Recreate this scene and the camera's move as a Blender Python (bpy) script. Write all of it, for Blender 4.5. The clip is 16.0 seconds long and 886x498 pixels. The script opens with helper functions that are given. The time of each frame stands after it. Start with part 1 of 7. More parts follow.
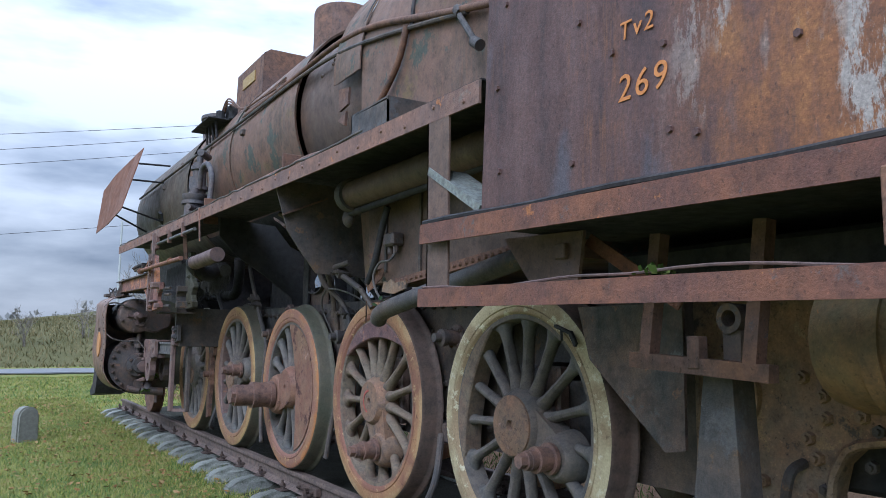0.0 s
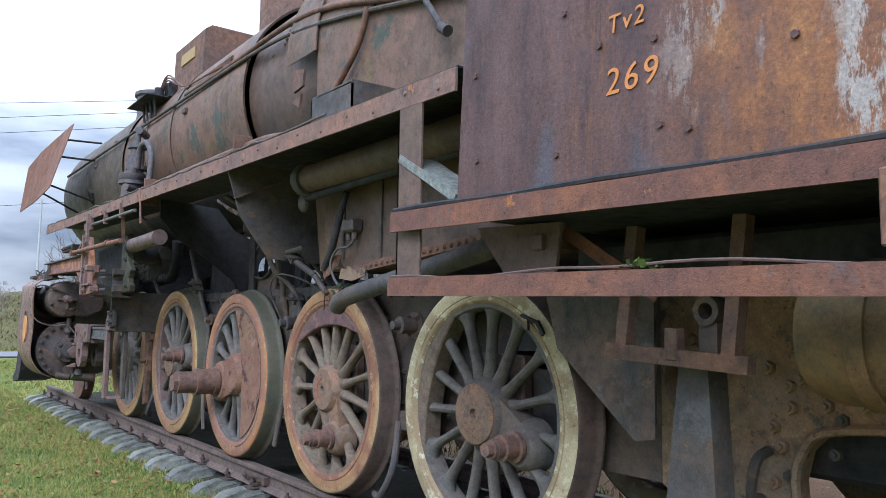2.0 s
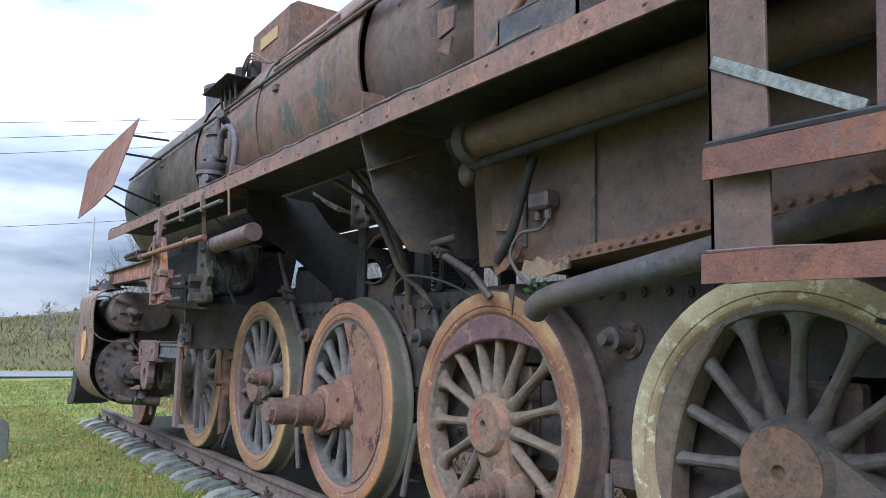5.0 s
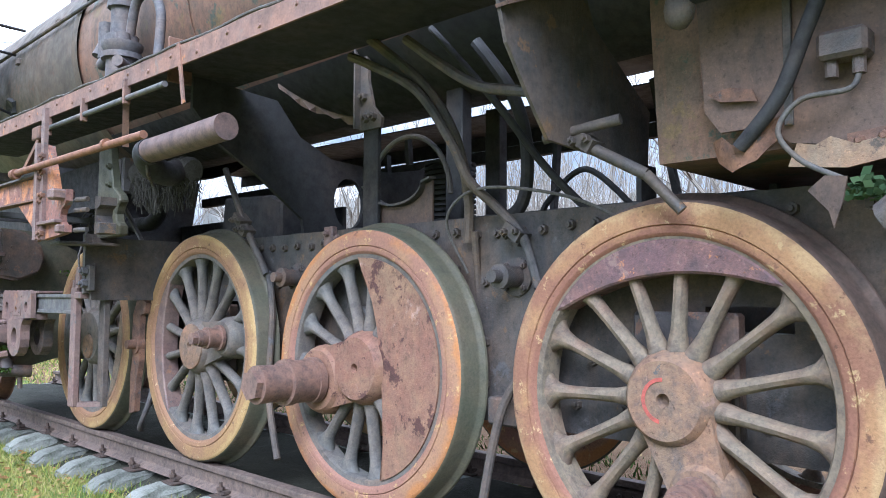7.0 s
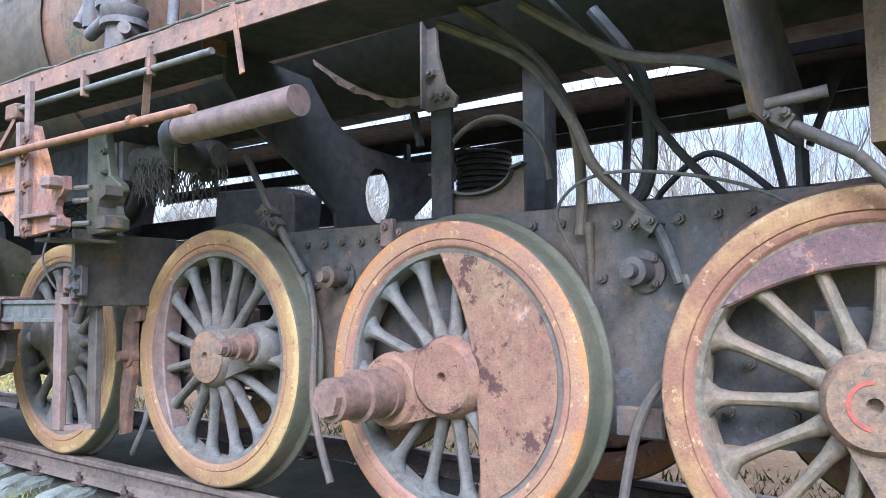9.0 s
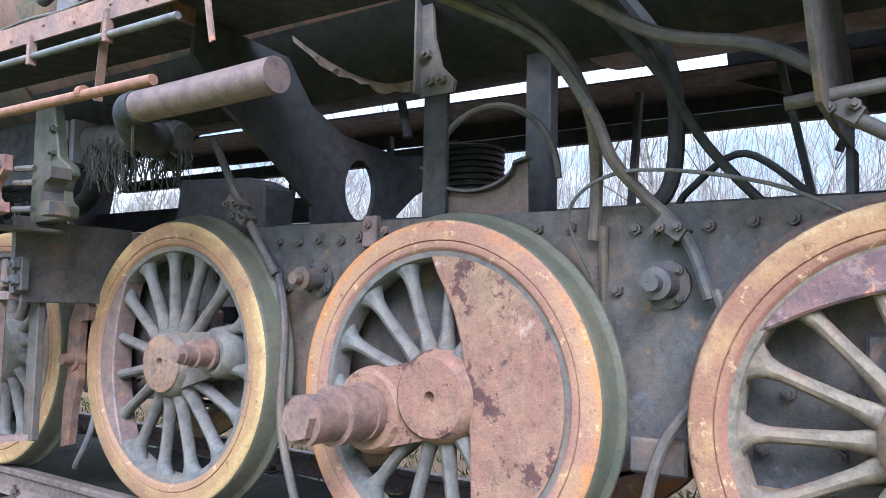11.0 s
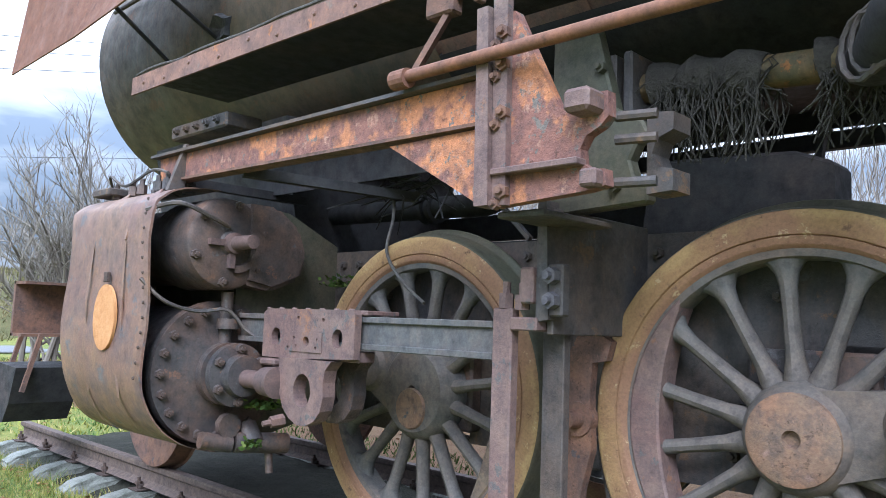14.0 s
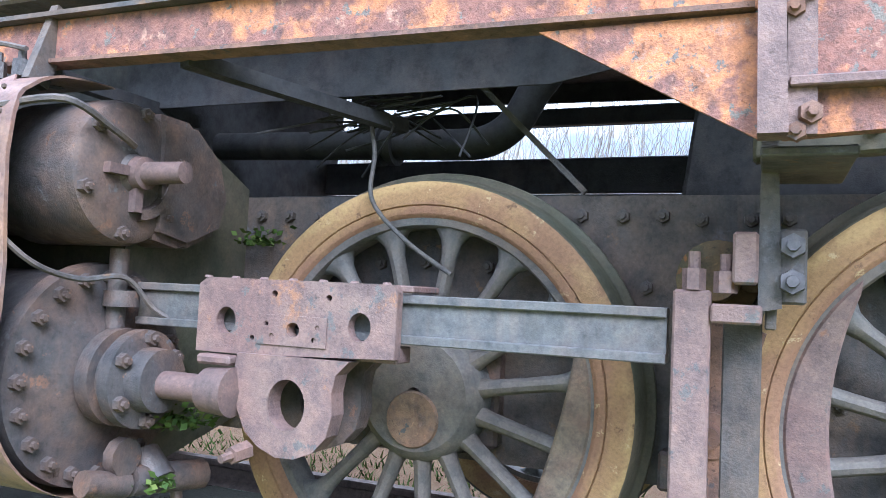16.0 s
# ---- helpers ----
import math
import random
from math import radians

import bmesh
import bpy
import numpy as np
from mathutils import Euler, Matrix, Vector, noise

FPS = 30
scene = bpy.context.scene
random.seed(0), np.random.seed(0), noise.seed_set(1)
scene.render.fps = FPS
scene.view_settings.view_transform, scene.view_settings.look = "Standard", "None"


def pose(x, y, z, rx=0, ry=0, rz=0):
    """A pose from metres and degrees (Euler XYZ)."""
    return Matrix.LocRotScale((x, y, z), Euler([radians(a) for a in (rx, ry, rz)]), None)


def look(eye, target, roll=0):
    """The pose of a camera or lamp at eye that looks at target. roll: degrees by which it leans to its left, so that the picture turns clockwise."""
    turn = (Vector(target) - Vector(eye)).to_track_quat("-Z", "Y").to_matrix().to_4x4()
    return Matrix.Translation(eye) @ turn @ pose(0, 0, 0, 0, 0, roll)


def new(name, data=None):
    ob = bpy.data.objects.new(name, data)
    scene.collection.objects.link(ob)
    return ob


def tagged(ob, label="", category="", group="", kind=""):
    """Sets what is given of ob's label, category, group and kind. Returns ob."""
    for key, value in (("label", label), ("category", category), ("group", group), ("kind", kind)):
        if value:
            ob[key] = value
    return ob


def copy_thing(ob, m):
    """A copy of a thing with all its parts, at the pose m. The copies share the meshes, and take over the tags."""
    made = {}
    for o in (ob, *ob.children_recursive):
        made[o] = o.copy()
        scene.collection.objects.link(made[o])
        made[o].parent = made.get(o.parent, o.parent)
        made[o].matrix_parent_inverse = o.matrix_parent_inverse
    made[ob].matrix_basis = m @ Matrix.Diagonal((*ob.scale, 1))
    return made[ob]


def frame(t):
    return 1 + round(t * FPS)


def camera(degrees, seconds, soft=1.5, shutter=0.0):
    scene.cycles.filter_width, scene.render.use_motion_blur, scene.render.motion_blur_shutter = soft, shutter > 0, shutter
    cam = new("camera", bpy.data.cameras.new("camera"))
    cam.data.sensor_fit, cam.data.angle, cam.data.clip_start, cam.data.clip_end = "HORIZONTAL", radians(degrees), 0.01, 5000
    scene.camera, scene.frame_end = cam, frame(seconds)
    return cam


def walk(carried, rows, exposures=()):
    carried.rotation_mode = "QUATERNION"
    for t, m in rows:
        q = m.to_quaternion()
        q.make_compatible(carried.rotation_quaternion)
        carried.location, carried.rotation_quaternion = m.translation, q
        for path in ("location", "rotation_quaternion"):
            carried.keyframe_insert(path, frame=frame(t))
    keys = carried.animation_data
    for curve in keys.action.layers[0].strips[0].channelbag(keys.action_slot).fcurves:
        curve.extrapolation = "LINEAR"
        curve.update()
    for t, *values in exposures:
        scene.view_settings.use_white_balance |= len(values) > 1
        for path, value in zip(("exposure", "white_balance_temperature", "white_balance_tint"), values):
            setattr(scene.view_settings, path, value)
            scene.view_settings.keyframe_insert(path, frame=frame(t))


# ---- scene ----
cam = camera(59.7, 16.0, soft=0.75)
PATH = [
    (0, (-3.23, -3.221, 1.131), (-2.195, -1.525, 1.363), 0.6),
    (0.5, (-3.219, -3.218, 1.13), (-2.194, -1.516, 1.363), 1.0),
    (1, (-3.236, -3.192, 1.134), (-2.21, -1.488, 1.344), 1.0),
    (1.5, (-3.292, -3.161, 1.147), (-2.161, -1.522, 1.332), 0.8),
    (2, (-3.359, -3.097, 1.155), (-2.173, -1.498, 1.347), 0.8),
    (2.5, (-3.318, -2.986, 1.147), (-2.12, -1.397, 1.343), 0.5),
    (3, (-3.224, -2.844, 1.158), (-2.017, -1.263, 1.361), 0.7),
    (3.5, (-3.212, -2.645, 1.15), (-2.063, -1.02, 1.349), 1.2),
    (4, (-3.31, -2.363, 1.141), (-2.203, -0.709, 1.339), 1.5),
    (4.5, (-3.316, -2.04, 1.143), (-2.215, -0.383, 1.349), 1.6),
    (4.7, (-3.254, -1.859, 1.124), (-2.16, -0.201, 1.357), 1.4),
    (6.8, (-3.225, 0.194, 1.035), (-1.872, 1.652, 1.25), 0.2),
    (7, (-3.262, 0.328, 1.044), (-1.837, 1.726, 1.172), 0.3),
    (7.5, (-3.298, 0.698, 1.008), (-1.845, 2.071, 1.081), 1.1),
    (8, (-3.348, 1.03, 1.041), (-1.881, 2.385, 1.16), 1.0),
    (8.5, (-3.512, 1.219, 1.038), (-1.985, 2.499, 1.208), -0.1),
    (9, (-3.53, 1.272, 1.031), (-1.934, 2.47, 1.166), -0.5),
    (9.2, (-3.532, 1.285, 1.024), (-1.915, 2.459, 1.097), -0.7),
    (11.3, (-3.255, 1.762, 1.059), (-1.616, 2.898, 1.212), 1.6),
    (11.5, (-3.305, 1.909, 1.058), (-1.689, 3.079, 1.202), 1.7),
    (12, (-3.406, 2.257, 1.091), (-1.895, 3.561, 1.232), 1.0),
    (12.5, (-3.372, 2.701, 1.063), (-1.948, 4.097, 1.217), 1.1),
    (13, (-3.435, 3.096, 1.037), (-2.022, 4.498, 1.229), 1.6),
    (13.5, (-3.468, 3.561, 1.046), (-2.046, 4.954, 1.24), 1.6),
    (14, (-3.318, 4.055, 1.046), (-1.893, 5.445, 1.237), 2.1),
    (14.5, (-3.293, 4.518, 1.052), (-1.77, 5.8, 1.246), 2.6),
    (15, (-3.292, 4.902, 1.037), (-1.627, 5.996, 1.209), 2.5),
    (15.5, (-3.214, 5.244, 1.059), (-1.512, 6.287, 1.187), 3.3),
    (16, (-3.171, 5.579, 1.062), (-1.333, 6.357, 1.183), 2.8),
]
walk(cam, [(t, look(eye, target, roll)) for t, eye, target, roll in PATH],
     [(0, 0.75, 5250, 11), (1.0, 0.72, 5200, 11), (1.5, 0.98, 5300, 11), (2.5, 1.1, 5450, 11), (3.0, 1.0, 5450, 11), (4.0, 0.95, 5400, 11), (4.5, 1.0, 5350, 11), (6.8, 1.85, 5350, 11), (7.0, 1.92, 5350, 11), (7.5, 2.3, 5250, 11), (9.0, 2.3, 5200, 11), (11.3, 2.3, 5200, 11), (12.0, 2.15, 5250, 11), (13.0, 1.3, 5450, 11), (13.5, 1.4, 5450, 11), (14.0, 1.62, 5400, 11), (14.5, 1.85, 5350, 11), (15.0, 2.3, 5300, 11), (16.0, 2.35, 5200, 11)])

# ---------------- world, sun, exposure ----------------
world = bpy.data.worlds.new("overcast_sky")
scene.world = world
world.use_nodes = True
wn, wl = world.node_tree.nodes, world.node_tree.links
wn.clear()
w_out, w_bg = wn.new("ShaderNodeOutputWorld"), wn.new("ShaderNodeBackground")
w_sky = wn.new("ShaderNodeTexSky")
w_sky.sky_type, w_sky.sun_disc = "NISHITA", False
w_sky.sun_elevation, w_sky.sun_rotation = radians(38), radians(250)
w_sky.dust_density = 2.0
w_gain = wn.new("ShaderNodeVectorMath")
w_gain.operation = "SCALE"
w_gain.inputs["Scale"].default_value = 0.085
w_tc, w_map, w_noise = wn.new("ShaderNodeTexCoord"), wn.new("ShaderNodeMapping"), wn.new("ShaderNodeTexNoise")
w_map.inputs["Scale"].default_value = (1.0, 1.0, 3.6)
w_map.inputs["Location"].default_value = (0.35, 0.1, 0.2)
w_noise.inputs["Scale"].default_value = 2.1
w_noise.inputs["Detail"].default_value = 7
w_noise.inputs["Roughness"].default_value = 0.52
w_ramp = wn.new("ShaderNodeValToRGB")
w_ramp.color_ramp.elements[0].position, w_ramp.color_ramp.elements[0].color = 0.39, (0.32, 0.375, 0.46, 1)
w_ramp.color_ramp.elements[1].position, w_ramp.color_ramp.elements[1].color = 0.58, (1.12, 1.13, 1.15, 1)
w_mix = wn.new("ShaderNodeMix")
w_mix.data_type = "RGBA"
w_mix.inputs["Factor"].default_value = 0.86
wl.new(w_tc.outputs["Generated"], w_map.inputs["Vector"])
wl.new(w_map.outputs["Vector"], w_noise.inputs["Vector"])
wl.new(w_noise.outputs["Fac"], w_ramp.inputs["Fac"])
wl.new(w_sky.outputs["Color"], w_gain.inputs[0])
wl.new(w_gain.outputs["Vector"], w_mix.inputs["A"])
wl.new(w_ramp.outputs["Color"], w_mix.inputs["B"])
# an overcast sky is about three times as bright overhead as at the horizon
w_sep, w_up, w_grad = wn.new("ShaderNodeSeparateXYZ"), wn.new("ShaderNodeMath"), wn.new("ShaderNodeMath")
w_up.operation, w_grad.operation, w_grad.use_clamp = "MAXIMUM", "MULTIPLY_ADD", False
w_up.inputs[1].default_value = 0.0
w_grad.inputs[1].default_value, w_grad.inputs[2].default_value = 1.4, 0.28
wl.new(w_tc.outputs["Generated"], w_sep.inputs["Vector"])
wl.new(w_sep.outputs["Z"], w_up.inputs[0])
wl.new(w_up.outputs["Value"], w_grad.inputs[0])
wl.new(w_grad.outputs["Value"], w_bg.inputs["Strength"])
wl.new(w_mix.outputs["Result"], w_bg.inputs["Color"])
wl.new(w_bg.outputs["Background"], w_out.inputs["Surface"])
sun = new("sun", bpy.data.lights.new("sun", "SUN"))
sun.data.energy, sun.data.angle, sun.data.color = 1.5, radians(30), (1.0, 0.985, 0.96)
sun.matrix_basis = look((-8, -4, 9), (0, 2, 1))


# ---------------- materials ----------------
def mat_base(name):
    m = bpy.data.materials.new(name)
    m.use_nodes = True
    n, l = m.node_tree.nodes, m.node_tree.links
    n.clear()
    out, bsdf = n.new("ShaderNodeOutputMaterial"), n.new("ShaderNodeBsdfPrincipled")
    l.new(bsdf.outputs["BSDF"], out.inputs["Surface"])
    return m, n, l, bsdf


def noise_of(n, l, coord, scale, detail=5, rough=0.6, stretch=(1, 1, 1)):
    mp, ns = n.new("ShaderNodeMapping"), n.new("ShaderNodeTexNoise")
    mp.inputs["Scale"].default_value = stretch
    ns.inputs["Scale"].default_value, ns.inputs["Detail"].default_value, ns.inputs["Roughness"].default_value = scale, detail, rough
    l.new(coord, mp.inputs["Vector"])
    l.new(mp.outputs["Vector"], ns.inputs["Vector"])
    return ns.outputs["Fac"]


def ramp_of(n, l, fac, stops):
    r = n.new("ShaderNodeValToRGB")
    els = r.color_ramp.elements
    els[0].position, els[0].color = stops[0][0], (*stops[0][1], 1)
    els[1].position, els[1].color = stops[-1][0], (*stops[-1][1], 1)
    for p, c in stops[1:-1]:
        els.new(p).color = (*c, 1)
    l.new(fac, r.inputs["Fac"])
    return r.outputs["Color"]


def mix_of(n, l, fac, a, b, blend="MIX"):
    m = n.new("ShaderNodeMix")
    m.data_type, m.blend_type = "RGBA", blend
    for key, v in (("Factor", fac), ("A", a), ("B", b)):
        if isinstance(v, (int, float)):
            m.inputs[key].default_value = v
        elif isinstance(v, tuple):
            m.inputs[key].default_value = (*v, 1)
        else:
            l.new(v, m.inputs[key])
    return m.outputs["Result"]


def muted(c, k):
    """The colour c drawn k of the way to its own grey."""
    g = 0.3 * c[0] + 0.5 * c[1] + 0.2 * c[2]
    return tuple((a + (g * 1.06 - a) * k) * 1.12 for a in c)


def grey(v):
    return (v, v, v)


def weathered(name, paint, rust, dark, amount=0.5, scale=3.0, streak=0.0, bump=0.25, rough=0.72, edge=0.08, flake=None, flake_at=0.6, random_tint=0.0, metal=0.0, mute=0.36, flake2=None, flake2_at=0.62, chips=0.0):
    """Old painted steel: paint broken by rust and soot at two scales, with running streaks, flaking and fine pitting."""
    m, n, l, b = mat_base(name)
    paint, rust, dark = muted(paint, mute), muted(rust, mute), muted(dark, mute)
    co = n.new("ShaderNodeTexCoord").outputs["Object"]
    big = noise_of(n, l, co, scale, 6, 0.62)
    mid = noise_of(n, l, co, scale * 4.3, 6, 0.65)
    fine = noise_of(n, l, co, 85, 4, 0.7)
    pit = noise_of(n, l, co, 160, 3, 0.6)
    p0 = 1 - amount
    f1 = ramp_of(n, l, big, [(max(0, p0 * 0.75 + 0.1 - edge), grey(0)), (min(1, p0 * 0.75 + 0.1 + edge), grey(1))])
    col = mix_of(n, l, f1, paint, rust)
    f2 = ramp_of(n, l, mid, [(0.46, grey(0)), (0.66, grey(1))])
    col = mix_of(n, l, mix_of(n, l, 0.6, grey(0), f2), col, dark)
    if streak:
        st = noise_of(n, l, co, 5.0, 5, 0.6, (5, 5, 0.35))
        fs = ramp_of(n, l, st, [(0.5, grey(0)), (0.68, grey(1))])
        col = mix_of(n, l, mix_of(n, l, streak, grey(0), fs), col, rust)
    if flake:
        fl = noise_of(n, l, co, scale * 3.1, 8, 0.72)
        ff = ramp_of(n, l, fl, [(flake_at - 0.015, grey(0)), (flake_at + 0.015, grey(1))])
        col = mix_of(n, l, ff, col, flake)
    if flake2:
        mp2 = n.new("ShaderNodeVectorMath")
        mp2.operation = "ADD"
        mp2.inputs[1].default_value = (7.3, 3.1, 5.7)
        l.new(co, mp2.inputs[0])
        fl2 = noise_of(n, l, mp2.outputs["Vector"], scale * 2.3, 9, 0.75)
        ff2 = ramp_of(n, l, fl2, [(flake2_at - 0.02, grey(0)), (flake2_at + 0.03, grey(1))])
        col = mix_of(n, l, ff2, col, flake2)
    blot = noise_of(n, l, co, 17, 8, 0.72)
    col = mix_of(n, l, 1.0, col, ramp_of(n, l, blot, [(0.32, (0.60, 0.60, 0.64)), (0.45, (0.92, 0.92, 0.94)), (0.56, (1.04, 1.02, 1.0)), (0.70, (1.28, 1.2, 1.14))]), "MULTIPLY")
    g = ramp_of(n, l, fine, [(0.28, grey(0.80)), (0.5, grey(0.99)), (0.72, grey(1.18))])
    col = mix_of(n, l, 1.0, col, g, "MULTIPLY")
    if chips:
        small = noise_of(n, l, co, 46, 6, 0.7)
        col = mix_of(n, l, chips, col, ramp_of(n, l, small, [(0.36, (0.35, 0.33, 0.34)), (0.40, (1, 1, 1)), (0.62, (1, 1, 1)), (0.66, (1.75, 1.6, 1.45))]), "MULTIPLY")
    if random_tint:
        oi = n.new("ShaderNodeObjectInfo")
        rr = ramp_of(n, l, oi.outputs["Random"], [(0, grey(1 - random_tint)), (1, grey(1 + random_tint))])
        col = mix_of(n, l, 1.0, col, rr, "MULTIPLY")
    l.new(col, b.inputs["Base Color"])
    rf = ramp_of(n, l, mid, [(0.3, grey(rough - 0.18)), (0.7, grey(min(1, rough + 0.15)))])
    l.new(rf, b.inputs["Roughness"])
    b.inputs["Metallic"].default_value = metal
    b.inputs["Specular IOR Level"].default_value = 0.4
    h = mix_of(n, l, 0.5, mix_of(n, l, 0.5, fine, pit), mix_of(n, l, 0.5, mid, blot))
    bp = n.new("ShaderNodeBump")
    bp.inputs["Strength"].default_value, bp.inputs["Distance"].default_value = bump, 0.012
    l.new(h, bp.inputs["Height"])
    l.new(bp.outputs["Normal"], b.inputs["Normal"])
    return m


def earthy(name, stops, scale=4.0, fine=60, bump=0.4, rough=0.95, dist=0.02, random_tint=0.0):
    """Soil, stone, concrete and the like: a ramp over noise at two scales with a rough relief."""
    m, n, l, b = mat_base(name)
    co = n.new("ShaderNodeTexCoord").outputs["Object"]
    a, c = noise_of(n, l, co, scale, 6, 0.65), noise_of(n, l, co, fine, 5, 0.7)
    col = ramp_of(n, l, mix_of(n, l, 0.45, a, c), stops)
    if random_tint:
        oi = n.new("ShaderNodeObjectInfo")
        rr = ramp_of(n, l, oi.outputs["Random"], [(0, grey(1 - random_tint)), (1, grey(1 + random_tint))])
        col = mix_of(n, l, 1.0, col, rr, "MULTIPLY")
    l.new(col, b.inputs["Base Color"])
    b.inputs["Roughness"].default_value = rough
    b.inputs["Specular IOR Level"].default_value = 0.25
    bp = n.new("ShaderNodeBump")
    bp.inputs["Strength"].default_value, bp.inputs["Distance"].default_value = bump, dist
    l.new(c, bp.inputs["Height"])
    l.new(bp.outputs["Normal"], b.inputs["Normal"])
    return m


def leafy(name, stops):
    """Blades, twigs and leaves: colour varies from piece to piece."""
    m, n, l, b = mat_base(name)
    geo = n.new("ShaderNodeNewGeometry")
    co = n.new("ShaderNodeTexCoord").outputs["Object"]
    f = mix_of(n, l, 0.45, geo.outputs["Random Per Island"], noise_of(n, l, co, 1.3, 4, 0.6))
    l.new(ramp_of(n, l, f, stops), b.inputs["Base Color"])
    b.inputs["Roughness"].default_value = 0.8
    b.inputs["Specular IOR Level"].default_value = 0.2
    return m


def cab_paint():
    """Maroon cab paint: upright runs, orange rust, blue-grey stains, and pale paint peeling in clustered patches."""
    m, n, l, b = mat_base("cab_sheet")
    co = n.new("ShaderNodeTexCoord").outputs["Object"]
    runs = noise_of(n, l, co, 2.6, 8, 0.7, (1, 2.6, 0.6))
    fine_runs = noise_of(n, l, co, 9.0, 6, 0.7, (1, 5, 0.35))
    big, mid = noise_of(n, l, co, 1.15, 5, 0.55, (1, 1, 0.8)), noise_of(n, l, co, 7, 7, 0.68)
    grit, pit = noise_of(n, l, co, 70, 5, 0.75), noise_of(n, l, co, 170, 3, 0.6)
    col = ramp_of(n, l, runs, [(0.30, (0.036, 0.021, 0.022)), (0.48, (0.074, 0.037, 0.033)), (0.62, (0.10, 0.054, 0.048)), (0.75, (0.084, 0.040, 0.029))])
    rust = ramp_of(n, l, mid, [(0.3, (0.10, 0.04, 0.02)), (0.52, (0.20, 0.08, 0.028)), (0.72, (0.34, 0.155, 0.05))])
    col = mix_of(n, l, ramp_of(n, l, mix_of(n, l, 0.4, big, fine_runs), [(0.56, grey(0)), (0.68, grey(0.6))]), col, rust)
    sep, along = n.new("ShaderNodeSeparateXYZ"), n.new("ShaderNodeMapRange")
    l.new(co, sep.inputs["Vector"])
    l.new(sep.outputs["Y"], along.inputs["Value"])
    along.inputs["From Min"].default_value, along.inputs["From Max"].default_value = -1.60, -1.95
    more = ramp_of(n, l, noise_of(n, l, co, 3.0, 7, 0.65, (1, 2.0, 0.55)), [(0.40, grey(0)), (0.52, grey(0.9))])
    col = mix_of(n, l, mix_of(n, l, 1.0, more, along.outputs["Result"], "MULTIPLY"), col, rust)
    blue = ramp_of(n, l, noise_of(n, l, co, 2.1, 6, 0.6, (1, 2.2, 0.8)), [(0.56, grey(0)), (0.68, grey(0.75))])
    col = mix_of(n, l, blue, col, (0.068, 0.068, 0.085))
    spot = ramp_of(n, l, noise_of(n, l, co, 2.4, 4, 0.55, (1, 1.6, 0.6)), [(0.50, grey(0)), (0.58, grey(1))])
    where = mix_of(n, l, 1.0, spot, along.outputs["Result"], "MULTIPLY")
    peel = ramp_of(n, l, noise_of(n, l, co, 6.5, 9, 0.78, (1, 1.7, 0.6)), [(0.50, grey(0)), (0.545, grey(1))])
    both = mix_of(n, l, 1.0, where, peel, "MULTIPLY")
    col = mix_of(n, l, both, col, (0.30, 0.262, 0.24))
    col = mix_of(n, l, 1.0, col, ramp_of(n, l, grit, [(0.27, grey(0.55)), (0.5, grey(1.0)), (0.73, grey(1.5))]), "MULTIPLY")
    small = noise_of(n, l, co, 42, 7, 0.72, (1, 1.2, 0.8))
    col = mix_of(n, l, 0.7, col, ramp_of(n, l, small, [(0.35, (0.35, 0.32, 0.33)), (0.40, (1, 1, 1)), (0.61, (1, 1, 1)), (0.65, (1.7, 1.6, 1.5))]), "MULTIPLY")
    l.new(col, b.inputs["Base Color"])
    l.new(ramp_of(n, l, mid, [(0.3, grey(0.42)), (0.7, grey(0.75))]), b.inputs["Roughness"])
    bp = n.new("ShaderNodeBump")
    bp.inputs["Strength"].default_value, bp.inputs["Distance"].default_value = 0.35, 0.01
    l.new(mix_of(n, l, 0.5, mix_of(n, l, 0.5, grit, pit), both), bp.inputs["Height"])
    l.new(bp.outputs["Normal"], b.inputs["Normal"])
    return m


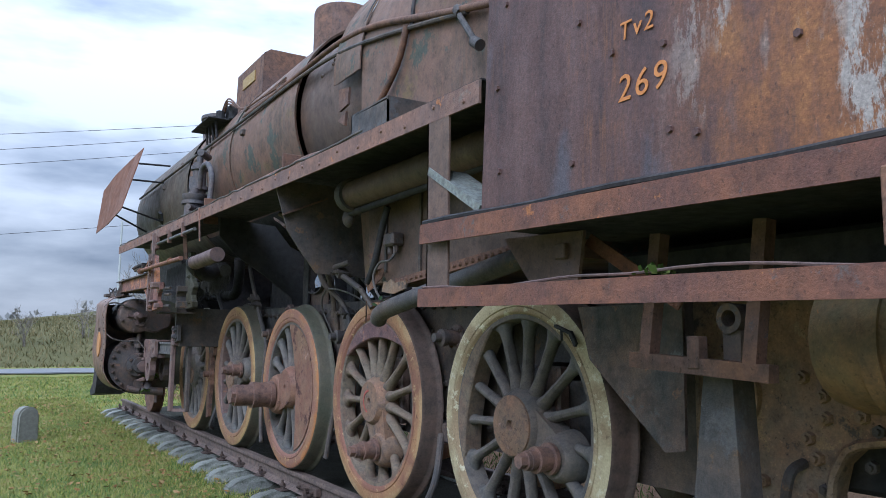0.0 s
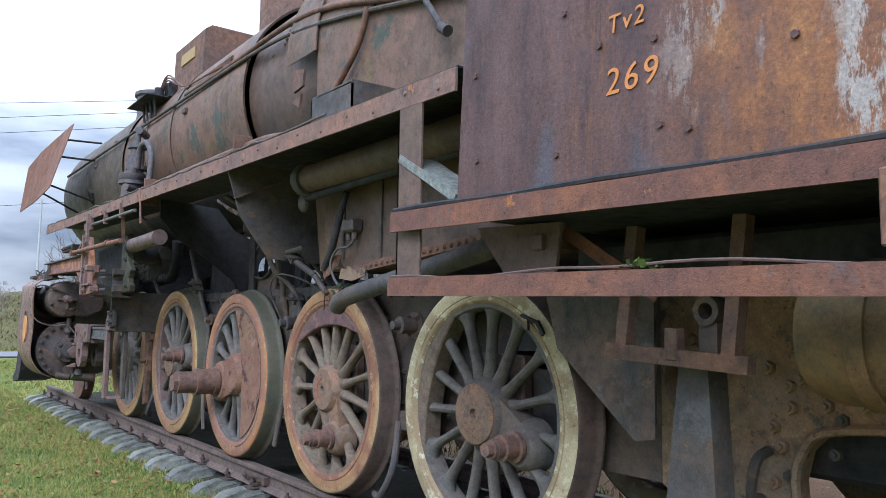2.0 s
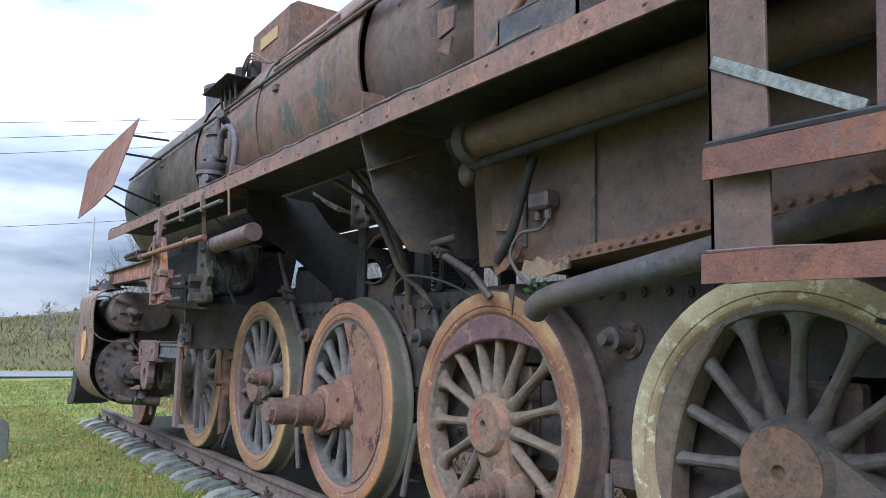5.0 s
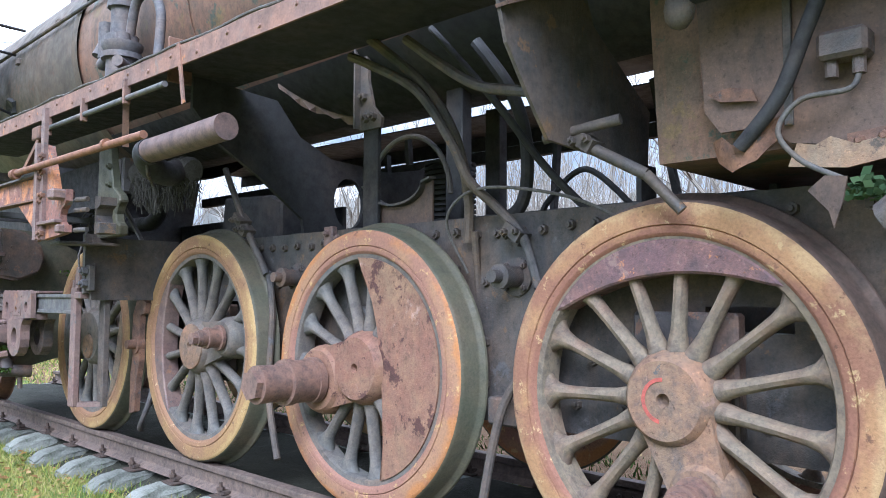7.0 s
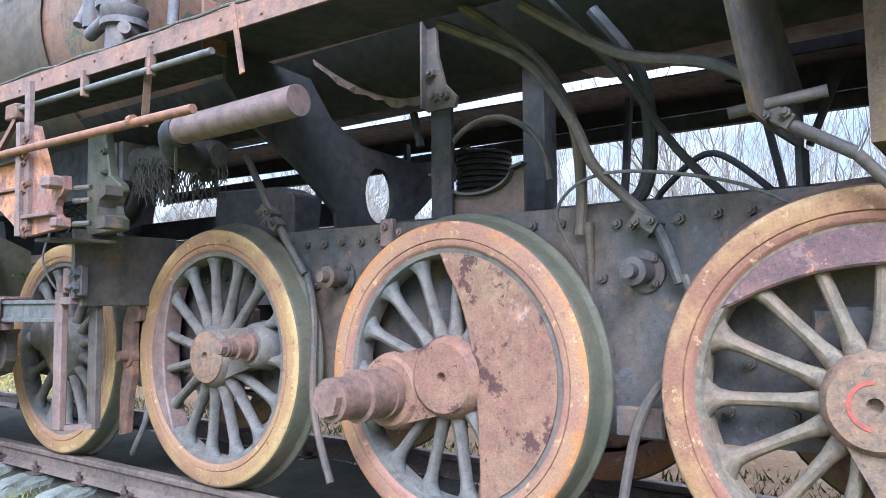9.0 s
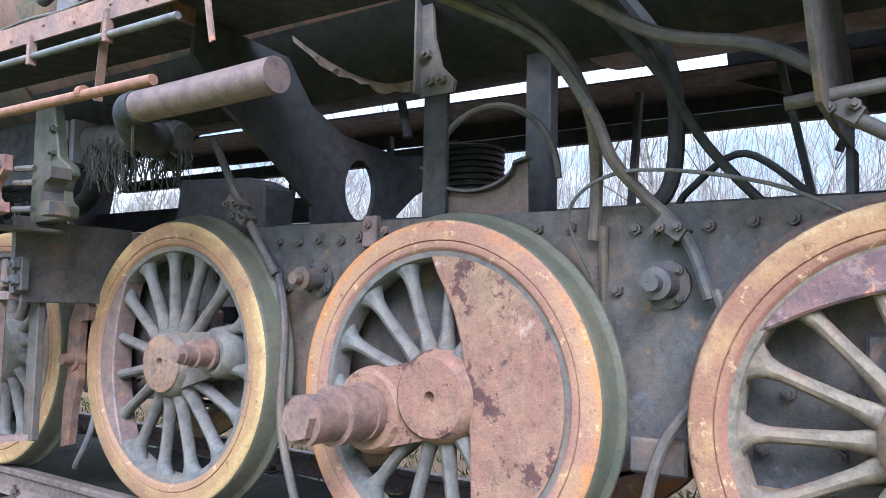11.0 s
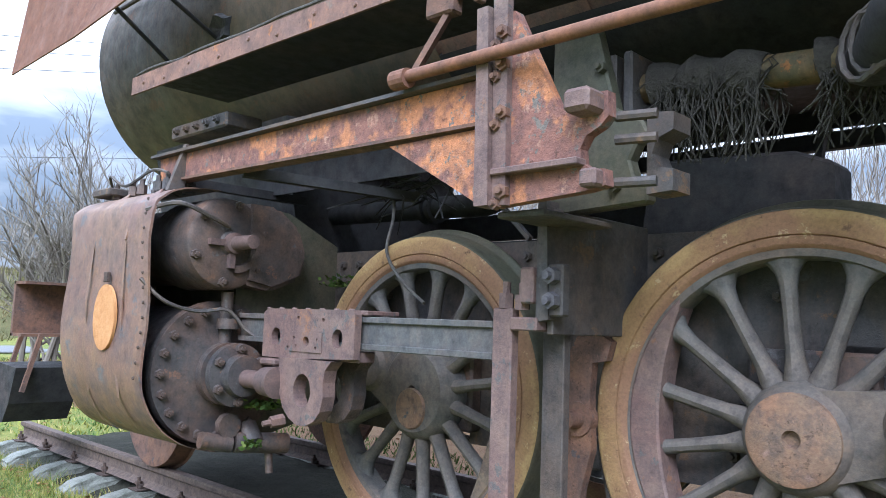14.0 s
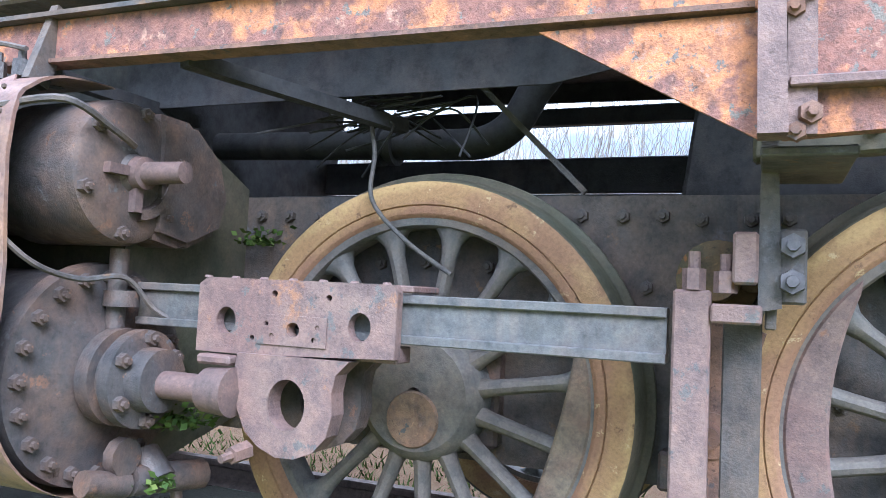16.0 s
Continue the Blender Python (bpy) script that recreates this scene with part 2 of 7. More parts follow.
def tyre_paint(name, inner, middle, outer, peel, peel_at=0.55):
    """Old lining paint on a tyre: rust by the inner joint, ochre on the face, pale flakes along the outer edge."""
    m, n, l, b = mat_base(name)
    co = n.new("ShaderNodeTexCoord").outputs["Object"]
    flat, ln = n.new("ShaderNodeMapping"), n.new("ShaderNodeVectorMath")
    flat.inputs["Scale"].default_value = (0, 1, 1)
    ln.operation = "LENGTH"
    l.new(co, flat.inputs["Vector"])
    l.new(flat.outputs["Vector"], ln.inputs[0])
    wob, mid, grit = noise_of(n, l, co, 5, 6, 0.65), noise_of(n, l, co, 16, 8, 0.72), noise_of(n, l, co, 90, 4, 0.7)
    ad = n.new("ShaderNodeMath")
    ad.operation = "MULTIPLY_ADD"
    ad.inputs[1].default_value = 0.16
    l.new(wob, ad.inputs[0])
    l.new(ln.outputs["Value"], ad.inputs[2])
    col = ramp_of(n, l, ad.outputs["Value"], [(0.655, inner), (0.695, middle), (0.725, middle), (0.752, outer)])
    col = mix_of(n, l, ramp_of(n, l, noise_of(n, l, co, 3.1, 6, 0.6), [(0.48, grey(0)), (0.60, grey(0.85))]), col, inner)
    col = mix_of(n, l, ramp_of(n, l, mid, [(peel_at, grey(0)), (peel_at + 0.05, grey(0.9))]), col, peel)
    col = mix_of(n, l, ramp_of(n, l, noise_of(n, l, co, 11, 8, 0.75), [(0.60, grey(0)), (0.65, grey(0.8))]), col, tuple(0.45 * v for v in inner))
    col = mix_of(n, l, 1.0, col, ramp_of(n, l, grit, [(0.25, grey(0.72)), (0.5, grey(1.0)), (0.75, grey(1.2))]), "MULTIPLY")
    l.new(col, b.inputs["Base Color"])
    b.inputs["Roughness"].default_value = 0.78
    bp = n.new("ShaderNodeBump")
    bp.inputs["Strength"].default_value, bp.inputs["Distance"].default_value = 0.5, 0.012
    l.new(mix_of(n, l, 0.5, mid, grit), bp.inputs["Height"])
    l.new(bp.outputs["Normal"], b.inputs["Normal"])
    return m


M_CAB = cab_paint()
M_BOARD = weathered("running_board_paint", (0.15, 0.094, 0.08), (0.215, 0.112, 0.078), (0.08, 0.06, 0.058), 0.46, 2.2, 0.25, 0.45, 0.75, 0.12, (0.37, 0.16, 0.07), 0.64, mute=0.08, flake2=(0.17, 0.135, 0.12), flake2_at=0.63, chips=0.7)
M_BLACK = weathered("black_steel", (0.024, 0.0245, 0.028), (0.042, 0.034, 0.033), (0.013, 0.013, 0.016), 0.36, 3.0, 0.15, 0.35, 0.75, mute=0.1)
M_FRAME = weathered("frame_plate", (0.06, 0.058, 0.06), (0.105, 0.074, 0.054), (0.033, 0.033, 0.036), 0.42, 2.0, 0.3, 0.5, 0.66, 0.12, (0.135, 0.088, 0.056), 0.62, mute=0.05, flake2=(0.095, 0.094, 0.098), flake2_at=0.61, chips=0.35)
M_BOILER = weathered("boiler_cladding", (0.115, 0.078, 0.056), (0.165, 0.082, 0.052), (0.065, 0.058, 0.046), 0.45, 1.1, 0.55, 0.22, 0.62, 0.22, (0.062, 0.072, 0.058), 0.575, mute=0.08, flake2=(0.15, 0.105, 0.055), flake2_at=0.60, chips=0.45)
M_SMOKE = weathered("smokebox_sheet", (0.056, 0.051, 0.038), (0.105, 0.07, 0.045), (0.03, 0.032, 0.027), 0.40, 1.4, 0.45, 0.25, 0.62, 0.2, (0.10, 0.06, 0.036), 0.60, mute=0.03, chips=0.35)
M_BARE = weathered("bare_boiler_plate", (0.088, 0.062, 0.05), (0.125, 0.076, 0.054), (0.056, 0.045, 0.042), 0.44, 1.5, 0.4, 0.25, 0.6, 0.16, (0.14, 0.10, 0.07), 0.66, mute=0.05, chips=0.5)
M_RUST = weathered("brown_rust", (0.115, 0.066, 0.052), (0.18, 0.085, 0.046), (0.055, 0.042, 0.042), 0.48, 3.0, 0.3, 0.5, 0.8, 0.12, (0.085, 0.07, 0.072), 0.64, mute=0.15, chips=0.7)
M_ORANGE = weathered("flaking_red_lead", (0.20, 0.092, 0.07), (0.41, 0.165, 0.068), (0.085, 0.06, 0.062), 0.44, 5.5, 0.0, 0.8, 0.8, 0.03, (0.14, 0.128, 0.12), 0.60, mute=0.06, flake2=(0.34, 0.20, 0.15), flake2_at=0.60, chips=0.6)
M_DEFL = weathered("deflector_rust", (0.135, 0.056, 0.03), (0.165, 0.07, 0.038), (0.105, 0.05, 0.034), 0.4, 1.6, 0.3, 0.15, 0.7, 0.25, mute=0.0)
M_TYRE = tyre_paint("yellowed_tyre_face", (0.22, 0.118, 0.068), (0.275, 0.165, 0.075), (0.36, 0.24, 0.105), (0.45, 0.34, 0.19), 0.61)
M_TYRE_OCHRE = tyre_paint("ochre_tyre_face", (0.20, 0.09, 0.06), (0.30, 0.165, 0.08), (0.36, 0.235, 0.12), (0.42, 0.29, 0.15), 0.59)
M_TYRE_PALE = tyre_paint("pale_tyre_face", (0.26, 0.19, 0.11), (0.40, 0.34, 0.21), (0.46, 0.40, 0.25), (0.52, 0.48, 0.34), 0.55)
M_TYRE_RUST = tyre_paint("rusty_tyre_face", (0.23, 0.115, 0.085), (0.28, 0.155, 0.09), (0.36, 0.155, 0.055), (0.42, 0.27, 0.12), 0.585)
M_TREAD = weathered("mossy_tread", (0.066, 0.069, 0.049), (0.10, 0.075, 0.05), (0.045, 0.05, 0.034), 0.38, 2.0, 0.0, 0.3, 0.65, 0.18, mute=0.0)
M_TREAD_RUST = weathered("rusty_tread", (0.085, 0.05, 0.037), (0.11, 0.058, 0.038), (0.045, 0.034, 0.028), 0.42, 3.0, 0.0, 0.3, 0.75, 0.16)
M_SPOKE = weathered("grey_wheel_paint", (0.092, 0.094, 0.092), (0.135, 0.098, 0.075), (0.054, 0.055, 0.057), 0.42, 3.0, 0.0, 0.4, 0.75, 0.18, mute=0.1)
M_SPOKE_TAN = weathered("tan_wheel_rust", (0.155, 0.122, 0.085), (0.135, 0.085, 0.06), (0.07, 0.064, 0.056), 0.4, 5.0, 0.0, 0.4, 0.8, 0.12, mute=0.1)
M_HUB = weathered("hub_rust", (0.17, 0.11, 0.07), (0.22, 0.115, 0.065), (0.08, 0.068, 0.066), 0.45, 5.0, 0.0, 0.5, 0.78, 0.12, (0.075, 0.08, 0.085), 0.64, mute=0.12, flake2=(0.24, 0.155, 0.13), flake2_at=0.62, chips=0.7)
M_WEIGHT = weathered("red_counterweight", (0.172, 0.084, 0.062), (0.195, 0.122, 0.078), (0.135, 0.066, 0.05), 0.5, 1.9, 0.35, 0.6, 0.78, 0.12, (0.075, 0.034, 0.03), 0.585, mute=0.0, flake2=(0.30, 0.20, 0.165), flake2_at=0.61, chips=0.5)
M_CRESCENT = weathered("purple_crescent", (0.12, 0.066, 0.072), (0.16, 0.085, 0.075), (0.06, 0.05, 0.058), 0.44, 3.5, 0.0, 0.6, 0.75, 0.1, (0.42, 0.18, 0.085), 0.61, mute=0.05, flake2=(0.20, 0.13, 0.12), flake2_at=0.57, chips=0.7)
# Tan rust mixed paler, standing in for light that reaches under the cab.
M_REAR = weathered("lightened_rear_rust", (0.205, 0.155, 0.11), (0.27, 0.15, 0.08), (0.12, 0.095, 0.075), 0.46, 2.6, 0.35, 0.6, 0.8, 0.1, (0.31, 0.21, 0.12), 0.60, mute=0.05, flake2=(0.09, 0.075, 0.065), flake2_at=0.59, chips=0.7)
M_REDRUST = weathered("red_brown_rust", (0.118, 0.055, 0.043), (0.17, 0.072, 0.04), (0.066, 0.042, 0.038), 0.46, 2.4, 0.4, 0.55, 0.72, 0.14, (0.30, 0.125, 0.05), 0.635, mute=0.0, flake2=(0.11, 0.085, 0.08), flake2_at=0.62, chips=0.7)
M_PIN = weathered("crank_pin_steel", (0.15, 0.095, 0.08), (0.19, 0.11, 0.085), (0.075, 0.058, 0.054), 0.45, 6.0, 0.0, 0.3, 0.6, 0.12, None, 0.6, 0.0, 0.2, mute=0.05)
M_GREYBAR = weathered("worn_grey_bar", (0.088, 0.091, 0.094), (0.13, 0.088, 0.07), (0.045, 0.047, 0.05), 0.32, 4.0, 0.3, 0.3, 0.6, 0.12, (0.20, 0.20, 0.19), 0.69)
M_PINK = weathered("dusty_red_primer", (0.14, 0.084, 0.076), (0.165, 0.115, 0.10), (0.08, 0.058, 0.06), 0.44, 2.6, 0.25, 0.5, 0.62, 0.12, (0.10, 0.095, 0.095), 0.61, mute=0.05, flake2=(0.24, 0.125, 0.075), flake2_at=0.63, chips=0.4)
M_CYL = weathered("cylinder_cladding", (0.145, 0.082, 0.072), (0.21, 0.128, 0.08), (0.10, 0.086, 0.088), 0.48, 1.5, 0.6, 0.3, 0.5, 0.12, (0.125, 0.12, 0.125), 0.60, mute=0.05, flake2=(0.24, 0.14, 0.085), flake2_at=0.60, chips=0.3)
M_GREASE = weathered("greasy_casting", (0.06, 0.055, 0.056), (0.12, 0.075, 0.056), (0.03, 0.03, 0.033), 0.42, 3.2, 0.2, 0.6, 0.5, 0.1, (0.16, 0.092, 0.064), 0.625, mute=0.05, flake2=(0.11, 0.11, 0.115), flake2_at=0.615, chips=0.4)
M_PIPE = weathered("pipe_rust", (0.165, 0.078, 0.05), (0.195, 0.085, 0.045), (0.10, 0.055, 0.04), 0.42, 4.0, 0.0, 0.3, 0.75, 0.15, mute=0.02)
M_MAUVE = weathered("mauve_pipe", (0.105, 0.073, 0.07), (0.13, 0.082, 0.07), (0.062, 0.05, 0.05), 0.42, 2.0, 0.2, 0.25, 0.6, 0.18, mute=0.0, chips=0.3)
M_OLIVE = weathered("olive_tank", (0.082, 0.075, 0.034), (0.15, 0.078, 0.026), (0.05, 0.047, 0.03), 0.45, 2.6, 0.3, 0.35, 0.7, 0.12, (0.21, 0.095, 0.03), 0.62, mute=0.1, chips=0.6)
M_GRATE = weathered("grey_tread_plate", (0.17, 0.2, 0.18), (0.12, 0.12, 0.1), (0.08, 0.085, 0.08), 0.35, 12.0, 0.0, 0.6, 0.7)
M_RAIL = weathered("rail_rust", (0.115, 0.075, 0.058), (0.145, 0.09, 0.065), (0.07, 0.05, 0.042), 0.42, 6.0, 0.0, 0.3, 0.78)
M_CLIP = weathered("clip_rust", (0.07, 0.042, 0.03), (0.10, 0.055, 0.036), (0.035, 0.026, 0.022), 0.42, 9.0, 0.0, 0.4, 0.85)
M_BLUEGREY = weathered("blue_grey_fitting", (0.088, 0.083, 0.098), (0.11, 0.08, 0.075), (0.05, 0.047, 0.055), 0.42, 5.0, 0.0, 0.3, 0.65)
M_LAG = earthy("frayed_lagging", [(0.3, (0.022, 0.021, 0.019)), (0.7, (0.085, 0.08, 0.07))], 12, 80, 0.8)
M_WOOD = earthy("raw_wood", [(0.25, (0.33, 0.14, 0.05)), (0.5, (0.48, 0.24, 0.10)), (0.75, (0.58, 0.34, 0.16))], 6, 30, 0.25, 0.65)
M_ORPAINT = earthy("orange_number_paint", [(0.3, (0.42, 0.16, 0.05)), (0.7, (0.62, 0.27, 0.10))], 20, 90, 0.2, 0.8)
M_REDPAINT = earthy("red_chalk_mark", [(0.35, (0.20, 0.07, 0.06)), (0.65, (0.48, 0.10, 0.08))], 30, 90, 0.2, 0.8)
M_BRASS = earthy("old_brass_plate", [(0.3, (0.26, 0.17, 0.06)), (0.7, (0.42, 0.30, 0.13))], 20, 90, 0.2, 0.5)
M_CONCRETE = earthy("sleeper_concrete", [(0.3, (0.07, 0.08, 0.05)), (0.43, (0.165, 0.175, 0.155)), (0.55, (0.25, 0.258, 0.238)), (0.72, (0.36, 0.365, 0.345))], 7, 60, 0.8, 0.9, 0.02, 0.2)
M_GRANITE = earthy("granite", [(0.25, (0.12, 0.12, 0.105)), (0.75, (0.30, 0.30, 0.27))], 25, 140, 0.4)
M_SOIL = earthy("soil_and_turf", [(0.25, (0.06, 0.08, 0.025)), (0.43, (0.115, 0.16, 0.042)), (0.56, (0.22, 0.215, 0.055)), (0.72, (0.26, 0.21, 0.10))], 1.3, 26, 0.7, 0.95, 0.05)
M_BALLAST = earthy("track_bed", [(0.25, (0.022, 0.022, 0.018)), (0.55, (0.05, 0.05, 0.038)), (0.75, (0.11, 0.10, 0.08))], 6, 40, 0.9, 0.95, 0.04)
M_LEAFBED = earthy("leaf_litter_ground", [(0.25, (0.09, 0.055, 0.03)), (0.5, (0.17, 0.10, 0.055)), (0.75, (0.22, 0.16, 0.09))], 3, 30, 0.8, 0.95, 0.05)
M_ROAD = earthy("asphalt", [(0.3, (0.14, 0.145, 0.155)), (0.7, (0.22, 0.225, 0.24))], 3, 90, 0.3, 0.85)
M_HILL = earthy("dry_grass_bank", [(0.25, (0.045, 0.05, 0.018)), (0.5, (0.095, 0.09, 0.034)), (0.75, (0.165, 0.135, 0.065))], 0.35, 6, 0.6, 0.95, 0.1)
M_BLADE = leafy("grass_blades", [(0.2, (0.065, 0.12, 0.032)), (0.40, (0.135, 0.195, 0.048)), (0.55, (0.27, 0.275, 0.055)), (0.70, (0.34, 0.29, 0.11)), (0.85, (0.38, 0.32, 0.17))])
M_LEAF = leafy("fallen_leaves", [(0.2, (0.11, 0.06, 0.022)), (0.5, (0.24, 0.125, 0.045)), (0.8, (0.33, 0.23, 0.11))])
M_BARK = leafy("bare_twigs", [(0.2, (0.10, 0.085, 0.072)), (0.5, (0.17, 0.15, 0.13)), (0.8, (0.27, 0.25, 0.22))])
M_MOSS = leafy("moss_tufts", [(0.2, (0.025, 0.05, 0.012)), (0.5, (0.06, 0.10, 0.02)), (0.8, (0.12, 0.15, 0.04))])
M_FERN = leafy("green_weed", [(0.2, (0.025, 0.055, 0.025)), (0.8, (0.075, 0.12, 0.055))])
M_WIRE = weathered("cable", (0.085, 0.08, 0.075), (0.08, 0.062, 0.05), (0.045, 0.042, 0.04), 0.4, 10.0, 0.0, 0.2, 0.7)
M_PALEMETAL = earthy("galvanised_grey", [(0.3, (0.33, 0.35, 0.34)), (0.7, (0.45, 0.47, 0.46))], 4, 50, 0.2, 0.6)


# ---------------- mesh tools ----------------
def part(name, bm, material, parent, label="", smooth=False, loc=None):
    me = bpy.data.meshes.new(name)
    bmesh.ops.recalc_face_normals(bm, faces=bm.faces[:])
    bm.to_mesh(me)
    bm.free()
    me.materials.append(material)
    if smooth:
        for p in me.polygons:
            p.use_smooth = True
        me.set_sharp_from_angle(angle=radians(38))
    ob = new(name, me)
    if parent:
        ob.parent = parent
    if loc:
        ob.location = loc
    if label:
        tagged(ob, label)
    return ob


def again(ob, loc=None, rot=None, parent=None):
    """Another piece on the same mesh."""
    o = ob.copy()
    scene.collection.objects.link(o)
    if loc is not None:
        o.location = loc
    if rot is not None:
        o.rotation_euler = rot
    if parent:
        o.parent = parent
    return o


def thing(name, label, category, loc=(0, 0, 0), group="", kind=""):
    e = new(name)
    e.location = loc
    return tagged(e, label, category, group, kind)


def box(bm, lo, hi, bevel=0.0):
    r = bmesh.ops.create_cube(bm, size=1.0, matrix=Matrix.Translation([(a + b) / 2 for a, b in zip(lo, hi)]) @ Matrix.Diagonal([abs(b - a) for a, b in zip(lo, hi)] + [1]))
    if bevel:
        es = {e for v in r["verts"] for e in v.link_edges}
        bmesh.ops.bevel(bm, geom=list(es), offset=bevel, segments=1, affect="EDGES")
    return bm


def bar(bm, p, q, w, h, up=(0, 0, 1)):
    """A rectangular bar from p to q, w wide, h high."""
    p, q = Vector(p), Vector(q)
    d = (q - p).normalized()
    s = d.cross(Vector(up))
    s = s.normalized() if s.length > 1e-4 else Vector((1, 0, 0))
    u = s.cross(d)
    vs = [bm.verts.new(c + s * a * w / 2 + u * b * h / 2) for c in (p, q) for a, b in ((-1, -1), (1, -1), (1, 1), (-1, 1))]
    for f in ((0, 1, 2, 3), (7, 6, 5, 4), (0, 4, 5, 1), (1, 5, 6, 2), (2, 6, 7, 3), (3, 7, 4, 0)):
        bm.faces.new([vs[i] for i in f])
    return bm


def rod(bm, p, q, r, r2=None, seg=14, cap=True):
    p, q = Vector(p), Vector(q)
    m = (q - p).to_track_quat("Z", "Y").to_matrix().to_4x4()
    m.translation = (p + q) / 2
    bmesh.ops.create_cone(bm, cap_ends=cap, segments=seg, radius1=r, radius2=r if r2 is None else r2, depth=(q - p).length, matrix=m)
    return bm


def smooth_line(pts, n=6):
    """Points of a soft curve through pts."""
    ps = [Vector(p) for p in pts]
    out = []
    for i in range(len(ps) - 1):
        a, b = ps[max(i - 1, 0)], ps[i]
        c, d = ps[i + 1], ps[min(i + 2, len(ps) - 1)]
        for k in range(n):
            t = k / n
            out.append(0.5 * (2 * b + (c - a) * t + (2 * a - 5 * b + 4 * c - d) * t * t + (3 * b - a - 3 * c + d) * t ** 3))
    return out + [ps[-1]]


def tube(bm, pts, r, seg=8, soft=0):
    """A round tube along pts."""
    ps = smooth_line(pts, soft) if soft else [Vector(p) for p in pts]
    rings, side = [], None
    for i, p in enumerate(ps):
        d = (ps[min(i + 1, len(ps) - 1)] - ps[max(i - 1, 0)]).normalized()
        if side is None:
            side = d.orthogonal().normalized()
        side = (side - d * side.dot(d)).normalized()
        u = d.cross(side)
        rr = r[i] if isinstance(r, (list, tuple)) else r
        rings.append([bm.verts.new(p + (side * math.cos(a) + u * math.sin(a)) * rr) for a in (2 * math.pi * k / seg for k in range(seg))])
    for a, b in zip(rings, rings[1:]):
        for k in range(seg):
            bm.faces.new((a[k], a[(k + 1) % seg], b[(k + 1) % seg], b[k]))
    bm.faces.new(rings[0][::-1])
    bm.faces.new(rings[-1])
    return bm


def slab(bm, outline, axis, lo, hi, holes=()):
    """A plate with a straight-edged outline (and holes), lo to hi thick along an axis. outline: pairs in the other two axes, in order xyz."""
    def place(a, b, c):
        return {"x": (c, a, b), "y": (a, c, b), "z": (a, b, c)}[axis]
    edges, tops = [], []
    for loop in (outline, *holes):
        vs = [bm.verts.new(place(a, b, lo)) for a, b in loop]
        edges += [bm.edges.new((vs[i], vs[(i + 1) % len(vs)])) for i in range(len(vs))]
    made = bmesh.ops.triangle_fill(bm, edges=edges, use_beauty=True)
    faces = [f for f in made["geom"] if isinstance(f, bmesh.types.BMFace)]
    ext = bmesh.ops.extrude_face_region(bm, geom=faces)
    v = Vector(place(0, 0, hi - lo))
    bmesh.ops.translate(bm, vec=v, verts=[g for g in ext["geom"] if isinstance(g, bmesh.types.BMVert)])
    return bm


def circle(a, b, r, n=20, r2=None):
    return [(a + r * math.cos(2 * math.pi * i / n), b + (r2 or r) * math.sin(2 * math.pi * i / n)) for i in range(n)]


def turned(bm, profile, centre, seg=48, arc=(0.0, 360.0), axis="x"):
    """A turned body: profile pairs (along the axis, radius)."""
    a0, a1 = radians(arc[0]), radians(arc[1])
    full = abs(a1 - a0) > 6.28
    n = seg if full else seg + 1
    rings = []
    for k in range(n):
        a = a0 + (a1 - a0) * k / seg
        ca, sa = math.cos(a), math.sin(a)
        ring = []
        for s, r in profile:
            off = {"x": (s, r * ca, r * sa), "y": (r * ca, s, r * sa), "z": (r * ca, r * sa, s)}[axis]
            ring.append(bm.verts.new(Vector(centre) + Vector(off)))
        rings.append(ring)
    for k in range(n if full else n - 1):
        a, b = rings[k], rings[(k + 1) % n]
        for j in range(len(profile) - 1):
            bm.faces.new((a[j], a[j + 1], b[j + 1], b[j]))
    bmesh.ops.remove_doubles(bm, verts=bm.verts[:], dist=1e-5)
    return bm


def bolt_mesh(bm, p, n, r=0.018, h=0.02, nut=True):
    """A hexagon head with its stud end, standing on p along n."""
    p, n = Vector(p), Vector(n).normalized()
    rod(bm, p, p + n * h, r, r * 0.92, 6)
    if nut:
        rod(bm, p + n * h, p + n * h * 1.6, r * 0.5, r * 0.45, 7)
    return bm


# ---------------- track ----------------
RAIL_END = 11.9


def rail_profile():
    half = [(0.0335, 0.0), (0.036, -0.012), (0.034, -0.036), (0.009, -0.05), (0.008, -0.115), (0.05, -0.137), (0.0625, -0.149)]
    return half + [(-a, b) for a, b in reversed(half)]


def rail(x, label):
    bm = bmesh.new()
    slab(bm, [(x + a, b) for a, b in rail_profile()], "y", -14.0, RAIL_END)
    ob = part("rail", bm, M_RAIL, None)
    tagged(ob, label, "rail", "rails of the track", "structure")
    plate = bmesh.new()
    box(plate, (x - 0.06, 2.62, -0.118), (x - 0.012, 3.02, -0.05), 0.006)
    for k in range(4):
        bolt_mesh(plate, (x - 0.06, 2.68 + 0.093 * k, -0.085), (-1, 0, 0), 0.017, 0.02)
    part("fishplate", plate, M_CLIP, ob)
    return ob


rail(-0.7525, "brown rusted steel rail on concrete sleepers")
rail(0.7525, "rusted steel rail behind the wheels")


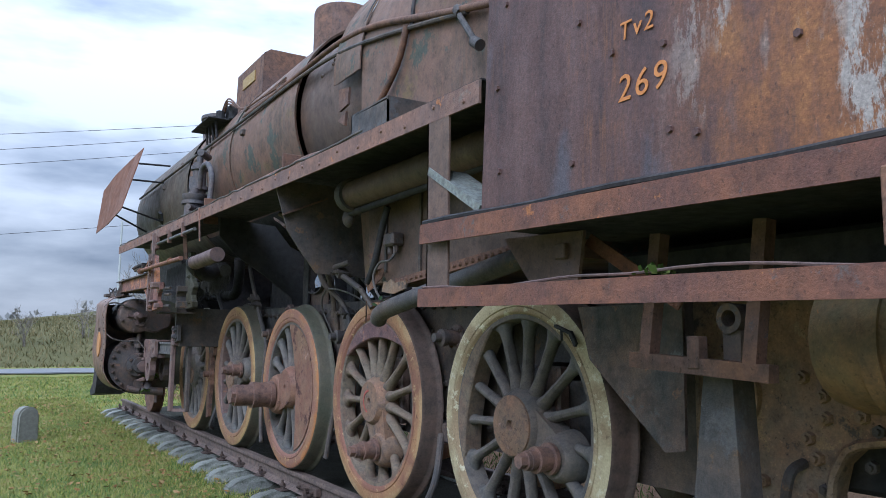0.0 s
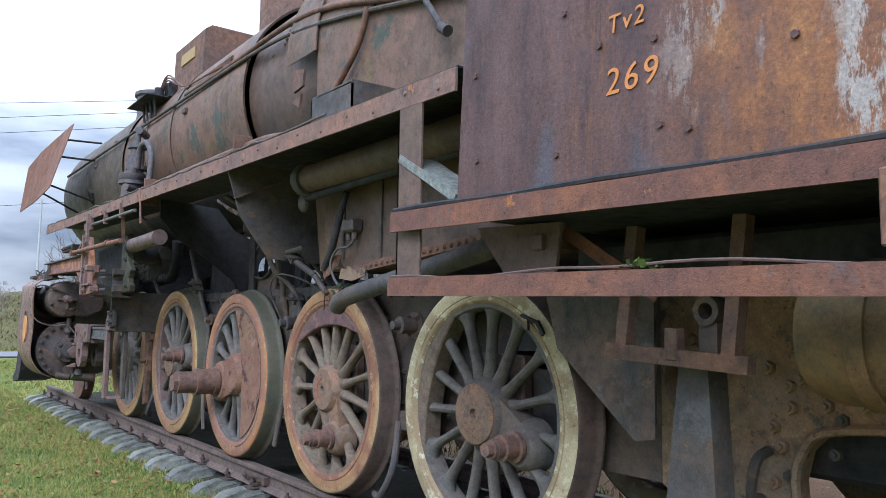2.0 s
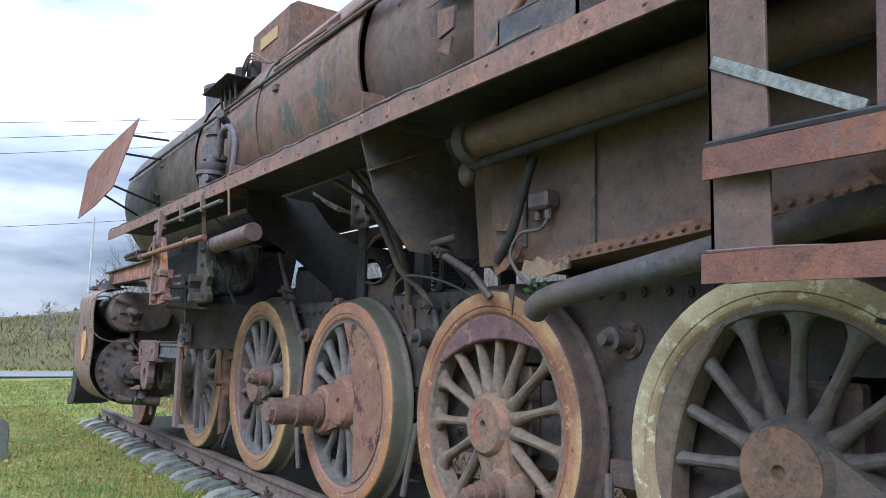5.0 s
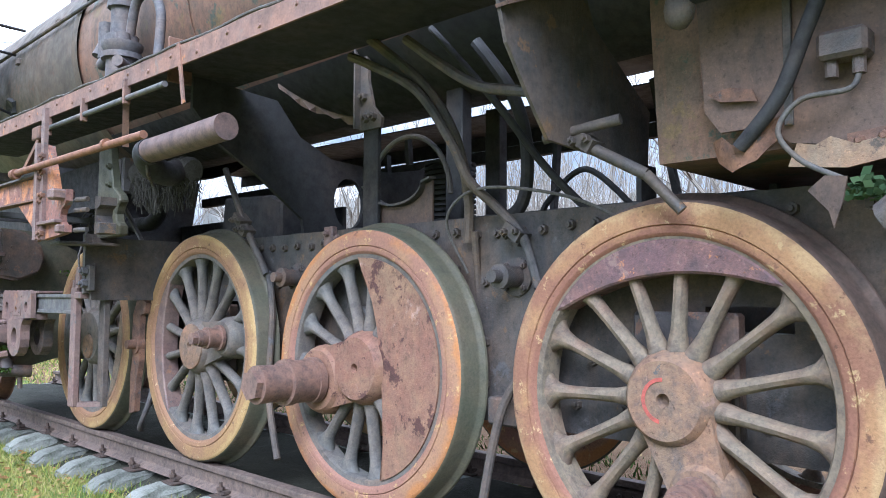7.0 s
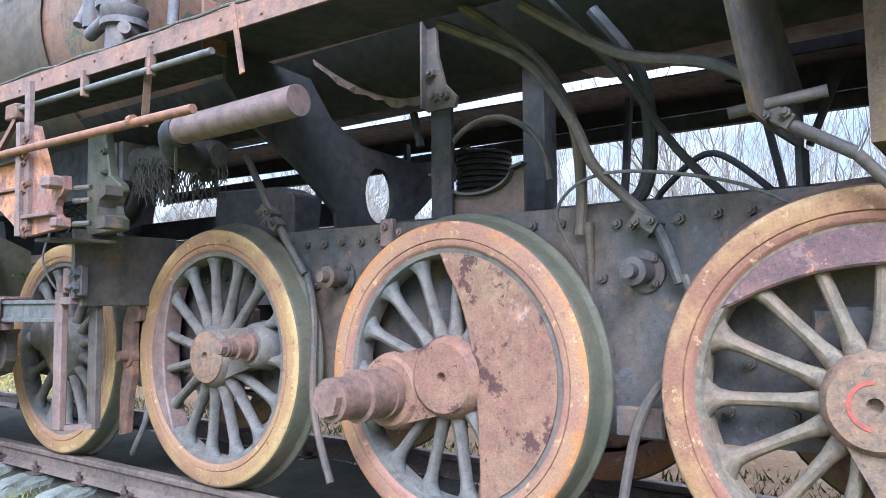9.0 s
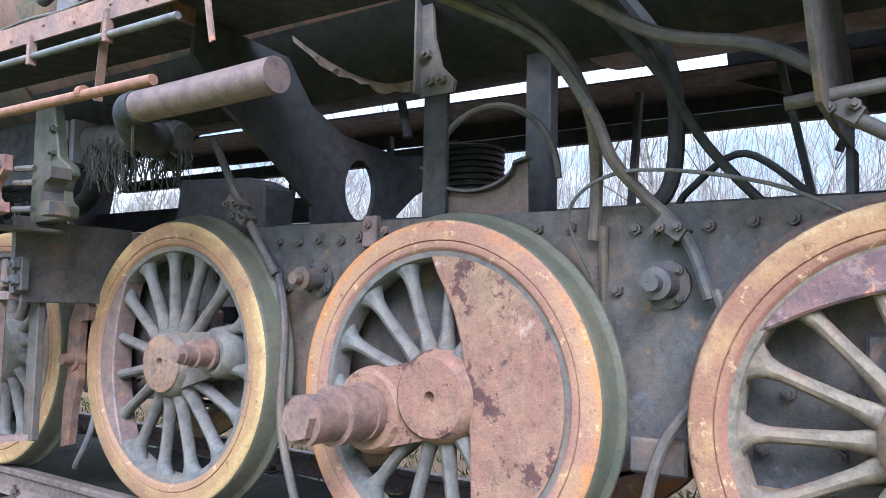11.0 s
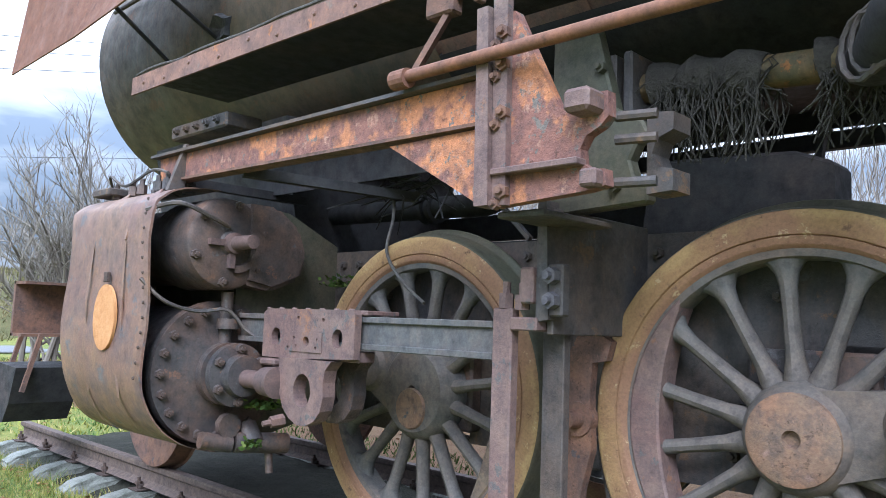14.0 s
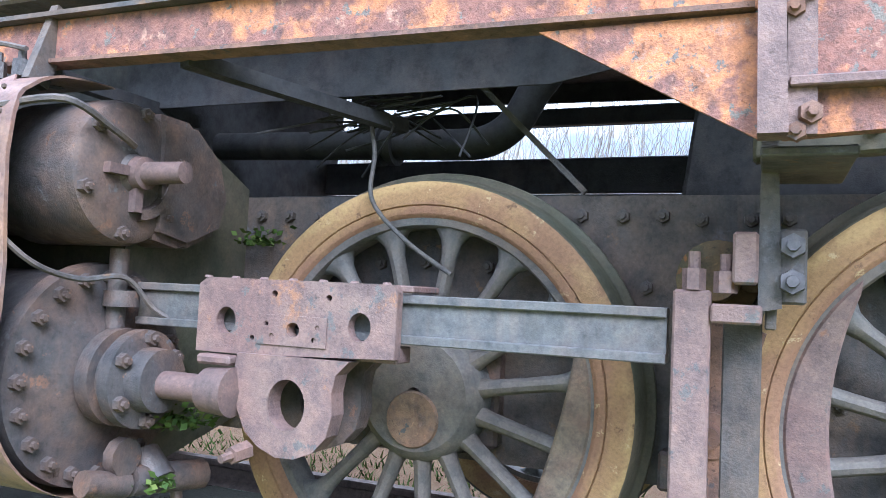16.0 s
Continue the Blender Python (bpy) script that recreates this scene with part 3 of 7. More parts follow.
def sleeper_mesh():
    bm = bmesh.new()
    outline = [(-1.15, -0.30), (-1.15, -0.235), (-1.06, -0.175), (-0.9, -0.155), (-0.6, -0.155), (-0.3, -0.19), (0.3, -0.19), (0.6, -0.155), (0.9, -0.155), (1.06, -0.175), (1.15, -0.235), (1.15, -0.30)]
    slab(bm, outline, "y", -0.12, 0.12)
    top = [v for v in bm.verts if v.co.z > -0.25]
    for v in top:
        v.co.y *= 0.78
    bmesh.ops.bevel(bm, geom=[e for e in bm.edges if e.calc_face_angle(0) > 0.7], offset=0.022, segments=2, affect="EDGES")
    bmesh.ops.triangulate(bm, faces=bm.faces[:])
    bmesh.ops.subdivide_edges(bm, edges=[e for e in bm.edges if e.calc_length() > 0.06], cuts=2, use_grid_fill=True)
    for v in bm.verts:
        v.co += Vector((0.6, 1, 1)) * 0.022 * noise.noise(v.co * 9) + Vector((0, 0, 0.012 * noise.noise(v.co * 23)))
    return bm


sleeper = part("concrete_sleeper", sleeper_mesh(), M_CONCRETE, None, smooth=True)
tagged(sleeper, "weathered grey concrete sleeper half sunk in turf", "sleeper", "sleepers of the track")
sleeper.location = (0, 11.75, 0)


def fastening():
    bm = bmesh.new()
    box(bm, (-0.12, -0.07, -0.158), (0.10, 0.07, -0.146), 0.003)
    for s in (-1, 1):
        box(bm, (s * 0.052 - 0.028, -0.035, -0.146), (s * 0.052 + 0.028, 0.035, -0.118), 0.006)
        rod(bm, (s * 0.075, 0, -0.15), (s * 0.075, 0, -0.07), 0.012, seg=8)
        rod(bm, (s * 0.075, 0, -0.118), (s * 0.075, 0, -0.098), 0.024, seg=6)
    return bm


clip = part("rail_fastening", fastening(), M_CLIP, sleeper)
clip.location = (-0.7525, 0, 0)
again(clip, (0.7525, 0, 0))
rng = random.Random(5)
for k in range(1, 40):
    copy_thing(sleeper, pose(rng.uniform(-0.03, 0.02), 11.75 - 0.6 * k, rng.uniform(-0.015, 0.012), rng.uniform(-2, 2), rng.uniform(-0.4, 0.4), rng.uniform(-1.2, 1.2)))

# ---------------- the locomotive ----------------
loco = thing("steam_locomotive", "rusting black steam locomotive without side rods on a short track", "locomotive")
WHEEL_R = 0.70
AXLE_Y = [6.6, 4.95, 3.30, 1.65, 0.0]


def tyre_mesh():
    bm = bmesh.new()
    prof = [(-0.80, 0.560), (-0.818, 0.575), (-0.82, 0.580), (-0.82, 0.600), (-0.813, 0.603), (-0.82, 0.607), (-0.82, 0.668), (-0.812, 0.682), (-0.795, 0.690), (-0.72, 0.699), (-0.708, 0.705), (-0.695, 0.724), (-0.685, 0.727), (-0.68, 0.715), (-0.68, 0.560), (-0.80, 0.560)]
    return turned(bm, prof, (0, 0, 0), 72)


def spoke_mesh():
    """One spoke, pointing up: flat oval, flared into hub and rim."""
    bm = bmesh.new()
    rings = []
    for r, w, d in ((0.12, 0.052, 0.05), (0.17, 0.040, 0.046), (0.24, 0.027, 0.038), (0.36, 0.024, 0.034), (0.45, 0.026, 0.034), (0.495, 0.036, 0.037), (0.523, 0.058, 0.04), (0.546, 0.105, 0.042)):
        rings.append([bm.verts.new((-0.755 + d * math.cos(a), w * math.sin(a), r)) for a in (2 * math.pi * k / 10 for k in range(10))])
    for a, b in zip(rings, rings[1:]):
        for k in range(10):
            bm.faces.new((a[k], a[(k + 1) % 10], b[(k + 1) % 10], b[k]))
    return bm


def weight_mesh(half, depth):
    """A counterweight between two angles, centred upwards, with a flatter inner edge."""
    bm = bmesh.new()
    n = 26
    arc = [(0.556 * math.sin(radians(-half + 2 * half * k / n)), 0.556 * math.cos(radians(-half + 2 * half * k / n))) for k in range(n + 1)]
    loop = list(arc)
    s1, c1 = 0.545 * math.sin(radians(half)), 0.545 * math.cos(radians(half))
    for k in range(1, n):
        u = 1 - 2 * k / n
        loop.append((s1 * u, c1 + (0.556 - depth - c1) * (1 - u * u)))
    slab(bm, loop, "x", -0.812, -0.70)
    bmesh.ops.bevel(bm, geom=[e for e in bm.edges if e.calc_face_angle(0) > 1.0 and all(abs(v.co.x + 0.812) < 1e-4 for v in e.verts)], offset=0.008, segments=1, affect="EDGES")
    return bm


def arm_mesh(hub_r, throw, boss_r, face):
    """Hub and crank boss in one casting, boss pointing up."""
    bm = bmesh.new()
    turned(bm, [(-0.66, 0.0), (-0.66, hub_r + 0.03), (-0.79, hub_r + 0.02), (face + 0.014, hub_r), (face, hub_r - 0.014), (face, 0.025), (face + 0.03, 0.018), (face + 0.03, 0.0)], (0, 0, 0), 40)
    turned(bm, [(-0.70, 0.0), (-0.70, boss_r + 0.025), (-0.80, boss_r + 0.012), (face + 0.022, boss_r), (face + 0.01, boss_r - 0.012), (face + 0.01, 0.0)], (0, 0, throw), 32)
    slab(bm, [(-hub_r * 0.92, 0.03), (-boss_r * 0.95, throw), (boss_r * 0.95, throw), (hub_r * 0.92, 0.03)], "x", face + 0.03, -0.70)
    return bm


def pin_mesh(throw, face, tip, radii):
    prof = [(face + 0.04, 0.0)]
    n = len(radii)
    for i, r in enumerate(radii):
        a, b = face + (tip - face) * i / n, face + (tip - face) * (i + 1) / n
        prof += [(a, r), (b, r)]
    prof.append((tip, 0.0))
    bm = bmesh.new()
    turned(bm, prof, (0, 0, throw), 26)
    rod(bm, (tip, 0, throw), (tip - 0.035, 0, throw), radii[-1] * 0.8, seg=6)
    return bm


MESH_CACHE = {}


def driving_wheel(y, tyre_mat, tread_mat, spoke_mat, hub_mat, pin_turn, weight_turn, weight, pin, hub_r=0.155, face=-0.835, label="", weight_mat=None, cast_mat=None):
    """pin_turn, weight_turn: degrees from upright towards the rear."""
    bm = arm_mesh(hub_r, pin["throw"], pin["boss"], face)
    wheel = part("driving_wheel", bm, cast_mat or hub_mat, loco, label, True, (0, y, WHEEL_R))
    wheel.rotation_euler = (radians(pin_turn), 0, 0)
    if cast_mat:
        hd = bmesh.new()
        turned(hd, [(face + 0.004, hub_r - 0.012), (face - 0.008, hub_r - 0.014), (face - 0.014, hub_r - 0.026), (face - 0.014, 0.028), (face + 0.01, 0.022), (face + 0.01, 0.0)], (0, 0, 0), 36)
        part("hub_disc", hd, hub_mat, wheel, "rusty hub disc", True)
    rim = bmesh.new()
    turned(rim, [(-0.70, 0.535), (-0.79, 0.535), (-0.803, 0.542), (-0.806, 0.565), (-0.70, 0.565), (-0.70, 0.535)], (0, 0, 0), 64)
    part("rim", rim, spoke_mat, wheel, "", True)
    ty = part("tyre", tyre_mesh(), tyre_mat, wheel, "", True)
    ty.data.materials.append(tread_mat)
    for p in ty.data.polygons:
        c = p.center
        if math.hypot(c.y, c.z) > 0.676:
            p.material_index = 1
    if "spoke" not in MESH_CACHE:
        MESH_CACHE["spoke"] = spoke_mesh()
    first = None
    for k in range(15):
        a = radians(12 + 24 * k)
        if first is None:
            first = part("spoke", MESH_CACHE["spoke"].copy(), spoke_mat, wheel, "", True)
            first.rotation_euler = (a, 0, 0)
        else:
            again(first, rot=(a, 0, 0))
    if weight:
        cw = part("counterweight", weight_mesh(*weight), weight_mat or M_WEIGHT, wheel, "rust-red counterweight", False)
        cw.rotation_euler = (radians(weight_turn - pin_turn), 0, 0)
    if pin["tip"]:
        part("crank_pin", pin_mesh(pin["throw"], face, pin["tip"], pin["radii"]), M_PIN, wheel, "bare steel crank pin", True)
    return wheel


SMALL = {"throw": 0.33, "boss": 0.105, "tip": -1.0, "radii": (0.075, 0.056, 0.056, 0.056, 0.062, 0.045, 0.048, 0.043)}
BIG = {"throw": 0.33, "boss": 0.165, "tip": -1.20, "radii": (0.118, 0.108, 0.108, 0.108, 0.116, 0.092, 0.092, 0.092, 0.094)}
PIN2 = dict(SMALL, throw=0.345)
NOPIN = {"throw": 0.33, "boss": 0.10, "tip": 0, "radii": ()}
w1 = driving_wheel(6.6, M_TYRE, M_TREAD, M_SPOKE, M_SPOKE, -75, 106, (38, 0.10), NOPIN, 0.19, -0.83, "grey spoked driving wheel with a yellowed tyre behind the crosshead", M_SPOKE_TAN)
hp_ = bmesh.new()
turned(hp_, [(-0.832, 0.0), (-0.842, 0.05), (-0.842, 0.085), (-0.83, 0.09)], (0, 0, -0.075), 24)
hpo = part("hub_patch", hp_, M_HUB, w1, "tan patch on the hub", True)
hpo.rotation_euler = (radians(75), 0, 0)
w2 = driving_wheel(4.95, M_TYRE, M_TREAD, M_SPOKE, M_HUB, 79, -92, (50, 0.11), PIN2, 0.15, -0.845, "grey spoked driving wheel with a yellowed tyre and rusty hub", M_PINK, M_SPOKE)
w3 = driving_wheel(3.30, M_TYRE_RUST, M_TREAD, M_SPOKE, M_WEIGHT, -104, 84, None, BIG, 0.165, -0.85, "driving wheel with a half-moon counterweight and a long main crank pin")
# the main wheel's counterweight fills the rear of the disc, its front edge bowed past the hub
cw3 = bmesh.new()
edge3 = [(-0.16, -0.535), (-0.163, -0.36), (-0.158, -0.18), (-0.14, 0.02), (-0.112, 0.20), (-0.072, 0.325), (-0.03, 0.41), (0.006, 0.47), (0.04, 0.545)]
rim3 = [(-0.556 * math.sin(a), 0.556 * math.cos(a)) for a in (radians(-4 + 167 * k / 30) for k in range(31))]
slab(cw3, rim3 + edge3, "x", -0.812, -0.70)
bmesh.ops.bevel(cw3, geom=[e for e in cw3.edges if e.calc_face_angle(0) > 1.0 and all(abs(v.co.x + 0.812) < 1e-4 for v in e.verts)], offset=0.012, segments=2, affect="EDGES")
cw3 = part("counterweight", cw3, M_WEIGHT, w3, "rust-red half-moon counterweight with dark chips")
cw3.rotation_euler = (radians(104), 0, 0)
w4 = driving_wheel(1.65, M_TYRE_OCHRE, M_TREAD_RUST, M_SPOKE_TAN, M_HUB, 160, -6, (52, 0.125), SMALL, 0.15, -0.845, "tan spoked driving wheel with a purple-red crescent counterweight on top", M_CRESCENT)
w5 = driving_wheel(0.0, M_TYRE_PALE, M_TREAD_RUST, M_SPOKE, M_HUB, 112, -70, (46, 0.10), SMALL, 0.165, -0.845, "grey spoked driving wheel with a pale yellow tyre", M_SPOKE_TAN, M_SPOKE)
for w, y in zip((w1, w2, w3, w4, w5), AXLE_Y):
    copy_thing(w, pose(0, y, WHEEL_R, 40, 0, 180))
    if y > 4:
        w.location.z, w.scale = 0.73, (1.0, 1.05, 1.05)
    ax = bmesh.new()
    rod(ax, (-0.70, y, WHEEL_R), (0.70, y, WHEEL_R), 0.09, seg=20)
    part("axle", ax, M_GREASE, loco, smooth=True)
w1.location.y = 6.65
# red chalk ring on the fourth hub
ring = bmesh.new()
turned(ring, [(-0.847, 0.066), (-0.8485, 0.066), (-0.8485, 0.079), (-0.847, 0.079), (-0.847, 0.066)], (0, 0, 0), 20, (120, 290))
ch = part("chalk_ring", ring, M_REDPAINT, w4, "faded red painted ring")

# ---- frames ----
def frame_plate(x0, x1):
    bm = bmesh.new()
    top, bot = 1.42, 0.50
    outline = [(-0.98, bot), (10.4, bot), (10.4, 1.30), (8.6, top), (-0.1, top), (-0.7, 1.30), (-0.98, 1.30)]
    holes = []
    for y in AXLE_Y:
        holes.append([(y - 0.05, 1.02), (y - 0.36, 1.02), (y - 0.36, 0.93), (y - 0.05, 0.93)])
        holes.append([(y - 0.13, 0.52), (y - 0.13, 0.88), (y + 0.13, 0.88), (y + 0.13, 0.52)])
    return slab(bm, outline, "x", x0, x1, holes)


for x0, x1, lab in ((-0.62, -0.53, "dark rusty main frame plate with rows of bolts"), (0.53, 0.62, "main frame plate")):
    fp = part("frame_plate", frame_plate(x0, x1), M_FRAME, loco, lab)
    if x0 < 0:
        heads = bmesh.new()
        bolt_mesh(heads, (0, 0, 0), (-1, 0, 0), 0.024, 0.02)
        h0 = part("bolt", heads, M_FRAME, fp, loc=(x0, 8.2, 1.33))
        r2 = random.Random(3)
        for k in range(1, 68):
            again(h0, (x0, 8.2 - 0.128 * k + r2.uniform(-0.012, 0.012), 1.345 + r2.uniform(-0.008, 0.008)))
        for y in AXLE_Y:
            for a, b in ((-0.48, 1.18), (-0.30, 1.18), (-0.12, 1.17), (0.12, 1.18), (0.30, 1.17), (0.46, 1.18), (-0.5, 1.02), (-0.42, 0.80), (-0.25, 0.78), (0.42, 0.80), (0.25, 0.80), (-0.28, 0.62), (0.28, 0.62), (0.50, 0.62), (0.55, 1.0), (-0.66, 1.12), (-0.66, 0.85), (-0.66, 0.66)):
                again(h0, (x0, y + a, b))
        for a, b in ((-1.75, 0.98), (-1.86, 0.9), (-1.75, 0.84), (-1.72, 0.72), (-1.55, 0.62), (-1.2, 0.58), (-1.12, 0.58), (-1.2, 0.66), (-1.9, 1.02), (-2.0, 0.95), (-2.1, 1.0)):
            again(h0, (x0, a, b))
        box_bm = bmesh.new()
        box(box_bm, (-0.70, -0.2, 0.56), (-0.625, 0.2, 1.0), 0.012)
        ab = part("axle_box", box_bm, M_GREASE, fp, loc=(0, AXLE_Y[0], 0))
        for y in AXLE_Y[1:]:
            again(ab, (0, y, 0))
def rear_plate(x0, x1):
    bm = bmesh.new()
    gap = [(-1.59, 0.36), (-1.57, 0.60), (-1.60, 0.71), (-1.68, 0.79), (-1.96, 0.82), (-2.10, 0.75), (-2.14, 0.58), (-2.14, 0.36)]
    return slab(bm, [(-3.6, 0.16), (-1.35, 0.16), (-1.05, 0.46), (-0.985, bot_z), (-0.985, 1.30), (-3.6, 1.30)], "x", x0, x1, [circle(-1.155, 0.93, 0.135, 24, 0.13), gap])


bot_z = 0.50
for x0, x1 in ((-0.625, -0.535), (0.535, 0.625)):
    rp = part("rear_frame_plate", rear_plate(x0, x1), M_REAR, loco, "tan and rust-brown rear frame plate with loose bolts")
    if x0 < 0:
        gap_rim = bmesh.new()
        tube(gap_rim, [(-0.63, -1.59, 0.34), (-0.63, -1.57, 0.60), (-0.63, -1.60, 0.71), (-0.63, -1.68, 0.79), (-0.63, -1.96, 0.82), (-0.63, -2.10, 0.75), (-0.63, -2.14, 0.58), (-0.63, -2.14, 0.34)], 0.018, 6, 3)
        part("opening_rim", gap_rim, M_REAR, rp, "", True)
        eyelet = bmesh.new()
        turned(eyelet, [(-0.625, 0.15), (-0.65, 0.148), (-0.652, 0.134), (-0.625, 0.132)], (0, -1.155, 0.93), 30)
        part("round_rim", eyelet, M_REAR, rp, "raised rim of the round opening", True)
        lug = bmesh.new()
        tube(lug, [(-0.63, -1.44, 0.52), (-0.70, -1.44, 0.54), (-0.72, -1.46, 0.62), (-0.70, -1.47, 0.68), (-0.63, -1.47, 0.70)], 0.02, 8, 4)
        part("lifting_lug", lug, M_FRAME, rp, "", True)
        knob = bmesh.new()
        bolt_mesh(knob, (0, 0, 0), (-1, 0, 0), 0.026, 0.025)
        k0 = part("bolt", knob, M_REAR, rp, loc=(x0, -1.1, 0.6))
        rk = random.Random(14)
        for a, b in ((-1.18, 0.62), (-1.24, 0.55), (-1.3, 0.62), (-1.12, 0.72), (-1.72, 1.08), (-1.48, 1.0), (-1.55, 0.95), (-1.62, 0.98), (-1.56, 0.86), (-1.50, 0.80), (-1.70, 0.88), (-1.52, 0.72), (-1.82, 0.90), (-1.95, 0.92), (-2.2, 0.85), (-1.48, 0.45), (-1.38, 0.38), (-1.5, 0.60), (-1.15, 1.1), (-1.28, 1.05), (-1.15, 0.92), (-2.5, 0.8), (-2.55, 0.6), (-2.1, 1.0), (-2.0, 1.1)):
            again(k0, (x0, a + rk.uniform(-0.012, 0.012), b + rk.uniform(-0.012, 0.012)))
for y in (-2.9, -0.85, 0.85, 2.48, 4.12, 5.78, 7.5, 9.0):
    st = bmesh.new()
    box(st, (-0.53, y - 0.03, 0.62), (0.53, y + 0.03, 1.25), 0.006)
    part("frame_stretcher", st, M_BLACK, loco)
for y in (5.78, 2.47, 0.82, 4.12):
    bfr = bmesh.new()
    box(bfr, (-0.70, y - 0.10, 0.5), (-0.62, y + 0.10, 0.62), 0.01)
    part("frame_stay", bfr, M_GREASE, loco)

clp = bmesh.new()
box(clp, (-0.66, 3.74, 1.30), (-0.62, 3.82, 1.44), 0.006)
bolt_mesh(clp, (-0.66, 3.78, 1.40), (-1, 0, 0), 0.02, 0.02)
bolt_mesh(clp, (-0.66, 3.68, 1.37), (-1, 0, 0), 0.02, 0.02)
part("frame_clip", clp, M_PINK, loco, "small red-primed clip on the frame edge")
# spring and lubricator plugs between the wheels
for y, z in ((2.46, 1.14), (4.10, 1.16), (5.62, 1.17), (0.86, 1.14)):
    pg = bmesh.new()
    turned(pg, [(-0.60, 0.0), (-0.60, 0.085), (-0.635, 0.085), (-0.64, 0.05), (-0.72, 0.046), (-0.72, 0.055), (-0.75, 0.055), (-0.755, 0.03), (-0.80, 0.028), (-0.80, 0.0)], (0, y, z), 18)
    for k in range(4):
        a = math.pi / 4 + k * math.pi / 2
        bolt_mesh(pg, (-0.635, y + 0.068 * math.cos(a), z + 0.068 * math.sin(a)), (-1, 0, 0), 0.016, 0.016)
    part("plug", pg, M_OLIVE if y > 5 else M_GREASE, loco, "flanged plug on the frame", True)


def board_z(y):
    return 2.20 + (y + 0.67) * 0.019


# ---- boiler ----
AX_Z = 3.08
boiler_bm = bmesh.new()
turned(boiler_bm, [(1.35, 0.90), (1.9, 0.905), (2.98, 0.905), (3.02, 0.885)], (0, 0, AX_Z), 56, axis="y")
boiler = part("boiler_barrel", boiler_bm, M_BARE, loco, "bare brown boiler barrel with rivet rows", True)
clad = bmesh.new()
turned(clad, [(2.98, 0.945), (2.97, 0.965), (3.02, 0.968), (4.9, 0.962), (4.92, 0.967), (6.75, 0.962), (6.76, 0.95)], (0, 0, AX_Z), 64, (-38, 256), axis="y")
part("boiler_cladding", clad, M_BOILER, boiler, "brown weathered sheet cladding", True)
smoke = bmesh.new()
turned(smoke, [(6.74, 0.975), (6.70, 0.985), (6.80, 0.99), (6.82, 0.975), (8.4, 0.972), (10.26, 0.972), (10.30, 0.955), (10.32, 0.90), (10.36, 0.3), (10.38, 0.0)], (0, 0, AX_Z), 64, axis="y")
part("smokebox", smoke, M_SMOKE, boiler, "sooty olive-black smokebox", True)
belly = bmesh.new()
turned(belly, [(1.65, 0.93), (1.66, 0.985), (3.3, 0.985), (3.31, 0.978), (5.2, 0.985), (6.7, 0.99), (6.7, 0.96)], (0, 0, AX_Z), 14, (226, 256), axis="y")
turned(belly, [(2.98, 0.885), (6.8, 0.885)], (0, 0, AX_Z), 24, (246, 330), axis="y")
part("belly_sheet", belly, M_BLACK, boiler, "black underside of the boiler", True)
for y in (4.92, 5.85):
    bd = bmesh.new()
    turned(bd, [(y - 0.03, 0.968), (y - 0.03, 0.974), (y + 0.03, 0.974), (y + 0.03, 0.968)], (0, 0, AX_Z), 64, (-38, 256), axis="y")
    part("boiler_band", bd, M_BOILER, boiler, smooth=True)
# outer firebox: round top, straight sides
fb = bmesh.new()
sect = [(0.97 * math.cos(a), AX_Z + 0.02 + 0.97 * math.sin(a)) for a in (math.pi * k / 24 for k in range(25))]
sect = [(0.90, 1.50), (0.95, 2.0)] + sect + [(-0.95, 2.0), (-0.90, 1.50)]
slab(fb, sect, "y", -0.62, 1.62)
part("outer_firebox", fb, M_BOILER, boiler, "brown firebox cladding, stained and torn at the front", True)
flap = bmesh.new()
turned(flap, [(1.60, 0.985), (1.60, 0.995), (2.02, 0.99), (2.05, 1.0), (2.05, 0.99), (2.0, 0.98), (1.60, 0.985)], (0, 0, AX_Z), 30, (96, 183), axis="y")
part("torn_cladding", flap, M_BOILER, boiler, "torn edge of the cladding sheet", True)
for yy, rr in ((1.62, 0.982), (0.86, 0.975)):
    seam = bmesh.new()
    turned(seam, [(yy, rr - 0.01), (yy, rr + 0.006), (yy + 0.035, rr + 0.006), (yy + 0.035, rr - 0.01)], (0, 0, AX_Z + 0.02), 40, (80, 182), axis="y")
    part("cladding_seam", seam, M_BLACK, boiler)
riv = bmesh.new()
rod(riv, (0, 0, 0), (0, 0, 0.014), 0.02, 0.011, 8)
r0 = None
for row in range(3):
    for k in range(26):
        a = radians(100 + 2.6 * k)
        p = Vector((0.905 * math.cos(a), 2.18 + 0.085 * row, AX_Z + 0.905 * math.sin(a)))
        q = Vector((math.cos(a), 0, math.sin(a))).to_track_quat("Z", "Y").to_euler()
        if r0 is None:
            r0 = part("rivet", riv, M_BARE, boiler, loc=p)
            r0.rotation_euler = q
        else:
            again(r0, p, q)
for y, a in ((2.55, 168), (2.62, 150), (2.45, 158), (2.1, 172)):
    again(r0, (0.905 * math.cos(radians(a)), y, AX_Z + 0.905 * math.sin(radians(a))), Vector((math.cos(radians(a)), 0, math.sin(radians(a)))).to_track_quat("Z", "Y").to_euler())
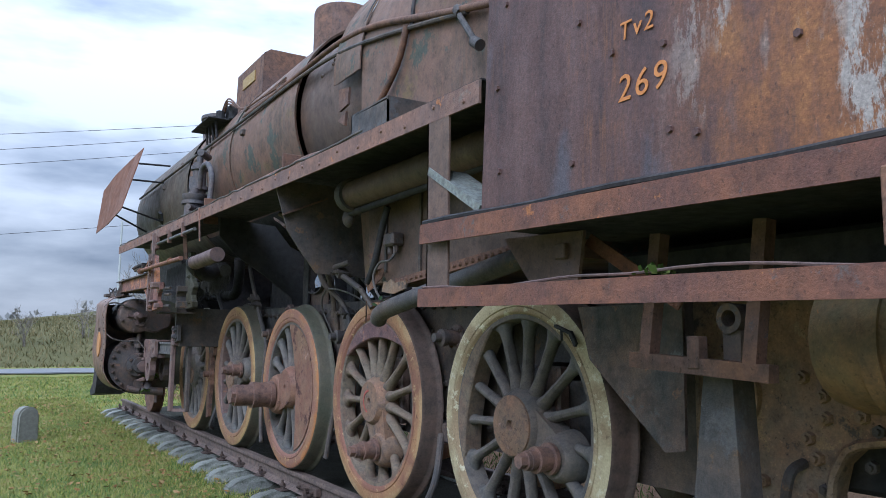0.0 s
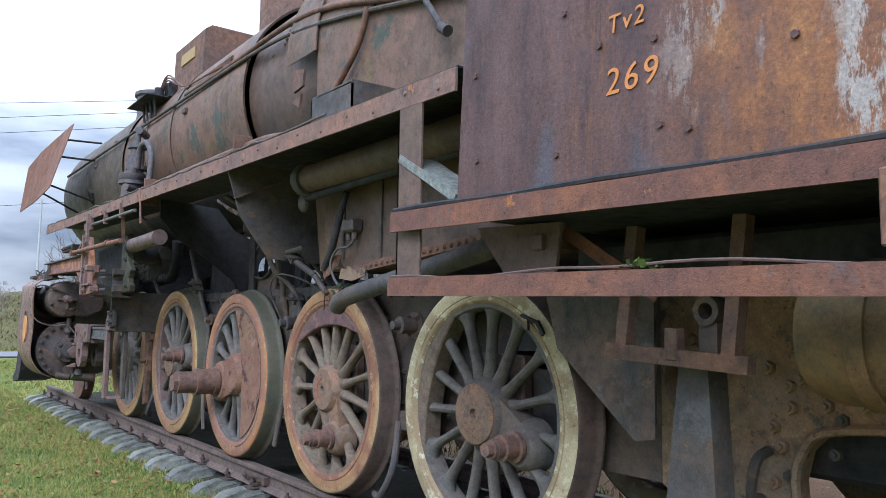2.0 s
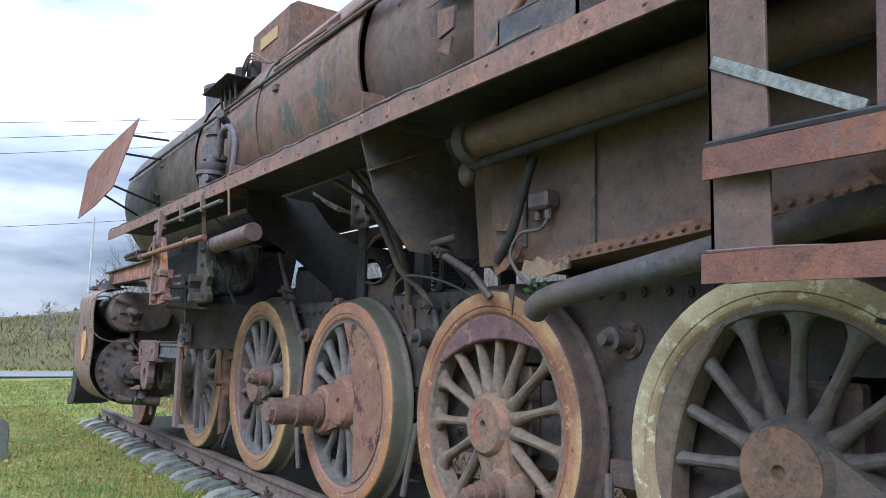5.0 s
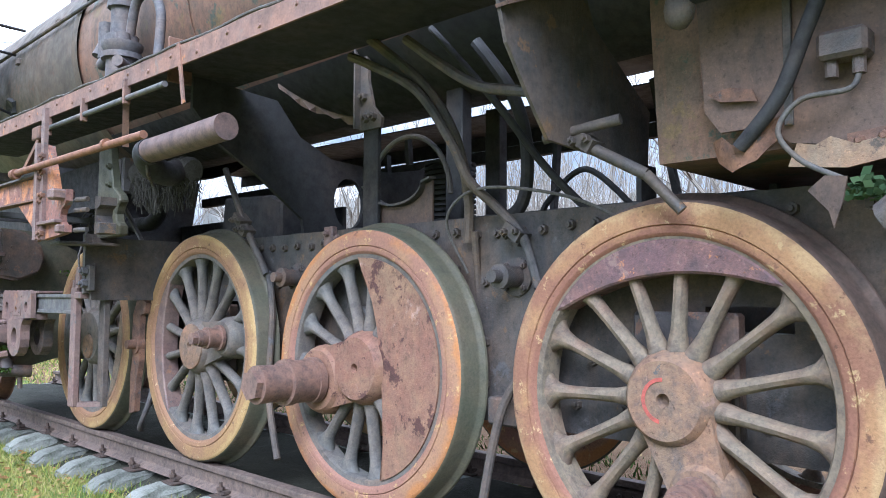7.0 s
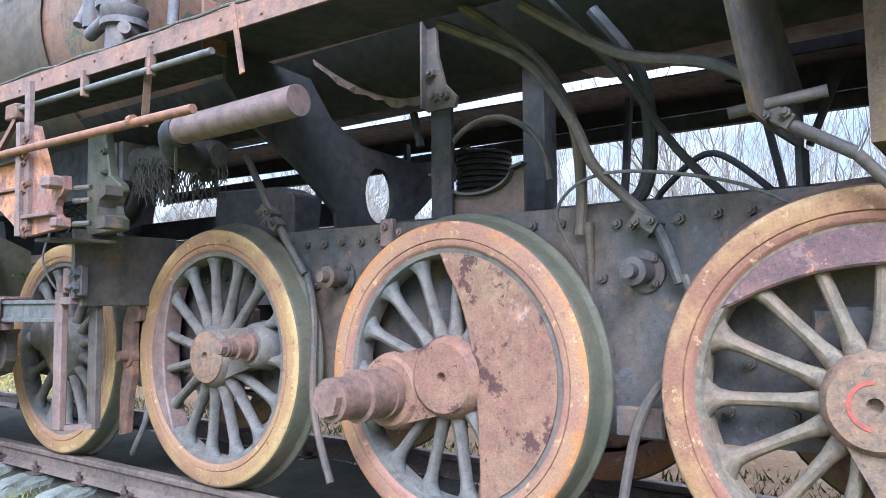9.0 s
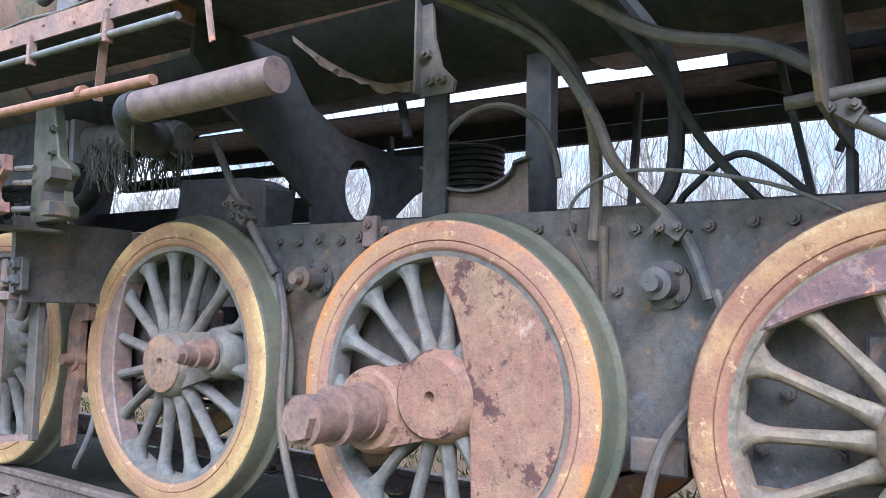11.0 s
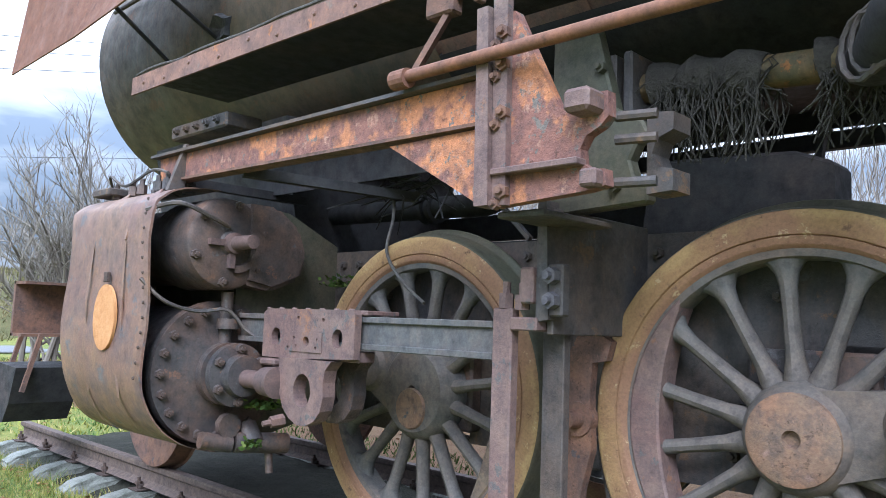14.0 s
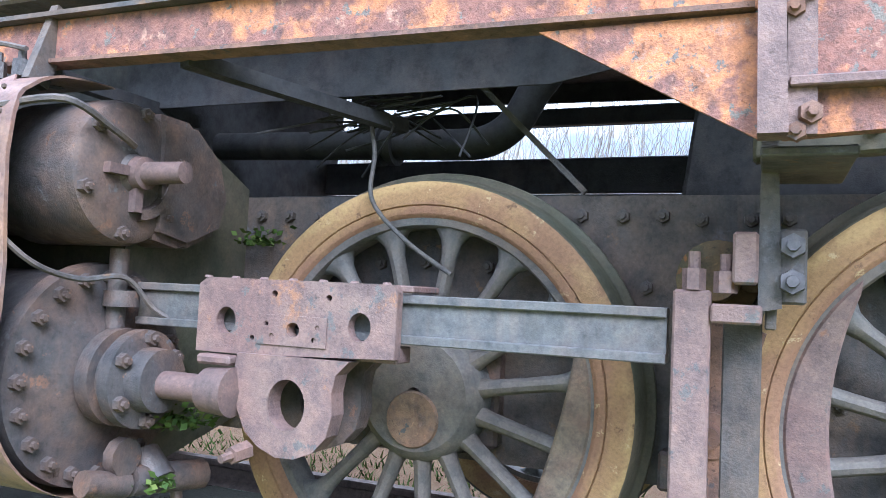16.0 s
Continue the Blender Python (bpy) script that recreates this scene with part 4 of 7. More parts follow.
# domes and chimney
sd = bmesh.new()
turned(sd, [(0.78, 0.42), (0.95, 0.34), (1.04, 0.325), (1.49, 0.325), (1.52, 0.315), (1.52, 0.28), (1.48, 0.27), (1.48, 0.0)], (0, 4.15, AX_Z), 36, axis="z")
part("steam_dome", sd, M_RUST, boiler, "open cylindrical steam dome, rusty with a pale rim", True)
sb = bmesh.new()
slab(sb, [(-0.36, 0.80), (-0.34, 1.55), (-0.26, 1.61), (0.26, 1.61), (0.34, 1.55), (0.36, 0.80)], "y", 5.8, 6.9)
bmesh.ops.translate(sb, verts=sb.verts[:], vec=(0, 0, AX_Z))
sbo = part("sand_box", sb, M_RUST, boiler, "angular rusty sand box with a sloping lid")
pl = bmesh.new()
box(pl, (-0.362, 6.1, AX_Z + 1.28), (-0.345, 6.6, AX_Z + 1.42), 0.004)
part("maker_plate", pl, M_BRASS, boiler, "small tarnished brass plate")
ch = bmesh.new()
turned(ch, [(0.9, 0.42), (1.02, 0.33), (1.12, 0.31), (1.40, 0.32), (1.42, 0.35), (1.47, 0.35), (1.47, 0.30), (1.1, 0.29), (1.1, 0.0)], (0, 8.75, AX_Z), 36, axis="z")
part("chimney", ch, M_BLUEGREY, boiler, "short grey chimney", True)

# ---- cab ----
cab = bmesh.new()
slab(cab, [(-0.70, 1.625), (-0.755, 3.55), (-3.4, 3.55), (-3.4, 1.565)], "x", -1.515, -1.50)
for v in cab.verts:
    v.co.x += (v.co.z - 1.62) * 0.02
cabo = part("cab_side", cab, M_CAB, loco, "rust-red riveted cab side sheet with peeling paint and orange numbers")
for name, lo, hi in (("cab_front", (-1.49, -0.74, 1.63), (1.49, -0.71, 3.55)), ("cab_roof", (-1.5, -3.4, 3.55), (1.5, -0.6, 3.60)), ("cab_floor", (-1.45, -3.4, 1.56), (1.45, -0.75, 1.60)), ("cab_far_side", (1.49, -3.4, 1.6), (1.505, -0.7, 3.55)), ("cab_back", (-1.45, -3.45, 1.0), (1.45, -3.4, 3.5))):
    bm = bmesh.new()
    box(bm, lo, hi, 0.004)
    part(name, bm, M_CAB if "front" in name or "side" in name else M_BLACK, loco)
cb = bmesh.new()
bolt_mesh(cb, (0, 0, 0), (-1, 0, 0), 0.013, 0.01, False)
b0 = None
for y, z in ((-0.80, 2.12), (-0.82, 1.78), (-1.25, 1.73), (-1.28, 2.22), (-1.44, 2.06), (-1.78, 1.72), (-1.80, 2.12), (-1.72, 2.25), (-2.1, 1.9), (-2.4, 2.3), (-1.44, 2.30), (-1.66, 2.02), (-1.68, 1.75), (-0.85, 2.45), (-1.3, 2.55), (-2.0, 2.5)):
    p = (-1.515 + (z - 1.62) * 0.02, y, z)
    if b0 is None:
        b0 = part("rivet", cb, M_CAB, cabo, loc=p)
    else:
        again(b0, p)


def lettering(text, size, loc, name):
    cu = bpy.data.curves.new(name, "FONT")
    cu.body, cu.size, cu.extrude = text, size, 0.0012
    cu.space_character, cu.shear = 1.2, 0.12
    ob = new(name, cu)
    me = bpy.data.meshes.new_from_object(ob)
    bpy.data.objects.remove(ob)
    me.materials.append(M_ORPAINT)
    o = new(name, me)
    o.parent = cabo
    o.rotation_euler = Euler((radians(90), 0, radians(-90)))
    o.location = loc
    tagged(o, "orange stencilled lettering")
    return o


lettering("Tv2", 0.085, (-1.5105, -1.475, 2.085), "class_lettering")
lettering("269", 0.122, (-1.5125, -1.465, 1.885), "number_lettering")

# ---- cab beams and steps ----
up = bmesh.new()
bar(up, (-1.535, -0.25, 1.592), (-1.535, -3.4, 1.512), 0.012, 0.085)
bar(up, (-1.49, -0.25, 1.632), (-1.49, -3.4, 1.552), 0.09, 0.012)
part("cab_beam", up, M_REDRUST, loco, "rusty angle-iron beam under the cab")
lo_b = bmesh.new()
bar(lo_b, (-1.535, -0.24, 1.31), (-1.535, -3.4, 1.245), 0.012, 0.078)
bar(lo_b, (-1.49, -0.24, 1.345), (-1.49, -3.4, 1.28), 0.09, 0.012)
part("step_beam", lo_b, M_REDRUST, loco, "red-rusted step beam with a bent cable lying on it")
cbl = bmesh.new()
pts = []
for k in range(30):
    y = -0.24 - 0.105 * k
    pts.append((-1.52 + 0.01 * math.sin(k * 1.7), y, 1.358 - 0.0206 * (k * 0.105) + 0.006 * math.sin(k * 0.9) - 0.012 * math.sin(k * 0.35)))
tube(cbl, pts, 0.005, 6)
part("cable", cbl, M_MAUVE, loco, "thin cable lying on the step beam", True)
# Dark gap under the cab sheet, shaped as a black strand, not a cable.
cbl = bmesh.new()
tube(cbl, [(-1.52, -0.25 - 0.2 * k, 1.647 - 0.005 * k + 0.004 * math.sin(k * 1.3)) for k in range(14)], 0.011, 6)
part("cable", cbl, M_BLACK, loco, "", True)
end = bmesh.new()
box(end, (-1.55, -2.42, 1.34), (-1.50, -2.30, 1.52), 0.005)
part("beam_end_bracket", end, M_RUST, loco)
post = bmesh.new()
box(post, (-1.50, -0.42, 1.28), (-1.485, -0.24, 2.16), 0.003)
box(post, (-1.50, -0.256, 1.28), (-1.40, -0.24, 2.16), 0.003)
part("step_post", post, M_BARE, loco, "upright angle-iron post below the running board")
stp = bmesh.new()
bar(stp, (-1.40, -0.26, 1.895), (-1.40, -0.67, 1.665), 0.20, 0.012)
bar(stp, (-1.50, -0.26, 1.885), (-1.50, -0.67, 1.655), 0.012, 0.035)
step = part("tread_plate_step", stp, M_GRATE, loco, "tilted grey chequered tread plate")
gus = bmesh.new()
slab(gus, [(-0.56, 1.56), (-0.80, 1.29), (-0.90, 1.28), (-1.02, 1.30), (-1.06, 1.54)], "x", -1.30, -1.285)
box(gus, (-1.325, -0.98, 1.44), (-1.30, -0.92, 1.50), 0.004)
part("gusset", gus, M_BARE, loco, "dark rusty gusset below the cab beam")
brc = bmesh.new()
bar(brc, (-1.2, -0.98, 1.52), (-1.12, -1.36, 1.26), 0.012, 0.05)
part("diagonal_brace", brc, M_REDRUST, loco, "rusty diagonal brace under the cab")
hang = bmesh.new()
for y in (-1.24, -1.68):
    bar(hang, (-1.09, y, 1.52), (-1.13, y + 0.03, 1.06), 0.05, 0.05, (0, 1, 0))
bar(hang, (-1.13, -1.14, 1.065), (-1.13, -1.72, 1.035), 0.05, 0.055)
box(hang, (-1.16, -1.46, 1.04), (-1.11, -1.41, 1.15), 0.004)
part("hanging_step_frame", hang, M_RUST, loco, "rusty U-shaped hanging step iron")
eye = bmesh.new()
turned(eye, [(-1.0, 0.05), (-1.08, 0.05), (-1.08, 0.028), (-1.0, 0.028), (-1.0, 0.05)], (0, -1.52, 1.21), 20)
bar(eye, (-1.04, -1.52, 1.17), (-1.04, -1.52, 1.02), 0.07, 0.05, (1, 0, 0))
part("eye_lug", eye, M_FRAME, loco, "cast lug with a round eye")
pil = bmesh.new()
slab(pil, [(-1.40, 1.06), (-1.51, 1.06), (-1.56, 0.1), (-1.28, 0.1)], "x", -1.06, -0.95)
part("tapered_pillar", pil, M_FRAME, loco, "tapered grey iron pillar below the cab")
tank = bmesh.new()
turned(tank, [(-3.3, 0.0), (-3.3, 0.16), (-3.22, 0.2), (-2.02, 0.2), (-1.95, 0.18), (-1.92, 0.1), (-1.92, 0.0)], (-1.12, 0, 1.14), 32, axis="y")
for y in (-2.1, -2.9):
    turned(tank, [(y, 0.2), (y, 0.212), (y - 0.05, 0.212), (y - 0.05, 0.2)], (-1.12, 0, 1.14), 32, axis="y")
part("air_tank", tank, M_OLIVE, loco, "olive green air tank streaked with rust", True)
dplate = bmesh.new()
slab(dplate, [(-0.55, 1.28), (-1.15, 1.28), (-1.15, 0.72), (-1.05, 0.70), (-0.62, 1.05)], "x", -0.88, -0.865)
part("wheel_guard", dplate, M_GREASE, loco, "rusty cut plate behind the last wheel")
inner = bmesh.new()
box(inner, (-0.9, -3.3, 1.32), (0.9, -0.75, 1.5), 0.02)
box(inner, (-0.5, -3.4, 0.6), (0.5, -0.9, 1.3), 0.02)
part("ashpan", inner, M_BLACK, loco, "black ashpan under the cab")

clip_bm = bmesh.new()
bar(clip_bm, (-0.83, -0.33, 1.20), (-0.84, -0.45, 1.165), 0.018, 0.014)
bar(clip_bm, (-0.84, -0.45, 1.168), (-0.85, -0.50, 1.11), 0.014, 0.022)
bar(clip_bm, (-0.835, -0.38, 1.185), (-0.85, -0.40, 1.13), 0.012, 0.016)
part("bent_clip", clip_bm, M_BLACK, loco, "bent black iron clip on the tyre")

# ---- running board ----
rb = bmesh.new()
y0, y1 = -0.66, 8.35
z0, z1 = board_z(y0), board_z(y1)
bar(rb, (-1.495, y0, z0 - 0.05), (-1.495, y1, z1 - 0.05), 0.012, 0.10)
board = part("running_board", rb, M_BOARD, loco, "long rusty running board with a riveted edge angle")
dk = bmesh.new()
bar(dk, (-1.19, y0, z0 + 0.004), (-1.19, y1, z1 + 0.004), 0.60, 0.008)
part("deck", dk, M_BLACK, board)
rv = bmesh.new()
rod(rv, (0, 0, 0), (-0.008, 0, 0), 0.012, 0.008, 7)
v0 = part("rivet", rv, M_BOARD, board, loc=(-1.501, 8.2, board_z(8.2) - 0.05))
r3 = random.Random(2)
for k in range(1, 34):
    y = 8.2 - 0.265 * k
    again(v0, (-1.501, y + r3.uniform(-0.02, 0.02), board_z(y) - 0.035 - 0.03 * (k % 2)))

edge_w = bmesh.new()
r4 = random.Random(9)
tube(edge_w, [(-1.495 + r4.uniform(-0.006, 0.006), 8.3 - 0.16 * k, board_z(8.3 - 0.16 * k) + 0.012 + r4.uniform(-0.004, 0.008)) for k in range(50)], 0.007, 6, 2)
part("edge_cable", edge_w, M_WIRE, board, "thin cable lying along the board edge", True)

# ---- cylinder, valve chest and crosshead ----
CYL = (-1.33, 0.765)
VAL = (-1.38, 1.39)
cy = bmesh.new()
turned(cy, [(7.42, 0.0), (7.42, 0.10), (7.47, 0.13), (7.50, 0.25), (7.50, 0.345), (7.55, 0.35), (7.56, 0.32), (8.5, 0.32), (8.5, 0.0)], (CYL[0], 0, CYL[1]), 40, axis="y")
cyl = part("cylinder", cy, M_GREASE, loco, "greasy black cylinder with a ring of cover bolts", True)
bt = bmesh.new()
bolt_mesh(bt, (0, 0, 0), (0, -1, 0), 0.024, 0.022)
bt0 = None
for k in range(20):
    a = 2 * math.pi * k / 20
    p = (CYL[0] + 0.305 * math.cos(a), 7.50, CYL[1] + 0.305 * math.sin(a))
    bt0 = part("cover_bolt", bt, M_GREASE, cyl, loc=p) if bt0 is None else again(bt0, p) and bt0
gl = bmesh.new()
turned(gl, [(7.45, 0.15), (7.40, 0.15), (7.40, 0.12), (7.36, 0.12), (7.36, 0.15), (7.32, 0.15), (7.31, 0.10), (7.25, 0.095), (7.24, 0.0)], (CYL[0], 0, CYL[1]), 30, axis="y")
gland = part("gland", gl, M_GREASE, cyl, "flanged stuffing-box gland", True)
for k in range(6):
    a = math.pi / 6 + k * math.pi / 3
    again(bt0, (CYL[0] + 0.125 * math.cos(a), 7.315, CYL[1] + 0.125 * math.sin(a)))
pr = bmesh.new()
turned(pr, [(7.26, 0.0), (7.26, 0.042), (7.09, 0.042), (7.085, 0.065), (6.99, 0.072), (6.975, 0.0)], (CYL[0], 0, CYL[1] - 0.01), 22, axis="y")
part("piston_rod", pr, M_MAUVE, cyl, "dull piston rod", True)
for p, q, r in (((-1.33, 7.46, 0.9), (-1.33, 7.46, 1.16), 0.03), ((-1.33, 7.44, 0.98), (-1.33, 7.44, 1.03), 0.055), ((-1.2, 7.44, 0.5), (-1.2, 7.36, 0.42), 0.06), ((-1.28, 7.40, 0.44), (-1.02, 7.34, 0.42), 0.05), ((-1.45, 7.42, 0.46), (-1.30, 7.40, 0.43), 0.04), ((-1.1, 7.38, 0.42), (-1.1, 7.36, 0.28), 0.02), ((-1.32, 7.42, 0.52), (-1.32, 7.38, 0.52), 0.06)):
    lub = bmesh.new()
    rod(lub, p, q, r, seg=10)
    part("drain_cock", lub, M_GREASE, cyl, "greasy drain cock", True)
vc = bmesh.new()
turned(vc, [(7.36, 0.0), (7.36, 0.05), (7.375, 0.06), (7.375, 0.19), (7.39, 0.215), (7.42, 0.225), (7.74, 0.225), (7.75, 0.20), (8.5, 0.20), (8.5, 0.0)], (VAL[0], 0, VAL[1]), 36, axis="y")
val = part("valve_chest", vc, M_GREASE, loco, "round valve chest cover with a spindle stub", True)
for k in range(6):
    a = 0.35 + k * math.pi / 3
    again(bt0, (VAL[0] + 0.19 * math.cos(a), 7.385, VAL[1] + 0.19 * math.sin(a)), parent=val)
sp = bmesh.new()
turned(sp, [(7.38, 0.055), (7.33, 0.05), (7.325, 0.036), (7.18, 0.033), (7.175, 0.0)], (VAL[0] + 0.005, 0, VAL[1]), 16, axis="y")
for dx, dz in ((-0.12, 0.0), (0.12, 0.0), (0, -0.12)):
    bar(sp, (VAL[0], 7.365, VAL[1]), (VAL[0] + dx, 7.365, VAL[1] + dz), 0.03, 0.035, (0, 1, 0))
part("valve_spindle", sp, M_MAUVE, val, "", True)
arch = bmesh.new()
turned(arch, [(7.385, 0.10), (7.355, 0.11), (7.355, 0.14), (7.385, 0.15)], (VAL[0] + 0.02, 0, VAL[1]), 14, (-90, 0), axis="y")
part("cover_rib", arch, M_GREASE, val, "", True)
blk = bmesh.new()
slab(blk, [(-1.25, 1.62), (-0.95, 1.60), (-0.62, 1.45), (-0.60, 0.55), (-1.1, 0.42), (-1.25, 0.5)], "y", 7.52, 8.5)
part("cylinder_casting", blk, M_TREAD, loco, "black mossy cylinder casting")
mz = bmesh.new()
slab(mz, [(-1.30, 1.60), (-1.12, 1.60), (-0.98, 1.50), (-0.93, 1.36), (-0.97, 1.24), (-1.14, 1.17), (-1.30, 1.2)], "y", 7.36, 7.70)
bmesh.ops.bevel(mz, geom=[e for e in mz.edges if e.calc_face_angle(0) > 0.5], offset=0.025, segments=2, affect="EDGES")
part("valve_guide", mz, M_GREASE, loco, "dark angular valve chest casting", True)
cl = bmesh.new()
prof = [(-1.42, 1.655), (-1.60, 1.64), (-1.70, 1.585), (-1.735, 1.50), (-1.745, 1.1), (-1.74, 0.78), (-1.71, 0.64), (-1.64, 0.52), (-1.53, 0.44), (-1.38, 0.395), (-1.2, 0.40)]
prof = [(p.x, p.z) for p in smooth_line([(x, 0, z) for x, z in prof], 3)]
prof_in = [(x + 0.012, z - 0.004) for x, z in reversed(prof)]
slab(cl, prof + prof_in, "y", 7.455, 8.42)
for v in cl.verts:
    v.co.x += 0.012 * math.sin(v.co.z * 9 + v.co.y * 4)
clo = part("cylinder_cladding", cl, M_CYL, loco, "reddish rusty cylinder cladding sheet", True)
cfr = bmesh.new()
slab(cfr, [(-1.70, 1.55), (-1.73, 1.1), (-1.72, 0.7), (-1.5, 0.44), (-0.7, 0.45), (-0.7, 1.6)], "y", 8.40, 8.412)
part("cladding_front", cfr, M_CYL, clo)
wd = bmesh.new()
slab(wd, circle(7.86, 1.015, 0.125, 28, 0.16), "x", -1.762, -1.748)
part("wooden_disc", wd, M_WOOD, clo, "oval raw wooden cover plate")
hk = bmesh.new()
box(hk, (-1.768, 7.84, 1.185), (-1.75, 7.88, 1.235), 0.003)
part("hook", hk, M_CLIP, clo)
sr = bmesh.new()
rod(sr, (0, 0, 0), (-0.006, 0, 0), 0.009, 0.006, 6)
s0 = None
for k in range(13):
    z = 0.75 + 0.068 * k
    p = (-1.752 + 0.012 * math.sin(z * 9 + 7.48 * 4) - 0.001, 7.48, z)
    s0 = part("screw", sr, M_CLIP, clo, loc=p) if s0 is None else again(s0, p) and s0
for y in (7.62, 7.72, 7.9, 8.0, 8.2):
    for dx in (0.0, 0.12):
        tb = bmesh.new()
        bolt_mesh(tb, (-1.60 + dx, y, 1.645), (0, 0, 1), 0.026, 0.05)
        part("top_bolt", tb, M_GREASE, clo)
# torn flaps and a lifted seam on the cladding top
for y, h, w in ((7.60, 0.06, 0.09), (7.78, 0.045, 0.12), (7.98, 0.07, 0.10), (8.2, 0.05, 0.13)):
    fl_ = bmesh.new()
    slab(fl_, [(y - w / 2, 0.0), (y + w / 2, 0.0), (y + w * 0.35, h * 0.7), (y - w * 0.1, h), (y - w * 0.4, h * 0.55)], "x", -0.003, 0.003)
    for v in fl_.verts:
        v.co.x += -1.69 + v.co.z * 0.9
        v.co.z += 1.58
    part("torn_flap", fl_, M_CYL, clo)
for y in (7.70, 8.10):
    sm = bmesh.new()
    for (xa, za), (xb, zb) in zip(prof[4:-8:2], prof[6:-6:2]):
        bar(sm, (xa + 0.012 * math.sin(za * 9 + y * 4) - 0.004, y, za), (xb + 0.012 * math.sin(zb * 9 + y * 4) - 0.004, y, zb), 0.006, 0.022, (0, 1, 0))
    bmesh.ops.remove_doubles(sm, verts=sm.verts[:], dist=0.006)
    part("seam_strip", sm, M_CYL, clo)
tp = bmesh.new()
box(tp, (-1.66, 8.16, 1.66), (-1.5, 8.38, 1.70), 0.006)
part("top_bracket", tp, M_FRAME, clo)
tp = bmesh.new()
bar(tp, (-1.60, 7.56, 1.62), (-1.52, 7.56, 1.86), 0.07, 0.03, (0, 1, 0))
part("top_stay", tp, M_FRAME, clo)
for pts, r in (([(-1.62, 7.58, 1.72), (-1.60, 7.8, 1.76), (-1.62, 8.05, 1.70), (-1.60, 8.3, 1.78), (-1.5, 8.5, 1.74)], 0.008), ([(-1.74, 7.52, 1.52), (-1.66, 7.36, 1.55), (-1.5, 7.345, 1.50), (-1.40, 7.36, 1.47)], 0.011), ([(-1.755, 7.5, 1.2), (-1.66, 7.44, 1.1), (-1.5, 7.44, 1.06), (-1.36, 7.40, 1.07), (-1.28, 7.36, 0.98), (-1.24, 7.3, 0.94)], 0.009)):
    tw = bmesh.new()
    tube(tw, pts, r, 6, 6)
    part("oil_pipe", tw, M_FRAME, clo, "thin bent oil pipe", True)
# guide bar and crosshead
gb_ = bmesh.new()
box(gb_, (-1.27, 5.80, 1.035), (-1.20, 7.44, 1.06), 0.003)
box(gb_, (-1.27, 5.80, 0.925), (-1.20, 7.44, 0.95), 0.003)
box(gb_, (-1.255, 5.80, 0.945), (-1.215, 7.44, 1.04))
part("guide_bar", gb_, M_GREYBAR, loco, "worn blue-grey crosshead guide bar")
xp = bmesh.new()
slab(xp, [(6.49, 0.885), (6.49, 1.065), (6.50, 1.085), (7.12, 1.085), (7.15, 1.065), (7.15, 0.865), (6.96, 0.865)], "x", -1.315, -1.28, [circle(7.046, 0.96, 0.035, 16, 0.04), circle(6.60, 0.965, 0.035, 16, 0.04), circle(6.81, 0.945, 0.02, 12), circle(6.87, 0.925, 0.008, 8), circle(6.90, 0.955, 0.008, 8), circle(6.75, 0.92, 0.008, 8), circle(6.95, 0.915, 0.008, 8), circle(6.70, 1.04, 0.01, 8), circle(6.88, 1.045, 0.01, 8)])
xh = part("crosshead", xp, M_PINK, loco, "dusty red crosshead with round holes, its rod removed")
xb = bmesh.new()
lug = [(6.99, 0.87), (7.0, 0.80), (6.98, 0.71), (6.95, 0.65), (6.90, 0.61), (6.84, 0.588), (6.78, 0.59), (6.72, 0.615), (6.68, 0.66), (6.665, 0.72), (6.67, 0.78), (6.66, 0.83), (6.62, 0.87)]
slab(xb, lug, "x", -1.325, -1.26, [circle(6.815, 0.735, 0.062, 24, 0.072)])
part("front_lug", xb, M_PINK, xh)
xb = bmesh.new()
slab(xb, lug, "x", -1.16, -1.09, [circle(6.815, 0.735, 0.062, 24, 0.072)])
part("back_lug", xb, M_GREASE, xh)
xw = bmesh.new()
box(xw, (-1.28, 6.50, 0.87), (-1.19, 7.14, 0.915), 0.004)
box(xw, (-1.28, 6.46, 1.065), (-1.10, 7.10, 1.085), 0.004)
box(xw, (-1.35, 7.0, 0.83), (-1.28, 7.12, 0.86), 0.008)
part("slipper", xw, M_PINK, xh)
xfp = bmesh.new()
slab(xfp, [(6.70, 0.90), (6.70, 0.985), (6.93, 0.985), (6.93, 0.90)], "x", -1.320, -1.315, [circle(6.81, 0.945, 0.022, 14), circle(6.88, 0.925, 0.008, 8), circle(6.90, 0.96, 0.008, 8), circle(6.74, 0.92, 0.008, 8), circle(6.73, 0.955, 0.008, 8)])
part("face_plate", xfp, M_PINK, xh)
xn = bmesh.new()
bolt_mesh(xn, (-1.33, 6.93, 0.60), (-1, 0.2, -0.15), 0.028, 0.06)
part("clamp_bolt", xn, M_PIN, xh)
nb = bmesh.new()
rod(nb, (0, 0, 0), (0, 0, 0.006), 0.014, 0.010, 8)
n0 = None
for k in range(7):
    p = (-1.30, 6.53 + 0.1 * k, 1.085)
    n0 = part("rivet", nb, M_PINK, xh, loc=p) if n0 is None else again(n0, p) and n0
